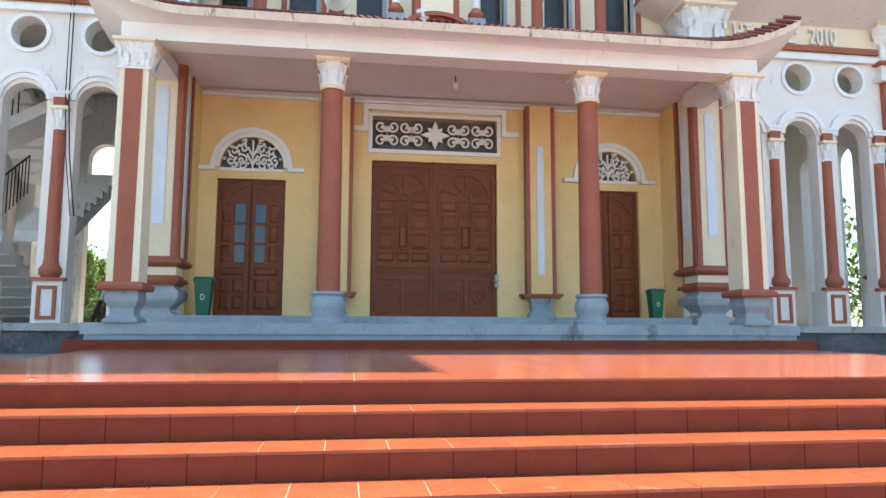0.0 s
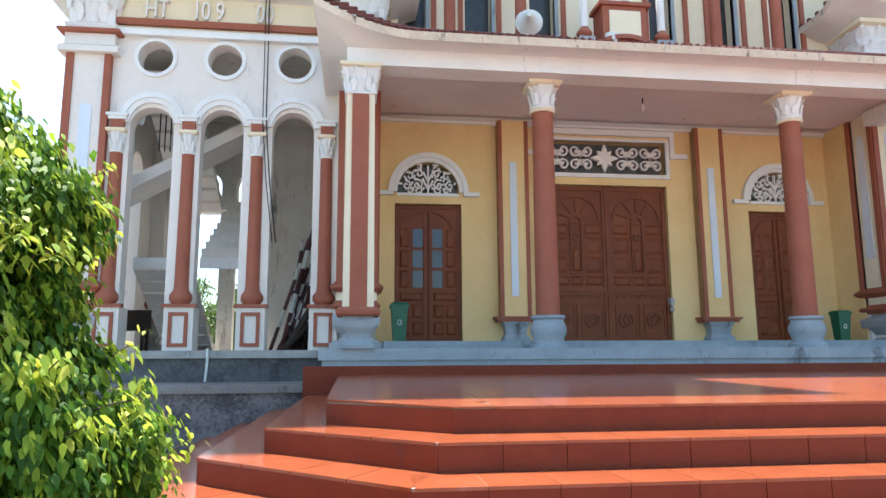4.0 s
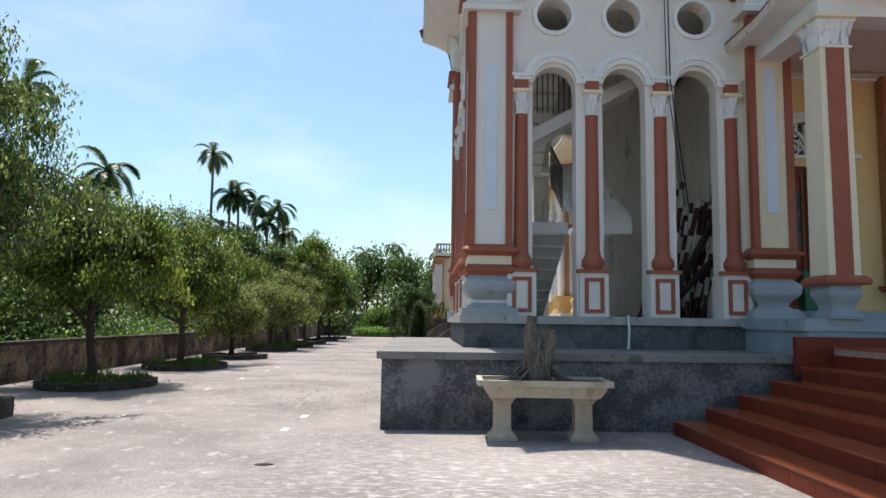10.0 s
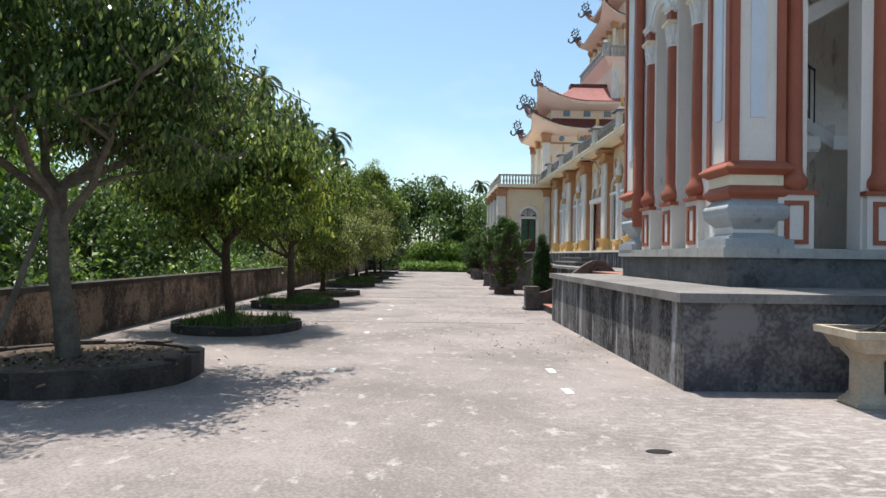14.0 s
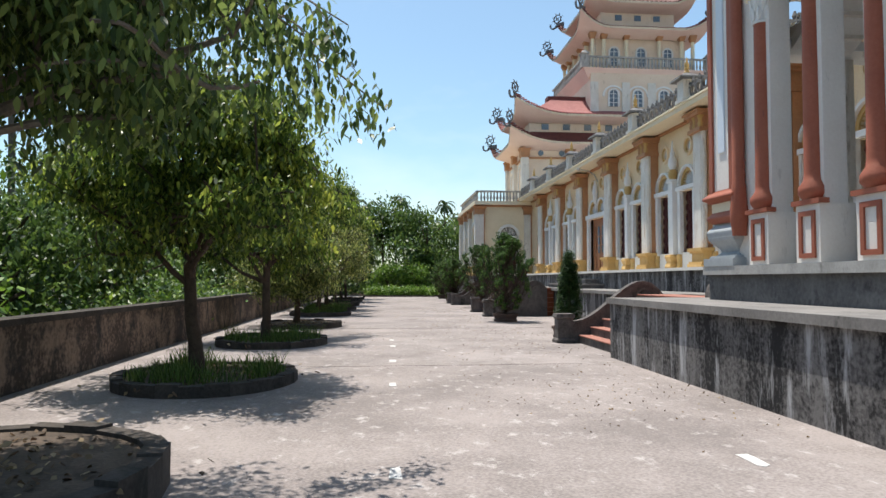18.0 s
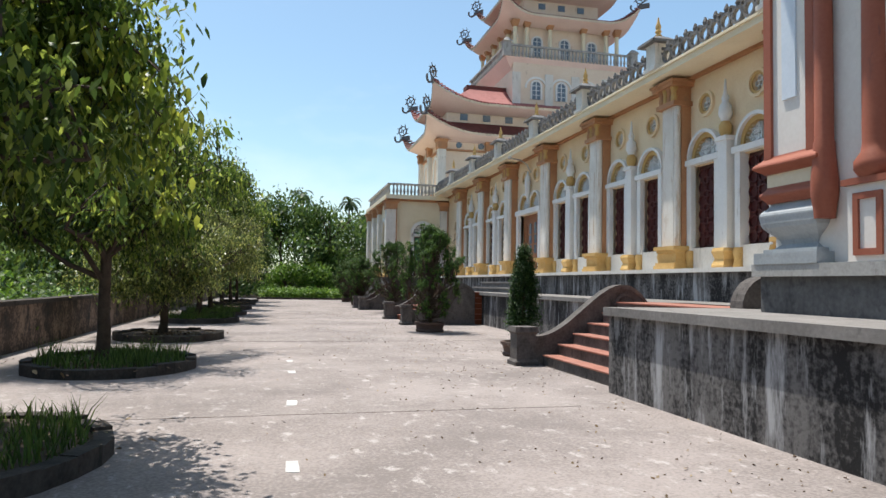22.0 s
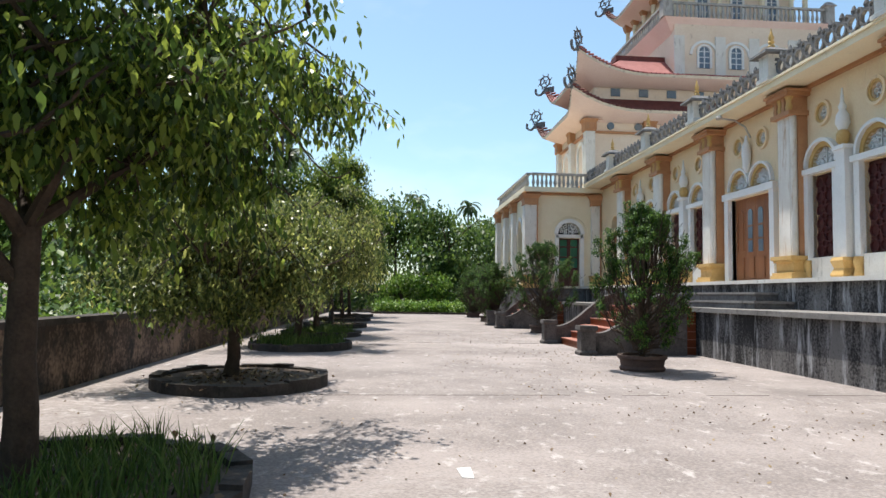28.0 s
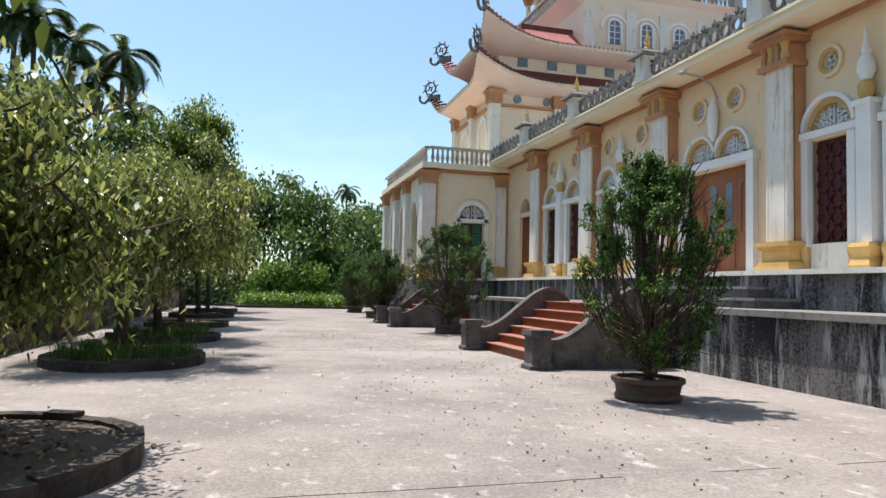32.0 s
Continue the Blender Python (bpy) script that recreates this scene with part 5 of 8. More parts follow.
box(b, -3.5, 6.4, Y_WALL - 0.08, Y_WALL, 6.12, 6.2)
setting("porch_cornice", b, M_WHITE, "white cornice under the porch ceiling", "trim")
bulb = thing("bulb_lamp", "bare unlit bulb hanging from the porch ceiling", "lamp", m=pose(1.5, 13.0, 6.2))
b = bmesh.new()
lathe(b, [(0.012, -0.12), (0.012, 0)], 8)
part("cord", b, M_IRON, bulb)
b = bmesh.new()
lathe(b, [(0.01, -0.26), (0.05, -0.22), (0.045, -0.17), (0.02, -0.12)], 12)
part("bulb", b, M_SPEAKER, bulb, "", True)

wb = thing("wheelie_bin", "dark green plastic bin beside a porch door", "bin", "porch bins", pose(-3.0, 13.6, Z_DOOR - 0.04) @ Matrix.Diagonal((0.64, 0.64, 0.9, 1)))
b = bmesh.new()
lathe(b, [(0.17, 0.06), (0.23, 0.72)], 4)
part("body", b, M_BIN, wb)
b = bmesh.new()
lathe(b, [(0.26, 0.72), (0.26, 0.77), (0.2, 0.82)], 4)
part("lid", b, M_BIN, wb)
b = bmesh.new()
ring(b, "x", -0.225, -0.2, 0, 0.42, 0.06, 0.015, 10)
part("white_mark", b, M_WHITE, wb)
copy_thing(wb, pose(5.68, 13.75, Z_DOOR - 0.04) @ Matrix.Diagonal((0.88, 0.88, 0.86, 1)))

# ---- inside the left tower: stair flights, stored poles ----
st = thing("tower_stairs", "whitewashed concrete stairs with black iron rail", "stairs", kind="structure")
for (ya, za), (yb, zb), xa, xb in (((17.6, 1.56), (14.6, 3.3), -7.9, -6.9), ((14.6, 3.3), (17.6, 5.0), -6.7, -5.7), ((17.6, 5.0), (14.4, 6.9), -7.9, -6.9)):
    b = bmesh.new()
    slab(b, "y", [[(ya, za - 0.2), (yb, zb - 0.2), (yb, zb), (ya, za)]], xa, xb)
    part("flight", b, M_WHITE, st)
    n = 9
    for k in range(n):
        b = bmesh.new()
        u0, u1 = ya + (yb - ya) * k / n, ya + (yb - ya) * (k + 1) / n
        box(b, xa + 0.02, xb - 0.02, min(u0, u1) + 0.006, max(u0, u1) - 0.006, za + (zb - za) * k / n - 0.05, za + (zb - za) * (k + 1) / n)
        part("step", b, M_OFFWHITE, st)
b = bmesh.new()
slab(b, "x", [[(-8.3, 4.32), (-5.6, 5.85), (-5.6, 6.1), (-8.3, 4.57)]], 14.3, 15.2)
box(b, -7.95, -5.7, 17.5, 18.15, 4.85, 5.0)
part("landing", b, M_WHITE, st)
b = bmesh.new()
for k in range(9):
    tube(b, [(-7.5 + 0.1 * k, 14.4, 5.3), (-7.5 + 0.1 * k, 14.4, 6.1)], 0.012, 5)
    tube(b, [(-7.0, 14.6 + 0.14 * k, 3.5 + 0.09 * k), (-7.0, 14.6 + 0.14 * k, 4.3 + 0.09 * k)], 0.012, 5)
tube(b, [(-7.5, 14.4, 6.1), (-6.7, 14.4, 6.1)], 0.02, 5)
tube(b, [(-7.0, 14.6, 4.3), (-7.0, 15.72, 5.02)], 0.02, 5)
part("rail", b, M_IRON, st, "black iron stair rail")
random.seed(5)
for k in range(34):
    x = -5.15 + 0.036 * k + random.uniform(-0.05, 0.05)
    yb_ = 15.1 + 0.25 * (k % 3) + random.uniform(-0.08, 0.08)
    top = Vector((min(-3.68, x + random.uniform(0.2, 0.5)), yb_ + random.uniform(0.1, 0.4), Z_PORCH + random.uniform(1.5, 2.75)))
    bot = Vector((x - random.uniform(0, 0.3), yb_, Z_PORCH))
    rad = random.uniform(0.036, 0.05)
    sp = thing("stored_pole", "dark red pole with white painted bands leaning in the tower", "pole", "stored poles")
    b = bmesh.new()
    tube(b, [bot, bot.lerp(top, 0.5), top], rad, 7)
    part("shaft", b, M_WINWOOD, sp)
    u = random.uniform(0.1, 0.3)
    while u < 1:
        b = bmesh.new()
        tube(b, [bot.lerp(top, u), bot.lerp(top, min(1.004, u + 0.14))], rad + 0.004, 7)
        part("white_band", b, M_OFFWHITE, sp)
        u += random.uniform(0.3, 0.4)
for xa, xb, z in ((-5.1, -3.75, 2.3), (-5.15, -3.8, 1.35)):
    b = bmesh.new()
    tube(b, [(xa, 14.85, Z_PORCH + 0.02), (xb, 15.0, Z_PORCH + z)], 0.07, 7)
    tagged(part("stored_beam", b, M_IRONWOOD), "thick dark wooden beam leaning across the stored poles", "beam", "stored beams")


wbn = thing("wooden_bench", "small dark wooden bench standing in the tower", "bench", m=pose(-8.0, 15.1, Z_PORCH))
b = bmesh.new()
box(b, -0.3, 0.3, -0.2, 0.2, 0.4, 0.46)
part("seat", b, M_IRONWOOD, wbn)
for x, y in ((-0.25, -0.15), (0.25, -0.15), (-0.25, 0.15), (0.25, 0.15)):
    b = bmesh.new()
    cbox(b, x, y, 0, 0.06, 0.06, 0.4)
    part("leg", b, M_IRONWOOD, wbn)
b = bmesh.new()
box(b, -0.3, 0.3, 0.14, 0.2, 0.46, 0.8)
part("backrest", b, M_IRONWOOD, wbn)
for x, r in ((-5.42, 0.012), (-5.48, 0.009)):
    b = bmesh.new()
    tube(b, [(x, TY0 - 0.1, 8.1), (x + 0.02, TY0 - 0.12, 5.6), (x + 0.12, TY0 - 0.2, 4.5), (x + 0.26, TY0 - 0.2, 3.4)], r, 5)
    tagged(part("cable", b, M_IRON), "thin grey cable hanging down the tower front", "cable", "tower cables")
b = bmesh.new()
tube(b, [(-6.21, TY0 - 0.22, Z_PORCH + 0.03), (-6.2, TY0 - 0.24, 1.35), (-6.22, TY0 - 0.24, Z_TER + 0.01)], 0.022, 7)
tagged(part("drain_pipe", b, M_SPEAKER), "short pale drain pipe on the tower plinth", "pipe")


# ---- nave pilasters ----
np_ = thing("nave_pilaster", "tall weathered white pilaster with ochre foot and orange fluted capital", "pilaster", "nave pilasters", pose(WX, PIL[0], Z_DOOR - 0.02))
b = bmesh.new()
box(b, -0.5, 0, -0.42, 0.42, 0, 0.1)
box(b, -0.47, 0, -0.39, 0.39, 0.1, 0.16)
box(b, -0.4, 0, -0.33, 0.33, 0.16, 0.38)
box(b, -0.45, 0, -0.37, 0.37, 0.38, 0.44)
box(b, -0.5, 0, -0.41, 0.41, 0.44, 0.52)
part("foot", b, M_GOLD, np_, "ochre moulded pilaster foot")
b = bmesh.new()
box(b, -0.3, 0, -0.26, 0.26, 0.52, 3.62)
part("shaft", b, M_PEEL, np_, "peeling white pilaster shaft")
b = bmesh.new()
box(b, -0.37, -0.3, -0.19, 0.19, 0.52, 3.62)
part("raised_face", b, M_PEEL, np_)
for s in (-1, 1):
    b = bmesh.new()
    lathe(b, [(0.07, 0.52), (0.07, 3.62)], 10, -0.3, 0.23 * s)
    part("half_round", b, M_PEEL, np_, "peeling rounded edge", True)
    b = bmesh.new()
    box(b, -0.23, 0, 0.27 * s - 0.03, 0.27 * s + 0.03, 0.52, 3.62)
    part("edge_strip", b, M_ORANGE, np_, "orange-brown edge strip")
b = bmesh.new()
box(b, -0.47, 0, -0.36, 0.36, 3.62, 3.72)
part("neck", b, M_ORANGE, np_)
for k in range(4):
    b = bmesh.new()
    lathe(b, [(0.07, 3.73), (0.08, 3.82), (0.06, 3.92), (0.095, 4.04)], 8, -0.38, -0.24 + 0.16 * k)
    part("flute", b, M_ORANGE if k % 2 else M_GOLD, np_, "", True)
b = bmesh.new()
box(b, -0.36, 0, -0.3, 0.3, 3.72, 4.04)
part("core", b, M_ORANGE, np_)
b = bmesh.new()
box(b, -0.54, 0, -0.42, 0.42, 4.04, 4.12)
box(b, -0.58, 0, -0.46, 0.46, 4.12, 4.18)
part("abacus", b, M_ORANGE, np_)
for y in PIL[1:]:
    copy_thing(np_, pose(WX, y, Z_DOOR - 0.02))

# ---- nave windows ----
def fan_tracery(bm, axis, v0, v1, uc, zs, r, w=0.026):
    """A half-round grille of curling leafy scrolls in one pierced piece."""
    ribbon(bm, axis, v0, v1, [(uc, zs), (uc, zs + 0.95 * r)], w)
    for s_ in (-1, 1):
        for a, d, q, t in ((0.62, 0.42, 0.2, 1.2), (0.16, 0.36, 0.15, 1.1), (0.28, 0.76, 0.17, 1.2), (0.74, 0.82, 0.14, 1.0), (1.14, 0.68, 0.15, 1.1), (1.28, 0.9, 0.07, 0.8)):
            cu, cz = uc + s_ * d * r * math.cos(a), zs + d * r * math.sin(a) + 0.05 * r
            ribbon(bm, axis, v0, v1, spiral(cu, cz, q * r, t, math.pi / 2 - s_ * a, s_, 10), w)
            for k in range(3):
                th = a + 1.2 * k
                ribbon(bm, axis, v0 + 0.004, v1 - 0.004, [(cu + q * r * math.cos(th), cz + q * r * math.sin(th)), (cu + 1.5 * q * r * math.cos(th + 0.25), cz + 1.5 * q * r * math.sin(th + 0.25))], w * 1.2)


M_LATT = mat("lattice_wood", (0.06, 0.013, 0.013), (0.095, 0.022, 0.02), 0.5, 3, 40, 0.1)
win = thing("arched_window", "white-framed nave window with dark red lattice shutter, leafy fanlight", "window", "nave windows", pose(WX, 0, 0), kind="structure")
b = bmesh.new()
box(b, 0.1, 0.14, -0.41, 0.41, 2.15, 3.93)
sh = part("shutter", b, M_WINWOOD, win, "dark red shutter")
b = bmesh.new()
for i in range(3):
    for j in range(6):
        ring(b, "y", 0.06, 0.1, -0.27 + 0.27 * i, 2.3 + 0.29 * j, 0.13, 0.022, 8)
for i in range(2):
    for j in range(5):
        ring(b, "y", 0.062, 0.1, -0.135 + 0.27 * i, 2.45 + 0.29 * j, 0.09, 0.02, 8)
panels = part("lattice", b, M_LATT, sh, "dark red lattice of curls")
for s in (-1, 1):
    b = bmesh.new()
    box(b, -0.12, 0.08, s * 0.49 - 0.08, s * 0.49 + 0.08, 2.1, 3.96)
    part("jamb", b, M_WHITE, win)
    b = bmesh.new()
    lathe(b, [(0.09, 1.66), (0.11, 1.72), (0.08, 1.86), (0.11, 2.0), (0.09, 2.1)], 10, -0.08, s * 0.51)
    part("jamb_foot", b, M_GOLD, win, "ochre moulded jamb foot", True)
b = bmesh.new()
box(b, -0.16, 0.1, -0.62, 0.62, 3.95, 4.07)
part("lintel", b, M_WHITE, win)
b = bmesh.new()
arch_band(b, "y", -0.04, 0.05, 0, 0.40, 0.50, 4.1, 16)
part("ochre_arch", b, M_GOLD, win, "ochre arch moulding")
b = bmesh.new()
arch_band(b, "y", -0.12, 0.02, 0, 0.50, 0.57, 4.1, 16)
part("white_arch", b, M_WHITE, win)
b = bmesh.new()
fan_tracery(b, "y", 0.05, 0.12, 0, 4.1, 0.4)
part("fan_tracery", b, M_WHITE, win, "white leafy tracery")
b = bmesh.new()
box(b, -0.06, 0.1, -0.41, 0.41, 1.66, 2.15)
part("apron", b, M_OFFWHITE, win, "peeling plaster apron")
rw = thing("porthole", "small round nave window with white tracery in a cream ring", "window", "nave portholes", pose(WX, 0, 0), kind="structure")
b = bmesh.new()
ring(b, "y", -0.06, 0.02, 0, 5.22, 0.28, 0.06, 20)
part("outer_ring", b, M_NAVE, rw)
b = bmesh.new()
ring(b, "y", -0.03, 0.04, 0, 5.22, 0.22, 0.055, 20)
part("inner_ring", b, M_GOLD, rw)
b = bmesh.new()
for k in range(5):
    a = k * 2 * math.pi / 5
    ring(b, "y", 0.04, 0.09, 0.1 * math.cos(a), 5.22 + 0.1 * math.sin(a), 0.065, 0.02, 8)
part("tracery", b, M_WHITE, rw)
ml = thing("window_pier", "slim white pier with ochre foot and small white urn", "pier", "window piers", pose(WX, 0, 0))
b = bmesh.new()
box(b, -0.22, 0, -0.14, 0.14, 2.1, 4.25)
box(b, -0.27, 0, -0.18, 0.18, 4.25, 4.33)
part("shaft", b, M_WHITE, ml)
b = bmesh.new()
lathe(b, [(0.17, 1.66), (0.2, 1.75), (0.15, 1.88), (0.2, 2.03), (0.17, 2.1)], 4, -0.14, 0)
part("foot", b, M_GOLD, ml)
b = bmesh.new()
lathe(b, [(0.07, 4.33), (0.12, 4.42), (0.13, 4.56), (0.08, 4.64)], 12, -0.14, 0)
part("ochre_urn", b, M_GOLD, ml, "ochre urn", True)
b = bmesh.new()
lathe(b, [(0.07, 4.64), (0.14, 4.78), (0.12, 4.95), (0.06, 5.05), (0.08, 5.12), (0.04, 5.22), (0.015, 5.5)], 10, -0.14, 0)
part("white_finial", b, M_WHITE, ml, "white plaster finial", True)
first = True
for c in BAYS[:-1]:
    isdoor = abs(c - DOORBAY) < 0.2
    for d in (-0.57, 0.57) if isdoor else (-0.82, 0.82):
        if first:
            rw.matrix_basis = pose(WX, c + d, 0)
        else:
            copy_thing(rw, pose(WX, c + d, 0))
        if not isdoor:
            if first:
                win.matrix_basis = pose(WX, c + d, 0)
            else:
                copy_thing(win, pose(WX, c + d, 0))
        first = False
    if isdoor:
        continue
    if c == BAYS[0]:
        ml.matrix_basis = pose(WX, c, 0)
    else:
        copy_thing(ml, pose(WX, c, 0))

# side door of the nave
sd = thing("door_4", "closed orange-brown wooden folding door with narrow blue panes", "door", m=pose(WX, DOORBAY, Z_DOOR), kind="structure")
for k in range(4):
    y0, y1 = -0.99 + 0.495 * k, -0.99 + 0.495 * (k + 1) - 0.008
    b = bmesh.new()
    box(b, 0.1, 0.15, y0, y1, 0, 2.15)
    lf = part("door_leaf", b, M_DOOR2, sd)
    if k in (1, 2):
        for za, zb in ((0.75, 1.05), (1.1, 1.4), (1.45, 1.75)):
            b = bmesh.new()
            box(b, 0.085, 0.1, y0 + 0.14, y1 - 0.14, za, zb)
            part("pane", b, M_GLASS, lf, "blue-grey window pane")
        b = bmesh.new()
        arch_band(b, "y", 0.085, 0.1, (y0 + y1) / 2, 0.01, 0.11, 1.75, 8)
        part("arched_pane", b, M_GLASS, lf)
    else:
        b = bmesh.new()
        arch_band(b, "y", 0.08, 0.1, (y0 + y1) / 2, 0.13, 0.17, 1.7, 10)
        box(b, 0.08, 0.1, y0 + 0.08, y0 + 0.12, 0.8, 1.7)
        box(b, 0.08, 0.1, y1 - 0.12, y1 - 0.08, 0.8, 1.7)
        part("moulding", b, M_DOOR2, lf)
    b = bmesh.new()
    box(b, 0.08, 0.1, y0 + 0.07, y1 - 0.07, 0.1, 0.62)
    part("lower_panel", b, M_DOOR2, lf)
for s in (-1, 1):
    b = bmesh.new()
    box(b, -0.12, 0.1, s * 1.1 - 0.1, s * 1.1 + 0.1, 0, 2.2)
    part("jamb", b, M_WHITE, sd)
b = bmesh.new()
box(b, -0.16, 0.1, -1.25, 1.25, 2.17, 2.34)
part("lintel", b, M_WHITE, sd)
for s in (-0.52, 0.52):
    b = bmesh.new()
    arch_band(b, "y", -0.04, 0.05, s, 0.40, 0.49, 2.4, 16)
    part("ochre_arch", b, M_GOLD, sd)
    b = bmesh.new()
    arch_band(b, "y", -0.1, 0.02, s, 0.49, 0.55, 2.4, 16)
    part("white_arch", b, M_WHITE, sd)
    b = bmesh.new()
    fan_tracery(b, "y", 0.05, 0.12, s, 2.4, 0.4)
    part("fan_tracery", b, M_WHITE, sd)
b = bmesh.new()
lathe(b, [(0.03, 2.75), (0.1, 2.9), (0.1, 3.05), (0.12, 3.2), (0.1, 3.45), (0.05, 3.55), (0.03, 3.7)], 10, -0.12, 0)
part("plaster_ornament", b, M_WHITE, sd, "white plaster ornament", True)
lampb = thing("wall_bracket_lamp", "rusty curved bracket lamp above the nave door", "lamp", m=pose(WX, DOORBAY, 5.35))
b = bmesh.new()
tube(b, [(0, 0, 0), (-0.15, 0, 0.28), (-0.4, 0.05, 0.45), (-0.75, 0.1, 0.5)], 0.025, 6)
part("arm", b, M_STONE, lampb)
b = bmesh.new()
lathe(b, [(0.04, 0.46), (0.09, 0.5), (0.06, 0.56)], 8, -0.78, 0.1)
part("head", b, M_STONE, lampb)
for z0, z1, o, e in ((Z_TER + 0.002, Z_TER + 0.17, 0.85, 3.1), (Z_TER + 0.17, Z_TER + 0.36, 0.5, 2.5)):
    ds = thing("door_step", "dark concrete step with a worn pale top below the nave door", "step", "nave door steps")
    b = bmesh.new()
    box(b, -6.1 - o, -6.103, DOORBAY - e, DOORBAY + 1.8 - 0.2 * o, z0, z1 - 0.05)
    part("riser", b, M_MOULD2, ds)
    b = bmesh.new()
    box(b, -6.13 - o, -6.105, DOORBAY - e - 0.03, DOORBAY + 1.83 - 0.2 * o, z1 - 0.05, z1)
    part("tread", b, M_CONCTOP, ds)
b = bmesh.new()
box(b, WX + 0.12, WX + 0.16, 45.2, 46.2, Z_DOOR, 3.9)
setting("door_5", b, M_DOOR, "closed brown narrow door at the nave end", "door")

# ---- roof parapet ----
mod = thing("roof_parapet", "grey openwork stone parapet panel", "parapet", "nave parapet panels", pose(-5.9, 0, NZ + 0.18))
b = bmesh.new()
box(b, -0.06, 0.06, -1.7, 1.7, 0, 0.08)
part("bottom_rail", b, M_PARAPET, mod)
b = bmesh.new()
for k in range(10):
    u = -1.53 + 0.34 * k
    ring(b, "y", -0.04, 0.04, u, 0.26, 0.17, 0.05, 10)
    ring(b, "y", -0.035, 0.035, u + 0.17, 0.42, 0.09, 0.04, 8)
    lathe(b, [(0.03, 0.43), (0.06, 0.5), (0.02, 0.6)], 6, 0, u)
part("openwork", b, M_PARAPET, mod, "openwork rings and leaf tips")
po = thing("roof_post", "small white parapet post with tiled cap and ochre bud finial", "post", "nave parapet posts", pose(-5.9, 0, NZ + 0.18))
b = bmesh.new()
lathe(b, [(0.24, 0), (0.24, 0.08), (0.19, 0.12), (0.19, 0.58), (0.22, 0.62)], 4)
part("body", b, M_OFFWHITE, po)
b = bmesh.new()
lathe(b, [(0.34, 0.6), (0.33, 0.66), (0.2, 0.74), (0.1, 0.8)], 4)
part("cap", b, M_PARAPET, po, "tiled cap")
b = bmesh.new()
lathe(b, [(0.06, 0.8), (0.085, 0.84), (0.05, 0.885), (0.075, 0.93), (0.05, 0.98), (0.068, 1.04), (0.035, 1.13), (0.01, 1.26)], 10)
part("bud", b, M_GOLD, po, "ochre bud finial", True)
for k, y in enumerate(PIL):
    copy_thing(po, pose(-5.9, y + 0.05, NZ + 0.18))
    copy_thing(mod, pose(-5.9, y - 1.88, NZ + 0.18))
copy_thing(mod, pose(-5.9, 45.9, NZ + 0.18))
bpy.data.objects.remove(mod.children[0])
bpy.data.objects.remove(mod.children[0])
bpy.data.objects.remove(mod)
for c in list(po.children):
    bpy.data.objects.remove(c)
bpy.data.objects.remove(po)

# ---- wing balustrade and pilasters ----
bal = thing("wing_balustrade", "grey weathered turned balustrade on the wing roof", "balustrade")
b = bmesh.new()
box(b, -8.6, -8.4, 47.45, 55.6, 6.46, 6.55)
box(b, -8.4, -5.9, 47.35, 47.55, 6.46, 6.55)
part("top_rail", b, M_STONE, bal)
bmB = bmesh.new()
lathe(bmB, [(0.06, 0), (0.04, 0.06), (0.08, 0.2), (0.04, 0.38), (0.055, 0.53)], 8)
me = mesh_of("baluster", bmB, M_STONE)
for k in range(13):
    o = new("baluster", me)
    o.parent = bal
    o.matrix_basis = pose(-8.3 + 0.19 * k, 47.45, 5.93)
for k in range(23):
    o = new("baluster", me)
    o.parent = bal
    o.matrix_basis = pose(-8.5, 47.7 + 0.34 * k, 5.93)
for x, y, w in ((-8.4, 47.65, 0.3), (-5.55, 47.6, 0.22), (-8.42, 50.7, 0.26), (-8.42, 52.9, 0.26), (-8.4, 55.3, 0.3)):
    wp = thing("wing_pilaster", "white wing pilaster with ochre foot and orange capital", "pilaster", "wing pilasters", pose(x, y, Z_DOOR - 0.1))
    b = bmesh.new()
    lathe(b, [(w + 0.08, 0), (w + 0.08, 0.1), (w, 0.2), (w + 0.06, 0.55)], 4)
    part("foot", b, M_GOLD, wp)
    b = bmesh.new()
    lathe(b, [(w - 0.03, 0.55), (w - 0.03, 3.56)], 4)
    part("shaft", b, M_OFFWHITE, wp)
    b = bmesh.new()
    box(b, w - 0.06, w, -w, -w + 0.1, 0.55, 3.56)
    part("edge_strip", b, M_ORANGE, wp)
    b = bmesh.new()
    lathe(b, [(w + 0.03, 3.56), (w, 3.62), (w + 0.02, 3.84), (w + 0.1, 3.95), (w + 0.12, 4.02)], 4)
    part("capital", b, M_ORANGE, wp)
wd = thing("door_6", "dark green glazed door in the wing under a leafy fanlight", "door", m=pose(-6.68, 47.6, 0), kind="structure")
for s in (-1, 1):
    b = bmesh.new()
    box(b, 0.01 if s > 0 else -0.45, 0.45 if s > 0 else -0.01, 0.12, 0.17, Z_DOOR, 3.76)
    lf = part("door_leaf", b, M_WINWOOD, wd)
    for za, zb in ((2.5, 2.92), (2.98, 3.36), (3.42, 3.7)):
        b = bmesh.new()
        xa = 0.08 if s > 0 else -0.38
        box(b, xa, xa + 0.3, 0.105, 0.12, za, zb)
        part("pane", b, M_BIN, lf, "dark green pane")
    b = bmesh.new()
    box(b, s * 0.55 - 0.08, s * 0.55 + 0.08, -0.1, 0.1, Z_DOOR, 3.9)
    part("jamb", b, M_WHITE, wd)
b = bmesh.new()
arch_band(b, "x", -0.08, 0.05, 0, 0.5, 0.66, 3.94, 18)
part("arch", b, M_WHITE, wd)
b = bmesh.new()
arch_band(b, "x", -0.05, 0.0, 0, 0.78, 0.84, 3.94, 18)
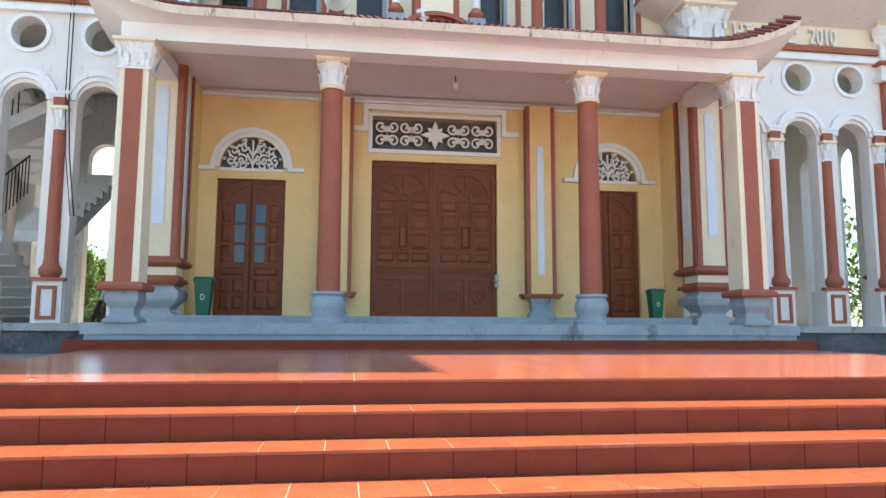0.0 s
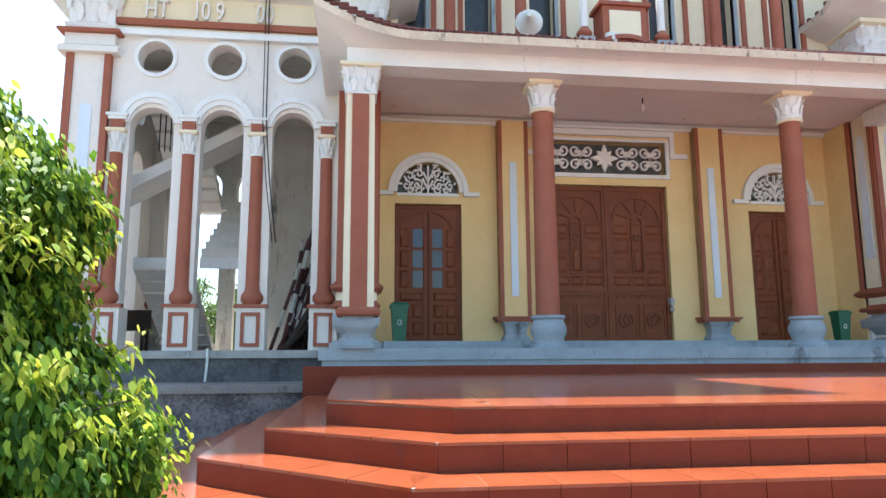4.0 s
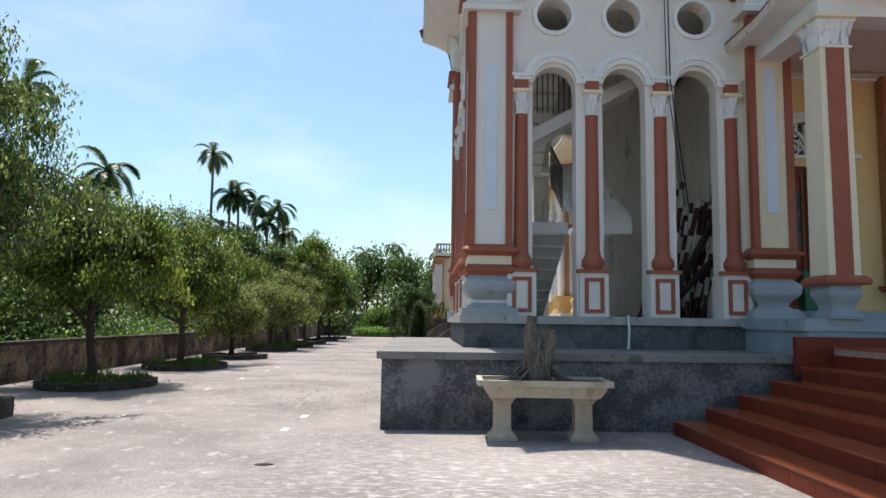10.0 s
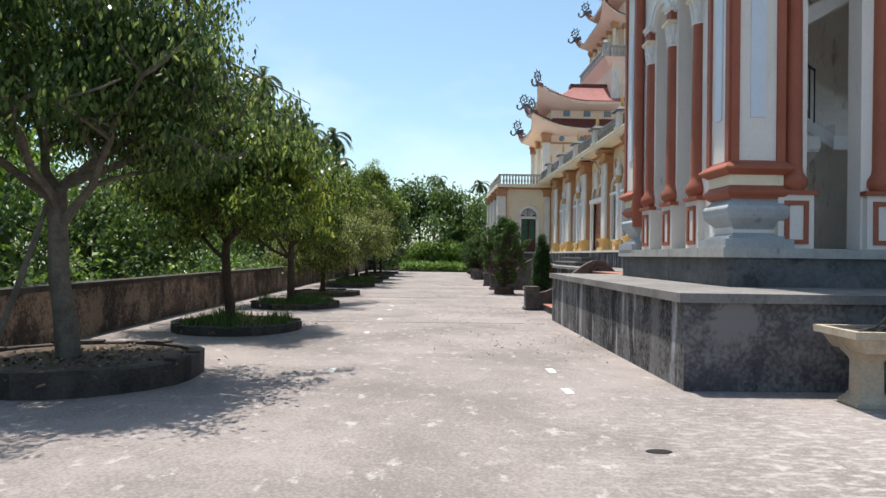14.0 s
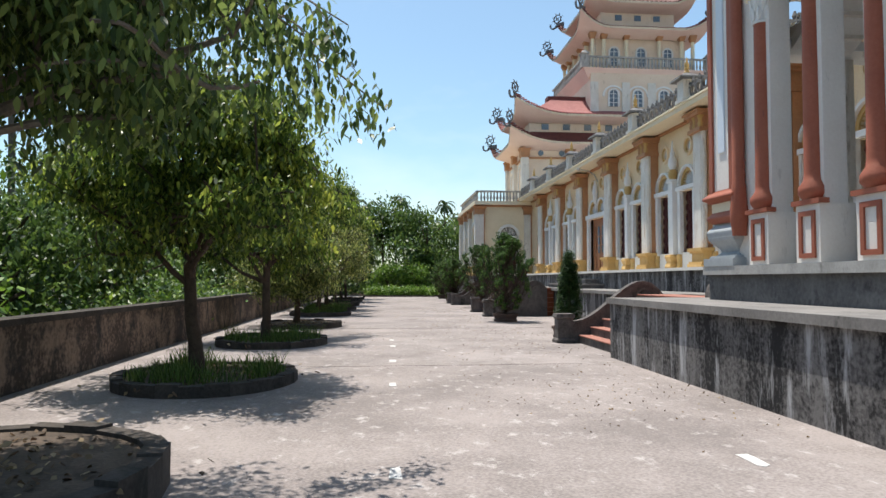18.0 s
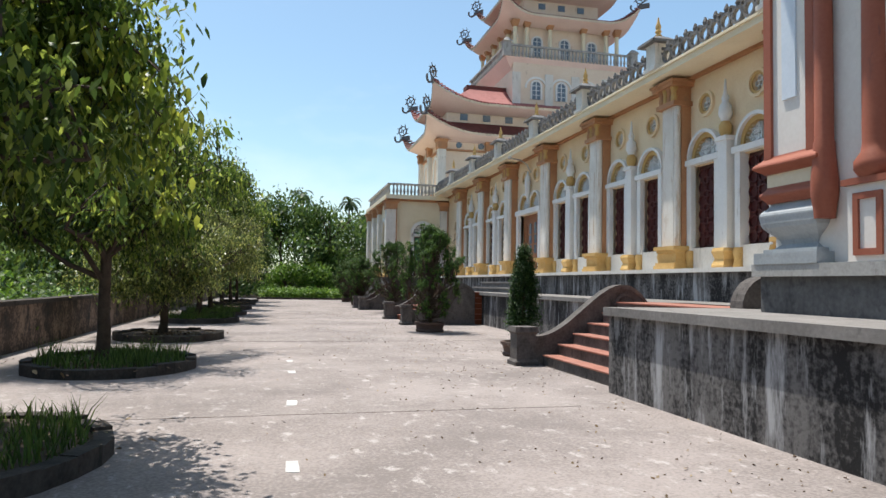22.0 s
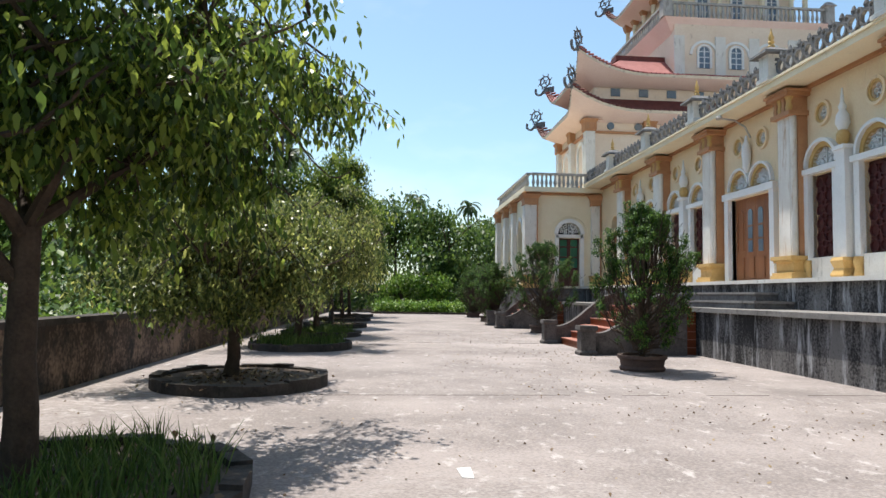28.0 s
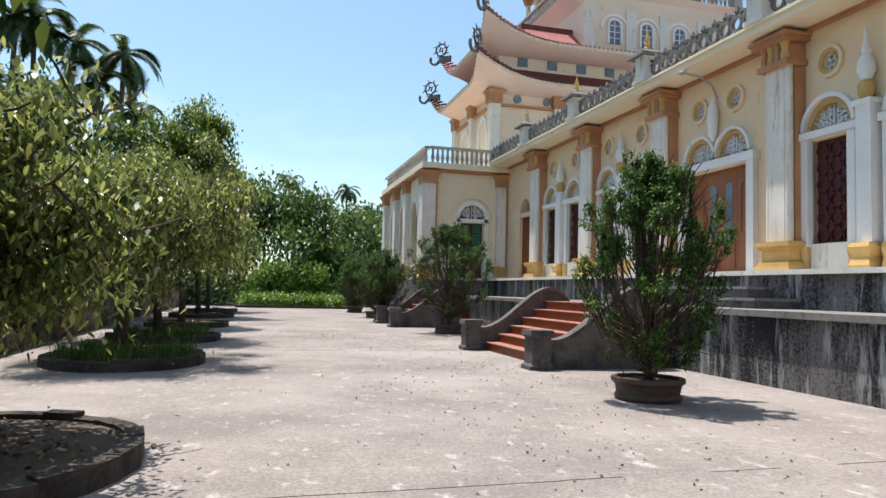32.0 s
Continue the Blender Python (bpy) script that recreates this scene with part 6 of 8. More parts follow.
part("outer_arch", b, M_CREAM, wd)
b = bmesh.new()
fan_tracery(b, "x", 0.04, 0.1, 0, 3.94, 0.48, 0.03)
part("fan_tracery", b, M_WHITE, wd)
b = bmesh.new()
box(b, -0.6, 0.6, -0.1, 0.12, 3.78, 3.92)
part("lintel", b, M_WHITE, wd)
for y in (49.6, 51.8, 54.0):
    b = bmesh.new()
    arch_band(b, "y", -8.5, -8.4, y, 0.6, 0.75, 4.1, 16)
    tagged(part("wing_arch", b, M_WHITE), "white arch moulding on the wing", "moulding", "wing arch mouldings")

# ---- crossing tower with stacked roofs ----
def storey(name, x0, x1, y0, y1, z0, z1, m, label):
    b = bmesh.new()
    box(b, x0, x1, y0, y1, z0, z1)
    return setting(name, b, m, label, "wall")


storey("wall_transept", -5.4, 8.3, 49.0, 54.2, 6.2, 9.6, M_PAGODA, "pale transept storey")
storey("wall_clerestory", -5.0, 7.9, 49.5, 53.7, 9.6, 11.6, M_PAGODA, "pale clerestory with small square windows")
swept_eave("transept_roof_lower", -5.4, 8.3, 49.0, 54.2, 9.55, 0.95, 0.95, M_PAGPINK, "lower transept roof with upswept corners", (0.5, 0.98), ends=0.22)
swept_eave("transept_roof_upper", -5.0, 7.9, 49.4, 53.8, 11.35, 1.0, 0.95, M_PAGPINK, "upper transept roof with upswept corners", (1.9, 1.75), tiles=M_ROOFL, ends=0.24)
b = bmesh.new()
prism(b, [(-3.4, 51.2), (0.0, 51.2), (0.0, 52.0), (-3.4, 52.0)], 13.0, 13.25)
tagged(part("roof_ridge", b, M_ROOF), "dark ridge of the transept roof", "ridge")
bmw = bmesh.new()
box(bmw, -0.22, 0.22, -0.03, 0.03, 0, 0.36)
wme = mesh_of("small_window", bmw, M_GLASS)
for k in range(4):
    o = new("small_window", wme)
    o.matrix_basis = pose(-4.0 + 1.35 * k, 49.48, 10.66)
    tagged(o, "small dark square clerestory window", "window", "clerestory windows")
for k in range(5):
    b = bmesh.new()
    ring(b, "x", 48.93, 49.0, -4.4 + 1.3 * k, 9.1, 0.17, 0.17, 12)
    tagged(part("round_vent", b, M_GLASS), "small dark round vent", "vent", "transept vents")
b = bmesh.new()
for z0, z1, o in ((6.2, 6.5, 0.1), (8.75, 8.85, 0.12), (9.35, 9.5, 0.2)):
    box(b, -5.4 - o, 8.3, 49.0 - o, 54.2 + o, z0, z1)
setting("transept_mouldings", b, M_ORANGE, "orange-brown transept mouldings", "trim")
for x, y in ((-5.4, 49.0), (-5.4, 51.6), (-5.4, 54.2), (-2.6, 49.0)):
    t = thing("transept_pilaster", "white transept pilaster with orange capital", "pilaster", "transept pilasters", pose(x, y, 6.2))
    b = bmesh.new()
    lathe(b, [(0.3, 0), (0.3, 0.5), (0.22, 0.6), (0.22, 2.6)], 4)
    part("shaft", b, M_OFFWHITE, t)
    b = bmesh.new()
    lathe(b, [(0.24, 2.6), (0.28, 2.7), (0.28, 3.0), (0.36, 3.15)], 4)
    part("capital", b, M_ORANGE, t)
for y in (50.3, 52.9):
    b = bmesh.new()
    arch_band(b, "y", -5.47, -5.4, y, 0.45, 0.6, 8.0, 14)
    box(b, -5.47, -5.4, y - 0.6, y - 0.45, 6.4, 8.0)
    box(b, -5.47, -5.4, y + 0.45, y + 0.6, 6.4, 8.0)
    tagged(part("blind_arch", b, M_WHITE), "white blind arch on the transept", "moulding", "transept blind arches")

CX, CY = 2.75, 54.0
H2 = 3.65
storey("wall_drum", CX - H2, CX + H2, 50.0, 58.0, 11.0, 14.5, M_PAGODA, "pale tower storey with arched windows")
b = bmesh.new()
lathe(b, [(H2, 14.1), (H2 + 0.5, 14.7), (H2 + 0.55, 14.78)], 4, CX, CY)
setting("balcony_floor", b, M_PAGPINK, "flared pink balcony underside", "balcony")
bb = thing("tower_balustrade", "pale turned balustrade round the tower balcony", "balustrade")
for s, (xa, xb, ya, yb) in enumerate(((CX - 4.15, CX + 4.15, 49.85, 50.0), (CX - 4.15, CX - 4.0, 50.0, 58.0))):
    b = bmesh.new()
    box(b, xa, xb, ya, yb, 15.45, 15.55)
    part("top_rail", b, M_STONE, bb)
for k in range(36):
    o = new("baluster", me)
    o.parent = bb
    o.matrix_basis = pose(CX - 4.0 + 0.228 * k, 49.92, 14.78) @ Matrix.Diagonal((1, 1, 1.25, 1))
for k in range(26):
    o = new("baluster", me)
    o.parent = bb
    o.matrix_basis = pose(CX - 4.08, 50.1 + 0.3 * k, 14.78) @ Matrix.Diagonal((1, 1, 1.25, 1))
for x in (CX - 4.1, CX + 4.1):
    b = bmesh.new()
    lathe(b, [(0.22, 14.78), (0.22, 15.6), (0.3, 15.66), (0.1, 15.9)], 4, x, 49.95)
    part("corner_post", b, M_STONE, bb)
storey("wall_lantern", CX - 3.0, CX + 3.0, 51.0, 57.0, 14.78, 17.4, M_PAGODA, "pale lantern storey with narrow arched windows")
pc = thing("lantern_column", "cream lantern column with orange capital", "column", "lantern columns", pose(CX - 3.35, 50.6, 14.78))
b = bmesh.new()
lathe(b, [(0.16, 0), (0.13, 0.15), (0.12, 2.1)], 12)
part("shaft", b, M_CREAM, pc, "", True)
b = bmesh.new()
lathe(b, [(0.13, 2.1), (0.2, 2.3), (0.24, 2.5)], 4)
part("capital", b, M_ORANGE, pc)
for x in (-2.6, -1.1, 1.1, 2.6, 3.35):
    copy_thing(pc, pose(CX + x, 50.6, 14.78))
for y in (52.0, 53.4, 54.8, 56.2, 57.4):
    copy_thing(pc, pose(CX - 3.35, y, 14.78))


def small_arch(x, y, z0, w, h):
    t = thing("arched_window", "narrow arched tower window with blue-grey panes and white surround", "window", "tower windows", kind="structure")
    b = bmesh.new()
    arch_band(b, "x", y - 0.03, y + 0.01, x, 0.001, w, z0 + h, 12)
    box(b, x - w, x + w, y - 0.03, y + 0.01, z0, z0 + h)
    part("pane", b, M_GLASS, t)
    b = bmesh.new()
    arch_band(b, "x", y - 0.1, y, x, w, w + 0.1, z0 + h, 12)
    box(b, x - w - 0.1, x - w, y - 0.1, y, z0, z0 + h)
    box(b, x + w, x + w + 0.1, y - 0.1, y, z0, z0 + h)
    part("surround", b, M_WHITE, t)
    b = bmesh.new()
    box(b, x - 0.02, x + 0.02, y - 0.06, y - 0.03, z0, z0 + h + w)
    for zz in (0.3, 0.65, 1.0):
        box(b, x - w, x + w, y - 0.055, y - 0.03, z0 + h * zz, z0 + h * zz + 0.03)
    part("glazing_bar", b, M_WHITE, t)


for d in (-1.9, 0, 1.9):
    small_arch(CX + d * 0.95, 51.0, 15.3, 0.27, 0.9)
for d in (-2.2, -0.6, 1.1):
    small_arch(CX + d, 50.0, 12.35, 0.27, 0.8)
    b = bmesh.new()
    arch_band(b, "x", 49.93, 50.0, CX + d, 0.6, 0.72, 13.0, 16)
    bmesh.ops.remove_doubles(b, verts=b.verts, dist=0.0005)
    tagged(part("wide_arch", b, M_WHITE), "wide white arch moulding round a tower window", "moulding", "tower arch mouldings")
for x in (CX - H2 + 0.2, CX - 1.4, CX + 0.3, CX + 2.3):
    b = bmesh.new()
    box(b, x - 0.25, x + 0.25, 49.9, 50.0, 11.3, 13.9)
    tagged(part("drum_strip", b, M_OFFWHITE), "white pilaster strip on the tower", "pilaster", "tower strips")
swept_eave("tower_roof_lower", CX - 3.1, CX + 3.1, 50.9, 57.1, 17.35, 1.1, 1.15, M_PAGPINK, "lower tower roof with upswept corners", (0.6, 0.75), ends=0.24)
storey("wall_lantern_upper", CX - 2.5, CX + 2.5, 51.5, 56.5, 17.9, 19.6, M_PAGODA, "pale upper tower storey with small windows")
for k in range(3):
    o = new("small_window", wme)
    o.matrix_basis = pose(CX - 1.3 + 1.3 * k, 51.48, 18.5)
    tagged(o, "small dark square tower window", "window", "upper tower windows")
swept_eave("tower_roof_upper", CX - 2.5, CX + 2.5, 51.5, 56.5, 19.3, 1.0, 1.1, M_PAGPINK, "upper tower roof with upswept corners", (2.0, 3.0), tiles=M_ROOF, ends=0.26)


def wheel_finial(p, out, s=1.0):
    """A pierced scroll and wheel ornament on a roof corner."""
    t = thing("roof_scroll", "dark grey pierced scroll ornament on a roof corner", "ornament", "roof corner scrolls", Matrix.Translation(p) @ pose(0, 0, 0, 0, 0, out) @ Matrix.Diagonal((s, s, s, 1)))
    b = bmesh.new()
    ring(b, "x", -0.04, 0.04, 0.0, 0.55, 0.32, 0.055, 18)
    ring(b, "x", -0.035, 0.035, 0.0, 0.55, 0.1, 0.04, 10)
    for k in range(4):
        a = k * math.pi / 2 + 0.5
        c, s_ = math.cos(a), math.sin(a)
        tube(b, [(0.08 * c, 0, 0.55 + 0.08 * s_), (0.28 * c, 0, 0.55 + 0.28 * s_)], 0.025, 5)
    part("wheel", b, M_PARAPET, t)
    for k in range(8):
        b = bmesh.new()
        a = k * math.pi / 4 + 0.2
        c, s_ = math.cos(a), math.sin(a)
        tube(b, [(0.3 * c, 0, 0.55 + 0.3 * s_), (0.39 * c - 0.03 * s_, 0, 0.55 + 0.39 * s_ + 0.03 * c), (0.47 * c - 0.09 * s_, 0, 0.55 + 0.47 * s_ + 0.09 * c)], 0.045, 5, 0.3)
        part("flame", b, M_PARAPET, t)
    b = bmesh.new()
    ring(b, "x", -0.05, 0.05, -0.35, 0.12, 0.3, 0.09, 12, 2.6, 6.0)
    box(b, -0.1, 0.55, -0.05, 0.05, -0.1, 0.2)
    part("curl", b, M_PARAPET, t)


for (x0, x1, y0, y1, z, rise, over) in ((-5.4, 8.3, 49.0, 54.2, 9.55, 0.95, 0.95), (-5.0, 7.9, 49.4, 53.8, 11.35, 1.0, 0.95), (CX - 3.1, CX + 3.1, 50.9, 57.1, 17.35, 1.1, 1.15), (CX - 2.5, CX + 2.5, 51.5, 56.5, 19.3, 1.0, 1.1)):
    e = over + 0.17
    for px, py, a in ((x0 - e, y0 - e, 45), (x0 - e, y1 + e, -45), (x1 + e, y0 - e, -45)):
        wheel_finial((px, py, z + rise + 0.05), a, 1.0)

# ---- red side stairs with curved cheeks ----
def side_stairs(y0, y1, near_cheek, label):
    st_ = thing("side_stairs", label, "stairs", "side stairs", kind="structure")
    n = 6
    run = 0.26
    x_top = -8.55
    for k in range(n):
        b = bmesh.new()
        box(b, x_top - run * (n - 1 - k), -7.4, y0 + 0.15, y1 - 0.15, 0.0 if k == 0 else Z_TER / n * k, Z_TER / n * (k + 1) - 0.02)
        part("riser", b, M_CHEEK if y0 < 30 else M_DOOR, st_)
        b = bmesh.new()
        box(b, x_top - run * (n - 1 - k) - 0.02, -7.4, y0 + 0.15, y1 - 0.15, Z_TER / n * (k + 1) - 0.02, Z_TER / n * (k + 1))
        part("tread", b, M_TREAD, st_)
    for y in ((y0, y1) if near_cheek else (y1,)):
        ck = thing("stair_cheek", "grey plastered stair cheek with a curled top and square post", "balustrade", "stair cheeks")
        b = bmesh.new()
        quads = []
        xs = [-10.0 + 2.05 * k / 26 for k in range(27)]

        def top(x):
            u = min(1.0, (x + 10.0) / 1.55)
            z = 0.4 + 0.86 * u * u * (3 - 2 * u) - 0.06 * math.sin(u * math.pi)
            return z - (max(0.0, x + 8.4) / 0.45) ** 2 * 0.3
        for xa, xb in zip(xs, xs[1:]):
            quads.append([(xa, 0), (xb, 0), (xb, top(xb)), (xa, top(xa))])
        slab(b, "x", quads, y - 0.08, y + 0.08)
        bmesh.ops.remove_doubles(b, verts=b.verts, dist=0.0005)
        part("cheek", b, M_CHEEK, ck)
        b = bmesh.new()
        quads = [[(xa, top(xa)), (xb, top(xb)), (xb, top(xb) + 0.07), (xa, top(xa) + 0.07)] for xa, xb in zip(xs, xs[1:])]
        slab(b, "x", quads, y - 0.11, y + 0.11)
        bmesh.ops.remove_doubles(b, verts=b.verts, dist=0.0005)
        part("coping", b, M_CHEEK, ck)
        b = bmesh.new()
        arch_band(b, "x", y - 0.1, y + 0.1, -8.36, 0.16, 0.2, 0.98, 14)
        bmesh.ops.remove_doubles(b, verts=b.verts, dist=0.0005)
        part("curl", b, M_CHEEK, ck)
        b = bmesh.new()
        lathe(b, [(0.2, 0), (0.2, 0.06), (0.16, 0.1), (0.16, 0.5), (0.2, 0.54), (0.19, 0.62)], 4, -10.15, y)
        part("post", b, M_CHEEK, ck)


M_TREAD = mat("red_cement_tread", (0.28, 0.108, 0.076), (0.38, 0.175, 0.13), 0.75, 3, 30, 0.2, stain=(0.24, 0.13, 0.1), stain_amt=0.3)
side_stairs(19.45, 22.4, False, "red cement steps up to the nave terrace")
side_stairs(33.0, 36.5, True, "red cement steps between curled grey cheeks")
side_stairs(44.6, 47.0, True, "red cement steps near the wing")
sc = thing("terrace_scroll", "grey half-round scroll at the terrace end", "ornament")
b = bmesh.new()
arch_band(b, "x", 19.35, 19.6, -7.9, 0.001, 0.42, Z_TER, 14)
bmesh.ops.remove_doubles(b, verts=b.verts, dist=0.0005)
part("disc", b, M_CHEEK, sc)

# ---- stone bench with a stump ----
be = thing("stone_planter_bench", "yellowish cast stone trough on two moulded legs", "planter", m=pose(-8.04, 10.85, 0, 0, 0, -3) @ Matrix.Diagonal((0.84, 0.84, 0.87, 1)))
b = bmesh.new()
TW, TD = 0.92, 0.42
lathe(b, [(0.8, 0.62), (0.86, 0.7), (0.92, 0.8)], 4, 0, 0, 0, 1.0, TD / TW)
part("trough", b, M_BENCH, be)
b = bmesh.new()
for x0, x1, y0, y1 in ((-0.98, 0.98, -0.47, -0.4), (-0.98, 0.98, 0.4, 0.47), (-0.98, -0.9, -0.4, 0.4), (0.9, 0.98, -0.4, 0.4)):
    box(b, x0, x1, y0, y1, 0.78, 0.86)
part("rim", b, M_BENCH, be)
b = bmesh.new()
box(b, -0.9, 0.9, -0.4, 0.4, 0.78, 0.82)
part("soil", b, M_SOIL, be, "dry soil")
for s in (-1, 1):
    b = bmesh.new()
    lathe(b, [(0.21, 0), (0.21, 0.05), (0.16, 0.1), (0.13, 0.15), (0.125, 0.5), (0.16, 0.56), (0.2, 0.6), (0.2, 0.64)], 4, 0.6 * s, 0)
    part("leg", b, M_BENCH, be)
stp = thing("bonsai_stump", "dry grey bonsai stump with spreading roots", "stump", m=pose(-8.12, 10.85, 0.71) @ Matrix.Diagonal((0.8, 0.8, 0.9, 1)))
random.seed(11)
b = bmesh.new()
tube(b, [(0.02, 0, -0.02), (-0.05, 0, 0.25), (-0.08, 0.02, 0.6), (-0.05, 0.02, 0.92)], 0.17, 10, 0.5)
tube(b, [(0.12, 0.02, 0), (0.18, 0, 0.3), (0.22, 0.03, 0.55), (0.24, 0.03, 0.74)], 0.14, 9, 0.6)
part("trunk", b, M_STUMP, stp)
for k in range(22):
    a = k * 0.2856 * 2
    r = random.uniform(0.3, 0.62)
    b = bmesh.new()
    c, s = math.cos(a), math.sin(a) * 0.6
    h = random.uniform(0.25, 0.7)
    x0 = 0.05 + 0.09 * c
    tube(b, [(x0, 0.08 * s, h), (x0 + 0.12 * c, 0.14 * s, h * 0.45), (x0 + 0.6 * r * c, 0.6 * r * s, 0.06), (x0 + r * c, r * s, 0.0)], random.uniform(0.03, 0.055), 6, 0.35)
    part("root", b, M_STUMP, stp)

# ---- garden wall ----
gw = thing("garden_wall", "low mouldy brown garden wall with a dark coping", "wall", kind="structure")
b = bmesh.new()
box(b, -18.65, -18.4, -20, 75, 0, 0.8)
part("body", b, M_WALLOLD, gw)
b = bmesh.new()
box(b, -18.7, -18.35, -20, 75, 0.8, 0.88)
part("coping", b, M_KERB, gw)


# ---- plants ----
def leaves(rng, centres, n_each, spread, size, droop=0.5, fold=0.3, aspect=0.32, outward=False, curl=1.0, plain=False):
    """Many small folded leaves scattered round the given centres; returns vertices and faces."""
    V, F = [], []
    C = np.asarray(centres)
    N = len(C) * n_each
    base = np.repeat(C, n_each, 0) + rng.normal(0, 1, (N, 3)) * np.asarray(spread)
    yaw = rng.uniform(0, 2 * np.pi, N)
    if outward:
        yaw = np.arctan2(base[:, 1], base[:, 0]) + rng.normal(0, 0.8, N)
    pit = -np.abs(rng.normal(droop, 0.45, N))
    L = size * rng.uniform(0.6, 1.25, N)
    d = np.stack([np.cos(yaw) * np.cos(pit), np.sin(yaw) * np.cos(pit), np.sin(pit)], 1)
    side = np.stack([-np.sin(yaw), np.cos(yaw), rng.normal(0, 0.45, N)], 1)
    side /= np.linalg.norm(side, axis=1, keepdims=True)
    up = np.cross(side, d)
    L = L[:, None]
    w = aspect * L
    sag = np.array([0, 0, 1.0]) * L
    p0 = base
    m1, m2 = base + d * L * 0.34 - sag * 0.02, base + d * L * 0.7 - sag * 0.1 * curl
    tip = base + d * L * 0.97 - sag * 0.28 * curl
    lift = up * w * fold
    if plain:
        mid = base + d * L * 0.5
        verts = np.stack([p0, mid + side * w + lift, tip, mid - side * w + lift], 1).reshape(-1, 3)
        idx = np.arange(N) * 4
        return verts, np.concatenate([np.stack([idx, idx + 1, idx + 2], 1), np.stack([idx, idx + 2, idx + 3], 1)])
    verts = np.stack([p0, m1 + side * w + lift, m1 - side * w + lift, m2 + side * w * 0.72 + lift * 0.7, m2 - side * w * 0.72 + lift * 0.7, tip], 1).reshape(-1, 3)
    idx = np.arange(N) * 6
    faces = np.concatenate([np.stack([idx + a, idx + b, idx + c], 1) for a, b, c in ((0, 2, 1), (1, 2, 4), (1, 4, 3), (3, 4, 5))])
    return verts, faces


def leaf_object(name, rng, centres, n_each, spread, size, material, parent=None, label="", **kw):
    v, f = leaves(rng, centres, n_each, spread, size, **kw)
    me_ = bpy.data.meshes.new(name)
    me_.vertices.add(len(v))
    me_.vertices.foreach_set("co", v.astype(np.float32).ravel())
    me_.loops.add(len(f) * 3)
    me_.loops.foreach_set("vertex_index", f.astype(np.int32).ravel())
    me_.polygons.add(len(f))
    me_.polygons.foreach_set("loop_start", np.arange(len(f), dtype=np.int32) * 3)
    me_.polygons.foreach_set("loop_total", np.full(len(f), 3, dtype=np.int32))
    me_.update(calc_edges=True)
    me_.materials.append(material)
    o = new(name, me_)
    if parent:
        o.parent = parent
    if label:
        o["label"] = label
    return o


def branch(bm, rng, p, d, length, r, depth, ends, segs=4, wob=0.25, lift=0.1):
    pts = [Vector(p)]
    d = Vector(d).normalized()
    for k in range(segs):
        d = (d + Vector(rng.normal(0, wob, 3)) * 0.6 + Vector((0, 0, lift))).normalized()
        pts.append(pts[-1] + d * length / segs)
    tube(bm, pts, r, 7 if depth > 1 else 5, 0.55)
    if depth <= 1:
        ends.extend([tuple(q) for q in pts[1:]])
    if depth > 0:
        kids = 4 if depth > 1 else 3
        for k in range(kids):
            q = pts[-1] if k == 0 else pts[int(rng.integers(2, len(pts)))]
            a = rng.uniform(0, 2 * math.pi)
            nd = (d * 0.6 + Vector((math.cos(a), math.sin(a), rng.uniform(-0.1, 0.45)))).normalized()
            branch(bm, rng, q, nd, length * rng.uniform(0.6, 0.8), r * 0.55, depth - 1, ends, segs, wob, lift * 0.6)


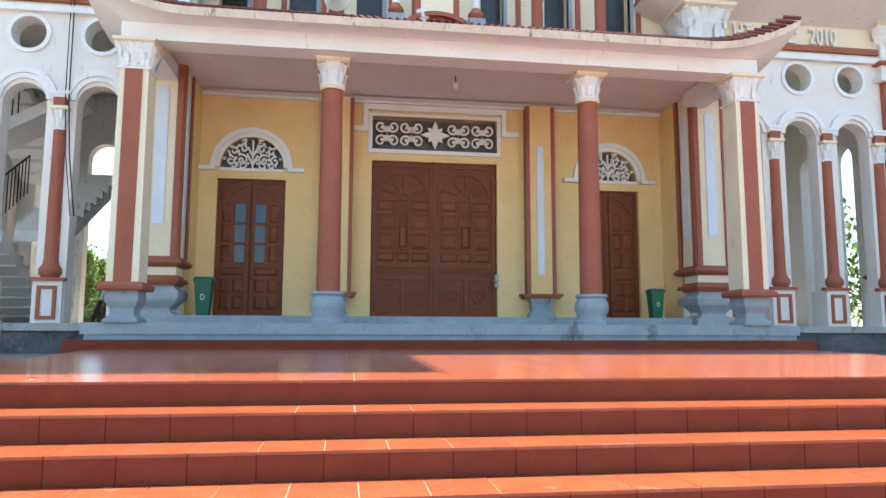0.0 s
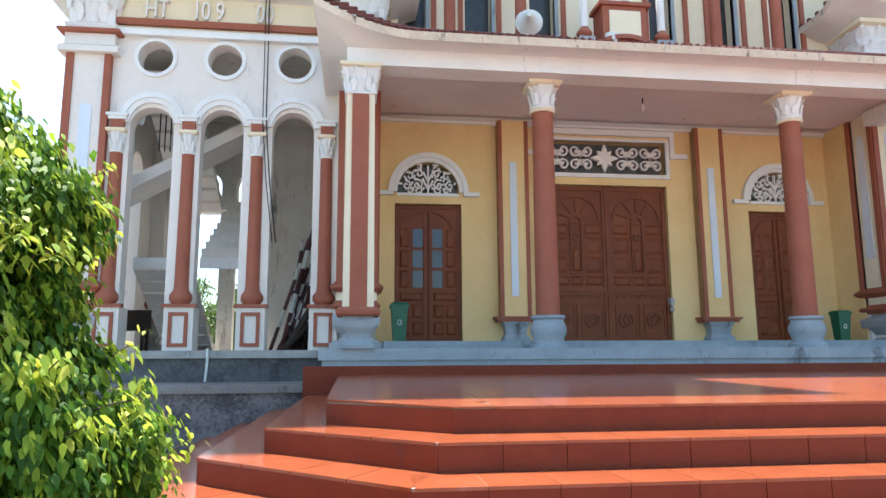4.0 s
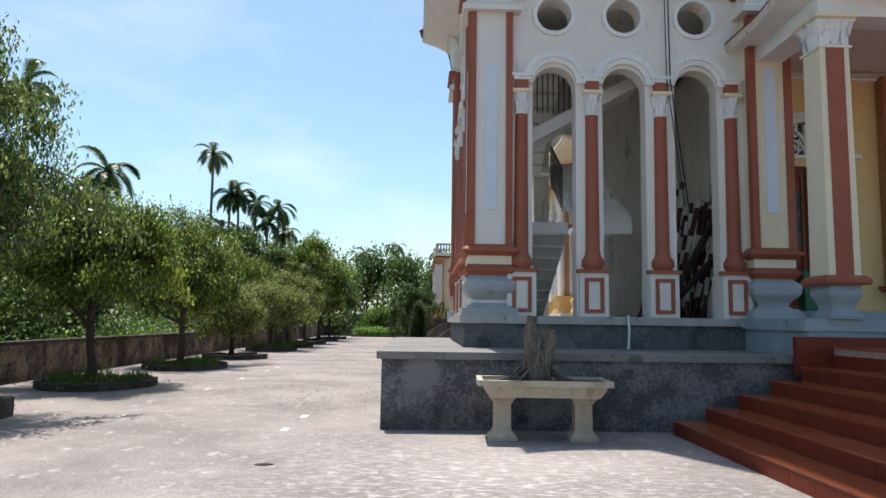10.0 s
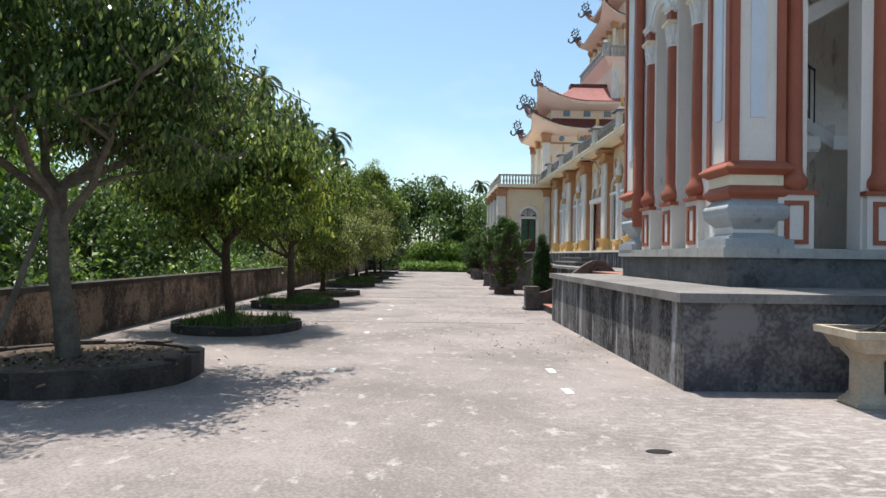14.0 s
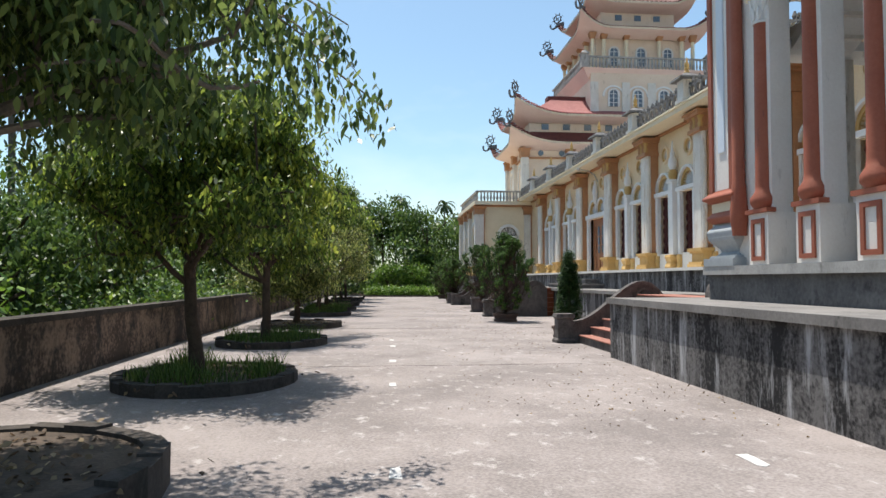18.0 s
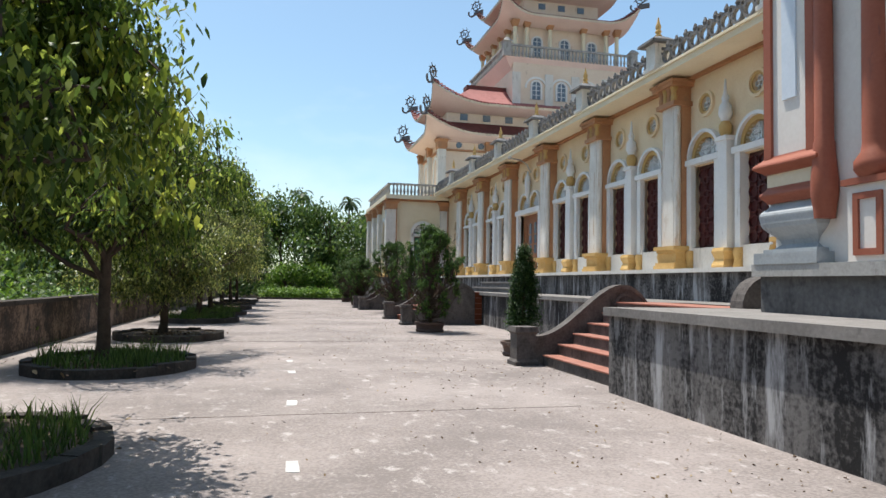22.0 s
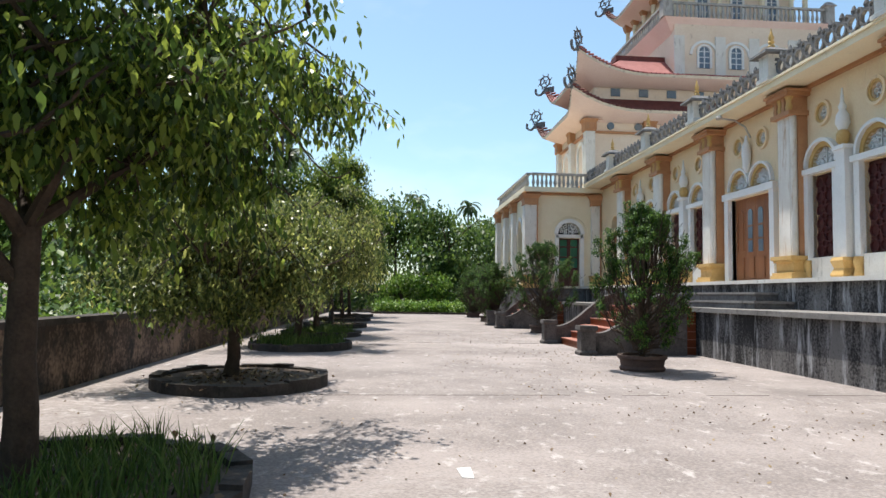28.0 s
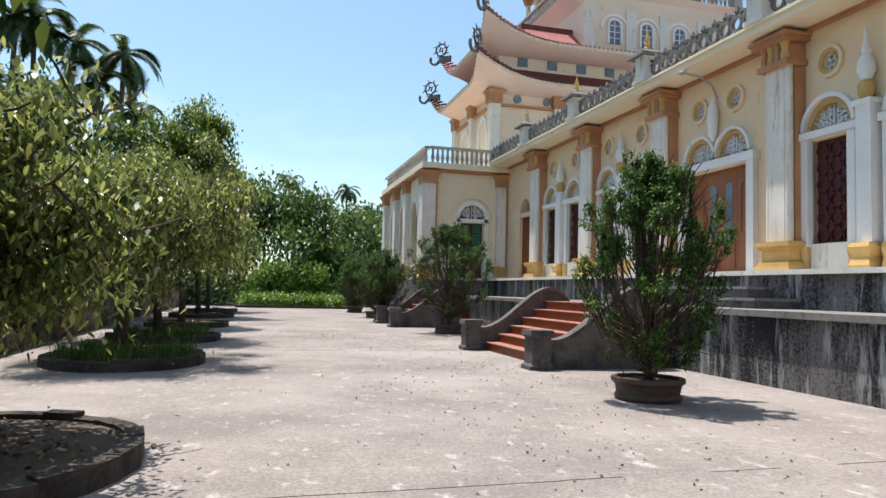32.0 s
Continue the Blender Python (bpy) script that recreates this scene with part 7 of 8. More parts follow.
def yard_tree(seed, x, y, trunk_h, crown_r, crown_h, bark, lm, leaf, n, label, spray_m=None, droop=0.6, trunk_r=0.088, cz=None, group="yard trees", aspect=0.24, clumps=190, spread=0.165, low=0.0, gap=0.04, sprays=(), off=(0.0, 0.0)):
    rng = np.random.default_rng(seed)
    t = thing("tree", label, "tree", group, pose(x, y, 0.08))
    b = bmesh.new()
    ends = []
    lean = rng.normal(0, 0.06, 2)
    tp = [(0, 0, -0.1), (lean[0], lean[1], trunk_h * 0.5), (lean[0] * 1.5, lean[1] * 1.2, trunk_h)]
    tube(b, [(0, 0, -0.12), (0.0, 0, 0.04), (0.01, 0.01, 0.16), (lean[0] * 0.5 + 0.02, lean[1] * 0.5, trunk_h * 0.3), *tp[1:]], trunk_r * 1.35, 12, 0.62)
    part("trunk", b, bark, t, "", True)
    for k in range(6):
        b = bmesh.new()
        a = 2 * math.pi * k / 6 + rng.uniform(-0.4, 0.4)
        el = rng.uniform(0.35, 1.3)
        branch(b, rng, tp[-1] if k < 3 else (tp[1][0] * 1.2, tp[1][1], trunk_h * rng.uniform(0.75, 1)), (math.cos(a), math.sin(a), el), crown_r * 0.55, trunk_r * 0.5, 2, ends, 4, 0.26, 0.06)
        part("limb", b, bark, t, "", True)
    cz = trunk_h + crown_h * 0.42 if cz is None else cz
    cl = []
    lobes = [(rng.uniform(0, 2 * math.pi), rng.uniform(-0.4, 0.9), rng.uniform(0.8, 1.2)) for _ in range(9)]
    shift = Vector(rng.uniform(-9, 9, 3))
    tries = 0
    while len(cl) < clumps and tries < 9000:
        tries += 1
        a, u = rng.uniform(0, 2 * math.pi), rng.uniform(-0.7 - low, 1)
        rr = 0.3 + 0.7 * rng.uniform(0, 1) ** 0.6
        k = 0.72
        for la, lu, lw in lobes:
            da = abs((a - la + math.pi) % (2 * math.pi) - math.pi)
            k = max(k, lw * math.exp(-(da * da) / 0.35 - (u - lu) ** 2 / 0.18))
        h = math.sqrt(max(0, 1 - u * u * (1.0 if u > 0 else 0.8)))
        p = Vector((off[0] + crown_r * rr * k * h * math.cos(a), off[1] + crown_r * rr * k * h * math.sin(a), cz + crown_h * 0.55 * rr * k * u))
        if p.z > trunk_h * (0.6 - 0.3 * low) and noise.noise(p * 1.7 + shift) > gap:
            cl.append(tuple(p))
    # thin twigs carry each clump back to the nearest limb
    E = np.array([e for e in ends if e[2] > trunk_h * 0.6])
    b = bmesh.new()
    for c in cl:
        d = np.linalg.norm(E - np.array(c), axis=1)
        i = int(np.argmin(d))
        if 0.12 < d[i] < 1.5:
            p, q = Vector(E[i]), Vector(c)
            tube(b, [p, p.lerp(q, 0.5) + Vector((0, 0, 0.12 * d[i])), q], 0.011, 4, 0.4)
    hang = []
    for sx, sy, sz in sprays:
        p, q = Vector((0, 0, trunk_h + 0.6)), Vector((sx, sy, sz))
        pts = [p.lerp(q, u) + Vector((0, 0, 0.75 * math.sin(math.pi * min(1, u * 1.05)))) for u in (0, 0.2, 0.4, 0.6, 0.8, 1.0)]
        tube(b, pts, 0.026, 6, 0.2)
        for u in np.arange(0.35, 1.0, 0.05):
            i = min(4, int(u * 5))
            w = pts[i].lerp(pts[i + 1], u * 5 - i)
            e = w + Vector((rng.normal(0.12, 0.16), rng.normal(0, 0.2), -rng.uniform(0.1, 0.5)))
            tube(b, [w, w.lerp(e, 0.5) + Vector((0, 0, 0.06)), e], 0.006, 4, 0.5)
            hang += [tuple(w.lerp(e, v)) for v in (0.3, 0.7, 1.0)]
    tagged(part("twig_growth", b, bark, t), kind="stuff")
    cl += [tuple(e) for e in E[rng.permutation(len(E))[: int(clumps * 0.3)]]]
    leaf_object("crown", rng, cl, n, (spread, spread, spread * 0.85), leaf, lm, t, droop=droop, aspect=aspect, plain=y > 32)
    if hang:
        leaf_object("hanging_sprays", rng, hang, 11, (0.07, 0.07, 0.07), leaf * 1.1, spray_m or lm, t, "thin drooping leafy branches", droop=1.0, aspect=aspect)
    return t


def planter(x, y, rx=1.1, ry=1.0, grass=True, seed=0, h=0.15, square=False):
    rng = np.random.default_rng(900 + seed)
    t = thing("tree_planter", ("low dark kerbed tree bed with long grass" if grass else "low dark kerbed tree bed of bare soil"), "planter", "tree beds", pose(x, y, 0))
    n = 26
    ang = [2 * math.pi * (k + 0.5) / n for k in range(n)]
    outer = [((rx + rng.uniform(-0.02, 0.02)) * math.cos(a), (ry + rng.uniform(-0.03, 0.03)) * math.sin(a)) for a in ang]
    inner = [(0.88 * px, 0.88 * py) for px, py in outer]
    for k in range(n):
        j = (k + 1) % n
        b = bmesh.new()
        hh = h + rng.uniform(-0.03, 0.012)
        prism(b, [outer[k], outer[j], inner[j], inner[k]], 0, hh)
        part("kerb_stone", b, M_KERB, t)
    b = bmesh.new()
    prism(b, [(0.9 * px, 0.9 * py) for px, py in outer], 0.0, h - 0.05)
    part("soil", b, M_SOIL, t, "dry soil with fallen leaves")
    if grass:
        N = 1700
        rr = 0.86 * np.sqrt(rng.uniform(0.02, 1, N))
        aa = rng.uniform(0, 2 * np.pi, N)
        V, F = [], []
        for r_, a_ in zip(rr, aa):
            px, py = r_ * rx * math.cos(a_), r_ * ry * math.sin(a_)
            hgt = rng.uniform(0.08, 0.34) * (0.5 + 0.8 * noise.noise(Vector((px * 1.5 + seed, py * 1.5, 0))) + 0.3)
            if hgt < 0.11:
                continue
            dx, dy = rng.normal(0, 0.35, 2) * hgt
            wx, wy = rng.normal(0, 1, 2)
            s = 0.007 / math.hypot(wx, wy)
            i = len(V)
            V += [(px - wx * s, py - wy * s, h - 0.05), (px + wx * s, py + wy * s, h - 0.05), (px + dx * 0.4 + wx * s * 0.7, py + dy * 0.4 + wy * s * 0.7, h - 0.05 + hgt * 0.6), (px + dx * 0.4 - wx * s * 0.7, py + dy * 0.4 - wy * s * 0.7, h - 0.05 + hgt * 0.6), (px + dx, py + dy, h - 0.05 + hgt)]
            F += [(i, i + 1, i + 2, i + 3), (i + 3, i + 2, i + 4)]
        g = raw("grass", V, F, M_GRASS)
        g.matrix_basis = pose(x, y, 0)
        tagged(g, "long uneven grass growing in a tree bed", "grass", kind="stuff")
    tagged(leaf_object("leaf_litter", rng, [(0, 0, h - 0.03)], 420, (rx * 0.38, ry * 0.38, 0.01), 0.075, M_DRY, t, "fallen dry leaves", droop=0.0, fold=0.1), kind="stuff")
    return t


TREES = [
    (12.0, dict(trunk_h=2.0, crown_r=2.4, crown_h=5.0, bark=M_BARKP, lm=M_WILLOW, leaf=0.075, n=150, label="tall grey-green drooping tree with a fluted grey trunk", droop=0.95, trunk_r=0.115, clumps=300, low=0.2, gap=0.08, cz=3.95, sprays=((2.8, 1.5, 2.7), (2.5, 0.9, 3.2), (2.3, 0.5, 2.9), (2.4, 1.3, 3.1)))),
    (17.05, dict(trunk_h=1.5, crown_r=2.1, crown_h=3.0, bark=M_BARK, lm=M_MANGO, leaf=0.085, n=150, label="round leafy mango tree with a dark trunk", droop=0.8, cz=2.8, clumps=190, low=0.15, gap=0.12, spray_m=M_YMANGO, sprays=((1.5, 0.9, 2.05), (1.3, 1.25, 2.25), (1.6, 0.5, 2.4), (1.2, 1.5, 2.3), (1.7, -0.2, 2.6), (0.85, 2.0, 2.25)))),
    (22.5, dict(trunk_h=1.5, crown_r=1.95, crown_h=4.2, bark=M_BARK, lm=M_MANGO, leaf=0.075, n=115, label="spreading mango tree with yellowish leaf tips", droop=0.85, cz=3.0, clumps=255, low=0.25, gap=0.05, off=(-0.4, 0.6), trunk_r=0.088, sprays=((1.6, 3.2, 3.1), (1.2, 3.5, 3.2), (1.9, 3.1, 3.25), (0.7, 3.3, 3.0), (1.5, 3.8, 3.3), (0.3, 3.0, 2.7), (1.0, 2.8, 2.9), (0.9, 1.7, 1.75), (1.1, 1.9, 2.0), (0.6, 1.8, 1.9), (0.4, 2.2, 1.8), (0.0, 1.6, 1.75), (0.7, 2.4, 2.2), (1.2, 1.6, 2.3), (1.0, 2.0, 2.1), (0.6, 2.1, 1.9), (1.5, 2.4, 2.9), (1.75, 2.7, 3.0), (1.4, 2.8, 3.2), (0.2, 2.0, 1.8), (-0.5, 2.0, 1.8), (0.9, 1.3, 2.0)))),
    (27.9, dict(trunk_h=0.9, crown_r=1.75, crown_h=2.0, bark=M_BARK, lm=M_LONGAN, leaf=0.075, n=125, label="low spreading longan tree with thinning leaves", droop=0.7, cz=1.45, clumps=150, low=0.2, gap=0.1, off=(-0.35, 0.15))),
    (34.2, dict(trunk_h=1.0, crown_r=2.3, crown_h=2.6, bark=M_BARK, lm=M_LONGAN, leaf=0.085, n=115, label="low spreading fruit tree with dark leaves", droop=0.7, cz=1.95, clumps=190, low=0.2, gap=0.08)),
    (38.8, dict(trunk_h=1.4, crown_r=2.35, crown_h=3.6, bark=M_BARK, lm=M_LONGAN, leaf=0.1, n=110, label="low spreading fruit tree", droop=0.7, cz=2.5, clumps=200, gap=0.08)),
    (44.0, dict(trunk_h=2.2, crown_r=2.0, crown_h=5.0, bark=M_BARK, lm=M_MANGO, leaf=0.12, n=90, label="tall dark leafy fruit tree", droop=0.7, cz=4.4, clumps=230, gap=0.1)),
    (50.0, dict(trunk_h=1.8, crown_r=2.3, crown_h=5.0, bark=M_BARK, lm=M_MANGO, leaf=0.2, n=42, label="dark leafy fruit tree at the yard end", droop=0.7, cz=4.2, clumps=240)),
    (55.5, dict(trunk_h=1.8, crown_r=2.8, crown_h=4.0, bark=M_BARK, lm=M_WOODS, leaf=0.22, n=40, label="tall leafy tree at the yard end", droop=0.7, cz=3.2)),
]
for k, (y, kw) in enumerate(TREES):
    tree = yard_tree(40 + k, -16.5 if k else -16.85, y, **kw)
    if k == 2:
        b = bmesh.new()
        tube(b, [(1.0, 1.6, 2.75), (1.25, 1.8, 2.5), (1.4, 1.86, 2.3), (1.55, 1.9, 2.17), (1.63, 1.92, 2.17), (1.73, 1.95, 2.23)], 0.011, 5, 0.3)
        tube(b, [(1.56, 1.9, 2.17), (1.66, 1.93, 2.16)], 0.003, 4, 0.5)
        part("bare_twig", b, M_BARK, tree)
    planter(-16.35 if k else -16.7, y, 1.15 if k else 1.3, 1.3, k in (1, 2, 4, 5), k, 0.15 if k else 0.26)

stk = thing("prop_stick", "weathered prop stick leaning on a yard tree", "stick", m=pose(-17.35, 11.35, 0.1))
b = bmesh.new()
tube(b, [(0, 0, 0), (0.18, 0.35, 1.1), (0.3, 0.62, 1.9)], 0.035, 7, 0.8)
part("stick", b, M_BARKP, stk)

# ---- big pruned bush by the front steps ----
rng = np.random.default_rng(77)
bu = thing("ficus_bush", "dense bright green clipped ficus bush in two tiers", "bush", m=pose(-5.66, 4.02, 0) @ Matrix.Diagonal((0.86, 0.86, 0.87, 1)))
b = bmesh.new()
ends = []
tube(b, [(0, 0, -0.05), (0.03, 0, 0.6), (0, 0.03, 1.4), (0, 0, 2.3)], 0.09, 8, 0.5)
for k in range(10):
    a = k * 2.4
    tube(b, [(0, 0, 0.3 + 0.2 * k), (0.5 * math.cos(a), 0.5 * math.sin(a), 0.5 + 0.2 * k), (0.62 * math.cos(a), 0.62 * math.sin(a), 0.6 + 0.2 * k)], 0.025, 5, 0.4)
part("trunk", b, M_BARK, bu)
PROF = ((0.05, 1.15), (0.3, 1.27), (0.84, 1.34), (1.31, 1.26), (1.62, 1.06), (1.72, 0.8), (1.84, 0.78), (1.96, 0.9), (2.3, 0.9), (2.6, 0.78), (2.85, 0.42), (3.05, 0.2), (3.28, 0.0))


def bush_radius(z):
    for (za, ra), (zb, rb) in zip(PROF, PROF[1:]):
        if za <= z <= zb:
            return ra + (rb - ra) * (z - za) / (zb - za)
    return 0.0


cl = []
while len(cl) < 1150:
    a = rng.uniform(0, 2 * math.pi)
    z = rng.uniform(0.1, 3.26)
    r = bush_radius(z) * (0.96 + 0.06 * math.sin(3 * a + 1))
    if rng.uniform() > (r + 0.3) / 1.6:
        continue
    nz = noise.noise(Vector((2.6 * math.cos(a), 2.6 * math.sin(a), z * 3.4)))
    rr = r * (0.93 + 0.16 * nz + rng.uniform(-0.08, 0.05))
    if nz < -0.22 and rng.uniform() < 0.75:
        rr *= 0.8
    cl.append((rr * math.cos(a), rr * math.sin(a), z))
leaf_object("foliage", rng, cl, 110, (0.05, 0.05, 0.052), 0.045, M_FICUS, bu, droop=0.7, aspect=0.34, fold=0.3, outward=True, curl=2.1)
tw = bmesh.new()
tips = []
for k in range(150):
    a = rng.uniform(0, 2 * math.pi)
    z = rng.uniform(0.3, 3.0)
    r = bush_radius(z)
    p = Vector((r * math.cos(a), r * math.sin(a), z))
    q = p + Vector((math.cos(a), math.sin(a), rng.uniform(0.1, 0.8))) * rng.uniform(0.05, 0.16)
    tube(tw, [Vector((0.94 * p.x, 0.94 * p.y, p.z - 0.03)), p, q], 0.0035, 4)
    tips += [tuple(p.lerp(q, u)) for u in (0.3, 0.6, 0.9, 1.0)]
tagged(part("shoot_growth", tw, M_BARK, bu, "loose young shoots"), kind="stuff")
leaf_object("young_leaves", rng, tips, 6, (0.035, 0.035, 0.035), 0.052, M_YOUNG, bu, "yellow-green young leaves", droop=0.6, aspect=0.3, outward=True, curl=1.6)


# ---- potted conifers along the terrace ----
def potted_conifer(x, y, h, r, seed, columnar=False, dens=44):
    rg = np.random.default_rng(300 + seed)
    pt_ = thing("round_planter", "low round dark weathered planter", "planter", "conifer planters", pose(x, y, 0))
    b = bmesh.new()
    lathe(b, [(0.37, 0), (0.39, 0.04), (0.36, 0.08), (0.38, 0.18), (0.42, 0.21), (0.42, 0.26), (0.36, 0.26), (0.35, 0.2)], 22)
    part("bowl", b, M_POT, pt_, "", True)
    b = bmesh.new()
    lathe(b, [(0.35, 0.12), (0.35, 0.22)], 16)
    part("soil", b, M_SOIL, pt_)
    c = thing("potted_conifer", "dense dark columnar cypress in a planter" if columnar else "open vase-shaped conifer with dark green tips in a planter", "conifer", "potted conifers", pose(x, y, 0.2))
    b = bmesh.new()
    cl_ = []
    if columnar:
        tube(b, [(0, 0, -0.05), (0, 0, h * 0.8)], 0.05, 7, 0.4)
        for _ in range(420):
            u = rg.uniform(0.04, 1)
            a = rg.uniform(0, 2 * math.pi)
            rr = r * (1 - u) ** 0.55 * min(1, u * 5) * (0.6 + 0.45 * rg.uniform(0, 1) ** 0.5)
            cl_.append((rr * math.cos(a), rr * math.sin(a), h * u))
        part("stem", b, M_BARK, c)
        leaf_object("foliage", rg, cl_, 48, (0.05, 0.05, 0.06), 0.04, M_CYPRESSD, c, droop=-0.2, aspect=0.28, fold=0.2, plain=True)
        return
    tube(b, [(0, 0, -0.06), (0.02, 0, h * 0.15), (-0.02, 0.03, h * 0.42), (0.02, 0, h * 0.72)], 0.062, 8, 0.35)
    part("stem", b, M_BARK, c)
    shape = ((0.0, 0.2), (0.12, 0.5), (0.3, 0.86), (0.5, 1.0), (0.7, 0.96), (0.86, 0.7), (1.0, 0.22))
    limbs = [bmesh.new() for _ in range(12)]
    shift = Vector(rg.uniform(-9, 9, 3))
    made = 0
    for _ in range(2000):
        if made >= 185:
            break
        u, a = rg.uniform(0.1, 1.0), rg.uniform(0, 2 * math.pi)
        for (ua, ra), (ub, rb) in zip(shape, shape[1:]):
            if ua <= u <= ub:
                rim = r * (ra + (rb - ra) * (u - ua) / (ub - ua))
        bare = u < 0.5 and rg.uniform() < 0.7
        rr = rim * (rg.uniform(0.3, 0.9) if bare else rg.uniform(0.55, 1.05) if u < 0.75 else rg.uniform(0.1, 1.0))
        q = Vector((rr * math.cos(a), rr * math.sin(a), h * u))
        if noise.noise(q * 2.1 + shift) < -0.12:
            continue
        made += 1
        root = Vector((0, 0, h * u * rg.uniform(0.2, 0.55)))
        mid = root.lerp(q, 0.55) + Vector((0.25 * q.x, 0.25 * q.y, -0.08))
        tb = limbs[int(a / (2 * math.pi) * 12) % 12]
        tube(tb, [root, mid, q], 0.013, 4, 0.4)
        for _k in range(3):
            e = q + Vector(rg.normal(0, 0.1, 3)) + Vector((0.1 * math.cos(a), 0.1 * math.sin(a), 0.08))
            tube(tb, [mid.lerp(q, rg.uniform(0.2, 0.9)), e], 0.005, 3)
        if bare:
            continue
        out = Vector((math.cos(a) * 0.35, math.sin(a) * 0.35, 1.0)).normalized()
        for _k in range(8):
            v = rg.uniform(-0.5, 1.0)
            w = 0.065 * (1.1 - 0.6 * max(0.0, v))
            cl_.append(tuple(q + out * 0.15 * v + Vector(rg.normal(0, w, 3))))
    for tb in limbs:
        part("limb", tb, M_BARK, c)
    leaf_object("foliage", rg, cl_, dens, (0.026, 0.026, 0.03), 0.04, M_CYPRESS, c, droop=-0.5, aspect=0.3, fold=0.2, plain=True)


potted_conifer(-10.05, 29.98, 2.5, 0.9, 1, dens=40)
potted_conifer(-9.2, 41.6, 2.75, 1.2, 2, dens=30)
potted_conifer(-9.65, 23.75, 1.75, 0.3, 3, True)
potted_conifer(-9.6, 51.5, 2.4, 0.9, 4, dens=22)
potted_conifer(-9.6, 57.5, 2.6, 1.0, 5, dens=20)
potted_conifer(-9.9, 47.8, 2.3, 0.8, 6, dens=24)

# ---- woods behind the wall and at the far end ----
def wood_tree(x, y, h, r, seed, m, label, leaf, n=14, dens=0.8):
    rg = np.random.default_rng(500 + seed)
    t = thing("tree", label, "tree", "woods behind the wall", pose(x, y, 0))
    b = bmesh.new()
    tube(b, [(0, 0, -0.1), (0.1, 0, h * 0.3), (0.0, 0.1, h * 0.75)], 0.16, 7, 0.4)
    for k in range(5):
        a = k * 1.3 + rg.uniform(0, 1)
        tube(b, [(0.08, 0, h * (0.28 + 0.08 * k)), (r * 0.4 * math.cos(a), r * 0.4 * math.sin(a), h * (0.42 + 0.08 * k)), (r * 0.75 * math.cos(a), r * 0.75 * math.sin(a), h * (0.52 + 0.08 * k))], 0.06, 5, 0.4)
    part("trunk", b, M_BARK, t)
    cl_ = []
    lobes = [(rg.normal(0, 0.45 * r), rg.normal(0, 0.45 * r), h * rg.uniform(0.35, 0.95), r * rg.uniform(0.3, 0.55)) for _ in range(9)]
    for lx, ly, lz, lr in lobes:
        for _ in range(int(26 * dens)):
            v = rg.normal(0, 1, 3)
            v /= np.linalg.norm(v)
            q = lr * (0.55 + 0.5 * rg.uniform())
            cl_.append((lx + v[0] * q, ly + v[1] * q, max(0.3, lz + v[2] * q * 0.8)))
    leaf_object("crown", rg, cl_, n, (leaf * 1.3, leaf * 1.3, leaf * 1.1), leaf, m, t, droop=0.6, aspect=0.3, plain=True)


rng = np.random.default_rng(8)
wood_tree(-19.6, 45.5, 7.4, 1.9, 91, M_WOODS, "tall dark tree behind the garden wall", 0.17, 34, 1.2)
wood_tree(-19.4, 50.5, 6.0, 2.0, 92, M_WOODS, "tall dark tree behind the garden wall", 0.2, 26, 1.0)
k = 0
for y in np.arange(2, 66, 4.6):
    for x in (-21.5, -26.5):
        wood_tree(x + rng.normal(0, 0.8), y + rng.normal(0, 1), rng.uniform(2.8, 4.6) if x > -24 else rng.uniform(3.5, 5.6), rng.uniform(1.8, 2.6), k, M_WOODS if k % 3 else M_LIME, "bright leafy shrub behind the garden wall" if k % 3 == 0 else "leafy tree behind the garden wall", 0.13 if y < 30 else 0.24, 34 if y < 30 else 16)
        k += 1
for x, y, h, r in ((-19, 68, 7.6, 4), (-14, 72, 8.6, 4), (-10, 70, 8.0, 3.5), (-6, 74, 7.4, 3.5), (-24, 66, 8, 4), (-17, 80, 9.5, 4.5), (-9, 82, 9, 4.5), (-3, 80, 7, 4), (-30, 60, 8, 4.5), (-34, 48, 8, 4.5), (-33, 34, 7, 4), (-34, 20, 7, 4), (-33, 8, 7, 4)):
    wood_tree(x, y, h, r, k, M_WOODS, "tall leafy tree beyond the yard", 0.34, 16, 1.2)
    k += 1
for x, y in ((16, 20), (17, 27), (15, 14), (19, 34), (14.5, 8)):
    wood_tree(x, y, 5.5, 3, k, M_WOODS, "leafy tree beyond the far tower", 0.22, 16, 1.0)
    k += 1
# rough ground and undergrowth behind the garden wall and past the yard
b = bmesh.new()
box(b, -300, -18.7, -60, 300, -0.3, 0.03)
box(b, -18.7, 60, 66, 300, -0.3, 0.03)
box(b, 13.2, 300, -20, 66, -0.3, 0.03)
setting("ground_planted", b, M_SOIL, "dark planted soil behind the wall", "ground")
rng = np.random.default_rng(88)
for j, (m_, lf, cnt) in enumerate(((M_WOODS, 0.13, 900), (M_LIME, 0.16, 420), (M_WOODS, 0.26, 700))):
    cs_ = [(rng.uniform(-20.6, -19.0) - 3 * (j == 2), rng.uniform(-2, 64), abs(rng.normal(0, 0.55 + 0.5 * (j == 2))) + 0.1) for _ in range(cnt)]
    u_ = leaf_object("undergrowth", rng, cs_, 30, (0.22, 0.22, 0.2), lf, m_, droop=0.3, aspect=0.3, plain=True)
    tagged(u_, "tangled green undergrowth behind the garden wall", "undergrowth", kind="stuff")
cs_ = [(rng.uniform(-30, 4), rng.uniform(67, 76), abs(rng.normal(0, 1.3)) + 0.1) for _ in range(900)]
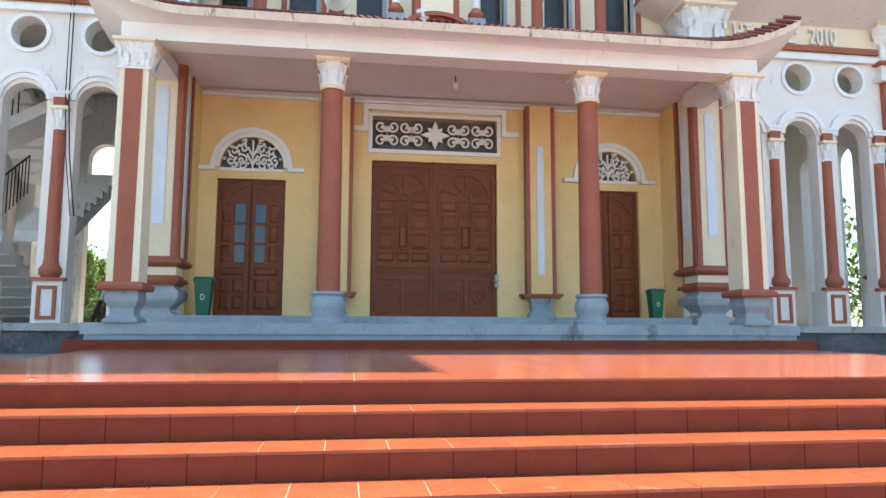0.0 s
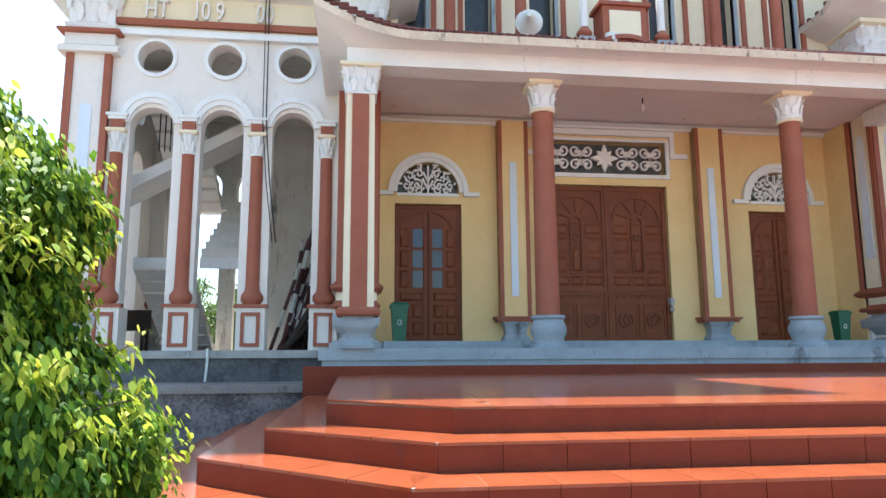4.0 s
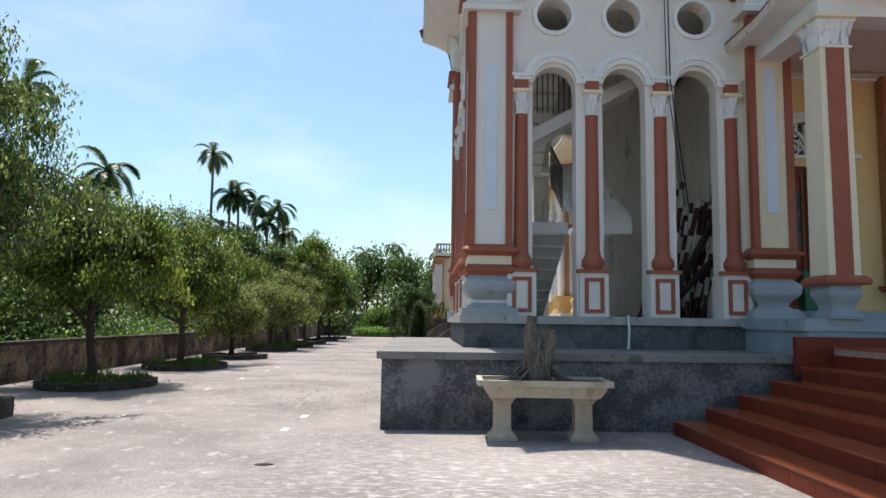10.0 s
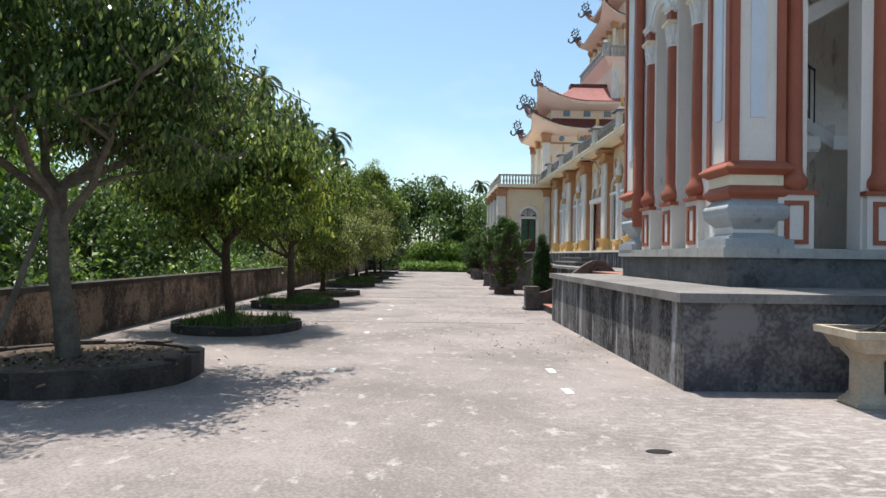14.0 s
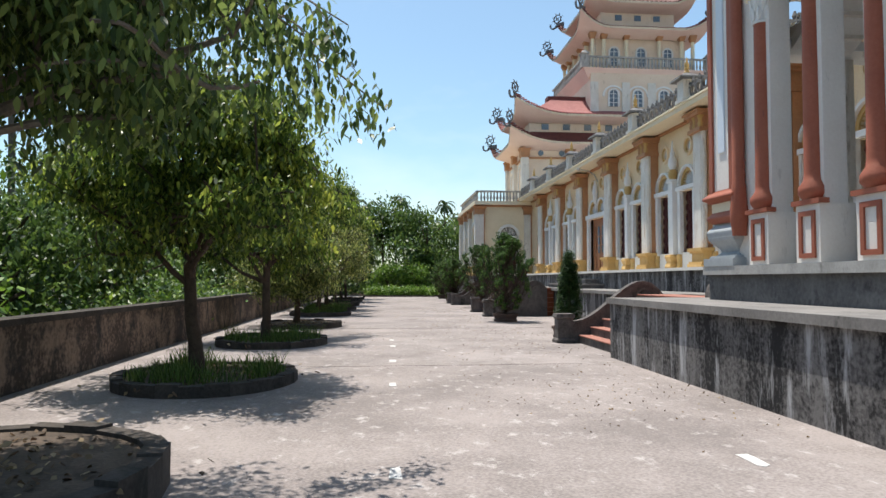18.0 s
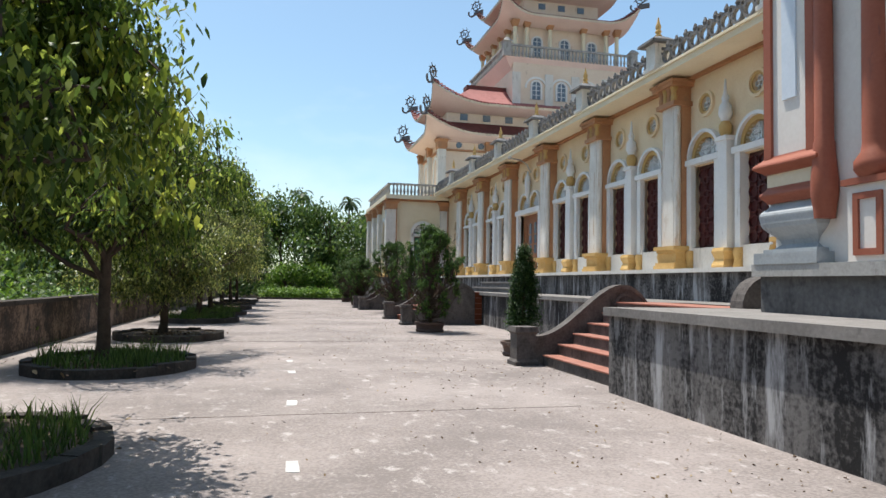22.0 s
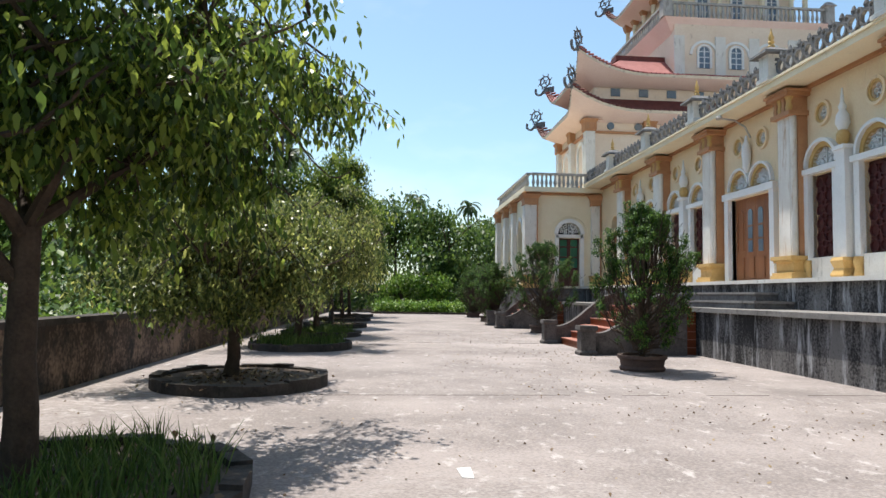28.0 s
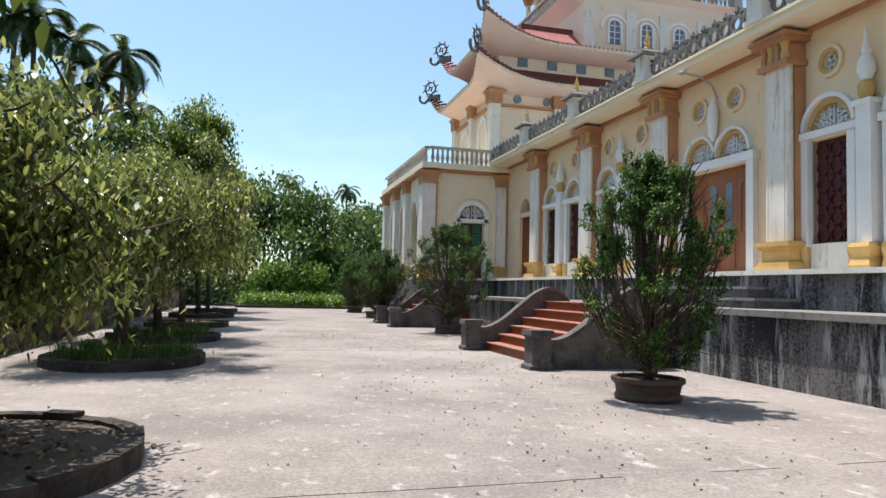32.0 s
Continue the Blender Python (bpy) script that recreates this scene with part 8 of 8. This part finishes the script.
u_ = leaf_object("undergrowth", rng, cs_, 14, (0.4, 0.4, 0.35), 0.34, M_WOODS, droop=0.3, aspect=0.3, plain=True)
tagged(u_, "thick undergrowth at the yard end", "undergrowth", kind="stuff")
# hedge bed at the far end
hb_ = thing("hedge", "low bright green hedge at the end of the yard", "hedge")
rng = np.random.default_rng(21)
leaf_object("foliage", rng, [(rng.uniform(-15.3, -9.5), rng.uniform(62.5, 64.5), rng.uniform(0.1, 0.75)) for _ in range(420)], 16, (0.14, 0.14, 0.12), 0.14, M_LIME, hb_, droop=0.3)
b = bmesh.new()
box(b, -15.5, -9.3, 62.2, 64.8, 0, 0.12)
part("kerb", b, M_KERB, hb_)
for x, y in ((-13.6, 66), (-11.2, 66.5)):
    wood_tree(x, y, 2.6, 1.4, k, M_LIME, "small lime green shrub behind the hedge", 0.2, 14, 0.7)
    k += 1
b = bmesh.new()
box(b, -40, 14, 90, 90.3, 0, 2.2)
setting("wall_far", b, M_WALLOLD, "far boundary wall behind the trees", "wall")


# ---- palms ----
def palm(x, y, h, seed, fr=15, L=1.7, areca=True):
    rg = np.random.default_rng(700 + seed)
    t = thing("palm_tree", "slim tall areca palm with a tuft of arching fronds", "palm", "areca palms", pose(x, y, 0))
    b = bmesh.new()
    bx, by = rg.normal(0, 0.25, 2)
    tube(b, [(0, 0, -0.1), (bx * 0.4, by * 0.4, h * 0.5), (bx, by, h)], 0.11, 8, 0.65)
    part("trunk", b, M_BARKP, t)
    V, F = [], []
    for k_ in range(fr):
        a = 2 * math.pi * k_ / fr + rg.uniform(-0.2, 0.2)
        el = rg.uniform(-0.3, 1.25)
        p = Vector((bx, by, h))
        d = Vector((math.cos(a) * math.cos(el), math.sin(a) * math.cos(el), math.sin(el)))
        ll = L * rg.uniform(0.8, 1.1)
        S = 9
        pts = [p.copy()]
        for s in range(S):
            d = (d + Vector((0, 0, -0.17 - 0.03 * s))).normalized()
            p = p + d * ll / S
            pts.append(p.copy())
        for s in range(1, S + 1):
            q = pts[s]
            ax = (pts[s] - pts[s - 1]).normalized()
            sd_ = ax.cross(Vector((0, 0, 1))).normalized()
            w = 0.5 * ll * 0.42 * math.sin(math.pi * min(1, (s + 0.8) / (S + 1.4)))
            for sg in (-1, 1):
                for off in (0.0, 0.2, 0.4, 0.6, 0.8):
                    qq = q - ax * ll / S * off
                    tipp = qq + sd_ * sg * w + ax * w * 0.55 + Vector((0, 0, -0.35 * w))
                    i = len(V)
                    V += [tuple(qq - ax * 0.03), tuple(qq + ax * 0.03), tuple(tipp)]
                    F.append((i, i + 1, i + 2))
            i = len(V)
            V += [tuple(pts[s - 1] + sd_ * 0.015), tuple(pts[s - 1] - sd_ * 0.015), tuple(q)]
            F.append((i, i + 1, i + 2))
    raw("fronds", V, F, M_PALM, t)


for k_, (x, y, h) in enumerate(((-23.3, 47, 12.2), (-22.2, 47, 9.5), (-21.3, 47, 9.4), (-20.5, 47, 8.9), (-19.56, 47, 7.6), (-22.8, 47, 7.3), (-18.98, 47.1, 8.7), (-18.9, 50, 7.4), (-21.6, 27.5, 6.9), (-22.3, 28.2, 5.9), (-24.1, 27.5, 10.0), (-23.0, 21, 7.2), (-15.0, 74, 8.4), (-11.7, 76, 9.3), (-12.5, 84, 8.6), (-7.6, 78, 9.0), (-6.2, 77, 7.2), (17, 30, 6.2), (18, 33, 5.5))):
    palm(x, y, h, k_)

# ---- marks and litter on the yard ----
for k_, (x, y, sx, sy) in enumerate(((-11.31, 12.7, 0.11, 0.34), (-11.35, 11.42, 0.1, 0.3), (-13.98, 12.56, 0.09, 0.3), (-13.93, 16.65, 0.11, 0.3), (-13.89, 19.24, 0.12, 0.32), (-13.84, 21.8, 0.11, 0.3), (-13.85, 23.2, 0.1, 0.3))):
    b = bmesh.new()
    random.seed(60 + k_)
    pts = [(x + sx * (1 + random.uniform(-0.25, 0.15)) * cx_, y + sy * (1 + random.uniform(-0.2, 0.1)) * cy_) for cx_, cy_ in ((-0.5, -0.5), (0, -0.55), (0.5, -0.5), (0.5, 0.1), (0.45, 0.5), (-0.1, 0.5), (-0.5, 0.45))]
    prism(b, pts, 0.0, 0.004)
    tagged(part("paint_mark", b, M_PAINTMARK), "worn white paint dash on the concrete yard", "marking", "paint dashes")
dc = thing("drain_hole", "small dark drain hole in the concrete", "drain", m=pose(-11.13, 9.2, 0))
b = bmesh.new()
lathe(b, [(0.1, 0.0), (0.09, 0.006)], 12, 0, 0, 0, 1.0, 0.6)
part("hole", b, M_DARK, dc)
rng = np.random.default_rng(31)
lit = leaf_object("leaf_litter", rng, [(-11.5 + rng.normal(0, 1.4), 20 + rng.uniform(-6, 22), 0.012) for _ in range(130)] + [(-9.2, 29.0, 0.012), (-10.6, 26.0, 0.012), (-10.3, 21.0, 0.012), (-17.8, 25.2, 0.02), (-17.5, 25.6, 0.02)], 14, (0.6, 0.6, 0.004), 0.034, M_DRY, droop=0.0, fold=0.12)
tagged(lit, "dry leaves scattered over the yard", "leaf litter", kind="stuff")


# ---- tiles of the front steps ----
def tile_mesh(name, sx, sy, h, m):
    b = bmesh.new()
    box(b, 0, sx, 0, sy, 0, h)
    return mesh_of(name, b, m)


TL = 0.4
for k in range(1, 6):
    z = Z_PLAT - k * R - 0.02
    # front run
    xa, xb = -3.1 - 0.42 * T * k + 0.02, 5.96 + 0.42 * T * k
    n = int((xb - xa) / TL)
    w = (xb - xa) / n
    mt = tile_mesh("tile", w - 0.006, TF - 0.008, 0.02, M_TILE)
    for i in range(n):
        o = new("tile", mt)
        o.parent = steps
        o.matrix_basis = pose(xa + i * w, 6.05 - TF * k - 0.015, z)
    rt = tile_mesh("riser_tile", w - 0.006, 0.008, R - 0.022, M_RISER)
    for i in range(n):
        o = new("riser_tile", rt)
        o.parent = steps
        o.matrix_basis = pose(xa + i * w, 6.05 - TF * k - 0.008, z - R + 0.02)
    # left run and chamfer
    ya, yb = 6.9 - 0.42 * TF * k, 11.3
    n2 = int((yb - ya) / TL)
    w2 = (yb - ya) / n2
    mt2 = tile_mesh("tile", T - 0.008, w2 - 0.006, 0.02, M_TILE)
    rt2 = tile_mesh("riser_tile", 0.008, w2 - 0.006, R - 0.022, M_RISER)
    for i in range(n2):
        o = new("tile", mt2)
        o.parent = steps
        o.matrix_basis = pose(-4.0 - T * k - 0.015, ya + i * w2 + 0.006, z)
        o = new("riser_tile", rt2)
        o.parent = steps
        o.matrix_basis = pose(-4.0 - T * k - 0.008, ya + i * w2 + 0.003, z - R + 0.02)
    p0, p1 = Vector((-4.0 - T * k, 6.9 - 0.42 * TF * k, 0)), Vector((-3.1 - 0.42 * T * k, 6.05 - TF * k, 0))
    q0, q1 = Vector((-4.0 - T * (k - 1), 6.9 - 0.42 * TF * (k - 1), 0)), Vector((-3.1 - 0.42 * T * (k - 1), 6.05 - TF * (k - 1), 0))
    n3 = 3 + k // 2
    for i in range(n3):
        a, c = p0.lerp(p1, i / n3 + 0.003), p0.lerp(p1, (i + 1) / n3 - 0.003)
        d, e = q0.lerp(q1, (i + 1) / n3 - 0.003), q0.lerp(q1, i / n3 + 0.003)
        b = bmesh.new()
        prism(b, [(v.x, v.y) for v in (a, c, d, e)], z, z + 0.02)
        part("tile", b, M_TILE, steps)
    # right run, never near
    b = bmesh.new()
    prism(b, [(5.96 + 0.42 * T * k, 6.05 - TF * k - 0.01), (6.86 + T * k + 0.01, 6.9 - 0.42 * TF * k), (6.86 + T * k + 0.01, 11.3), (6.86 + T * (k - 1), 11.3), (6.86 + T * (k - 1), 6.9 - 0.42 * TF * (k - 1)), (5.96 + 0.42 * T * (k - 1), 6.05 - TF * (k - 1))], z, z + 0.02)
    part("tile_run", b, M_TILE, steps)
# platform field of tiles
FALL = 0.018
b = bmesh.new()
slab(b, "y", [[(6.1, Z_PLAT - 0.1), (11.3, Z_PLAT - 0.1), (11.3, Z_PLAT - 0.008 + FALL * 5.25), (6.1, Z_PLAT - 0.008)]], -3.1, 5.58)
slab(b, "y", [[(6.95, Z_PLAT - 0.1), (11.3, Z_PLAT - 0.1), (11.3, Z_PLAT - 0.008 + FALL * 5.25), (6.95, Z_PLAT - 0.008 + FALL * 0.9)]], -3.99, -3.105)
part("grout_bed", b, M_GROUT, steps, "pale mortar joints between the tiles")
mp_ = tile_mesh("tile", 0.394, 0.394, 0.02, M_TILE)
rest = bmesh.new()
for i in range(27):
    for j in range(13):
        x, y = -4.0 + 0.4 * i, 6.05 + 0.402 * j
        if (x + 4.0) + (y - 6.05) < 0.9 or y + 0.35 > 11.3:
            continue
        if x + 0.392 > 6.86 - max(0, 6.9 - y - 0.1):
            continue
        if i <= 22:
            o = new("tile", mp_)
            o.parent = steps
            o.matrix_basis = pose(x, y - 0.01, Z_PLAT - 0.02 + FALL * (y - 6.05), math.degrees(math.atan(FALL)))
        else:
            slab(rest, "y", [[(y - 0.01, Z_PLAT - 0.02 + FALL * (y - 6.06)), (y + 0.384, Z_PLAT - 0.02 + FALL * (y - 5.666)), (y + 0.384, Z_PLAT + FALL * (y - 5.666)), (y - 0.01, Z_PLAT + FALL * (y - 6.06))]], x, x + 0.394)
part("tile_field", rest, M_TILE, steps)
b = bmesh.new()
prism(b, [(-4.0, 6.9), (-3.1, 6.055), (-2.7, 6.055), (-3.2, 7.0), (-4.0, 7.4)], Z_PLAT - 0.017, Z_PLAT - 0.003)
for v in b.verts:
    v.co.z += FALL * (v.co.y - 6.05) + 0.002
part("corner_tile", b, M_TILE, steps)
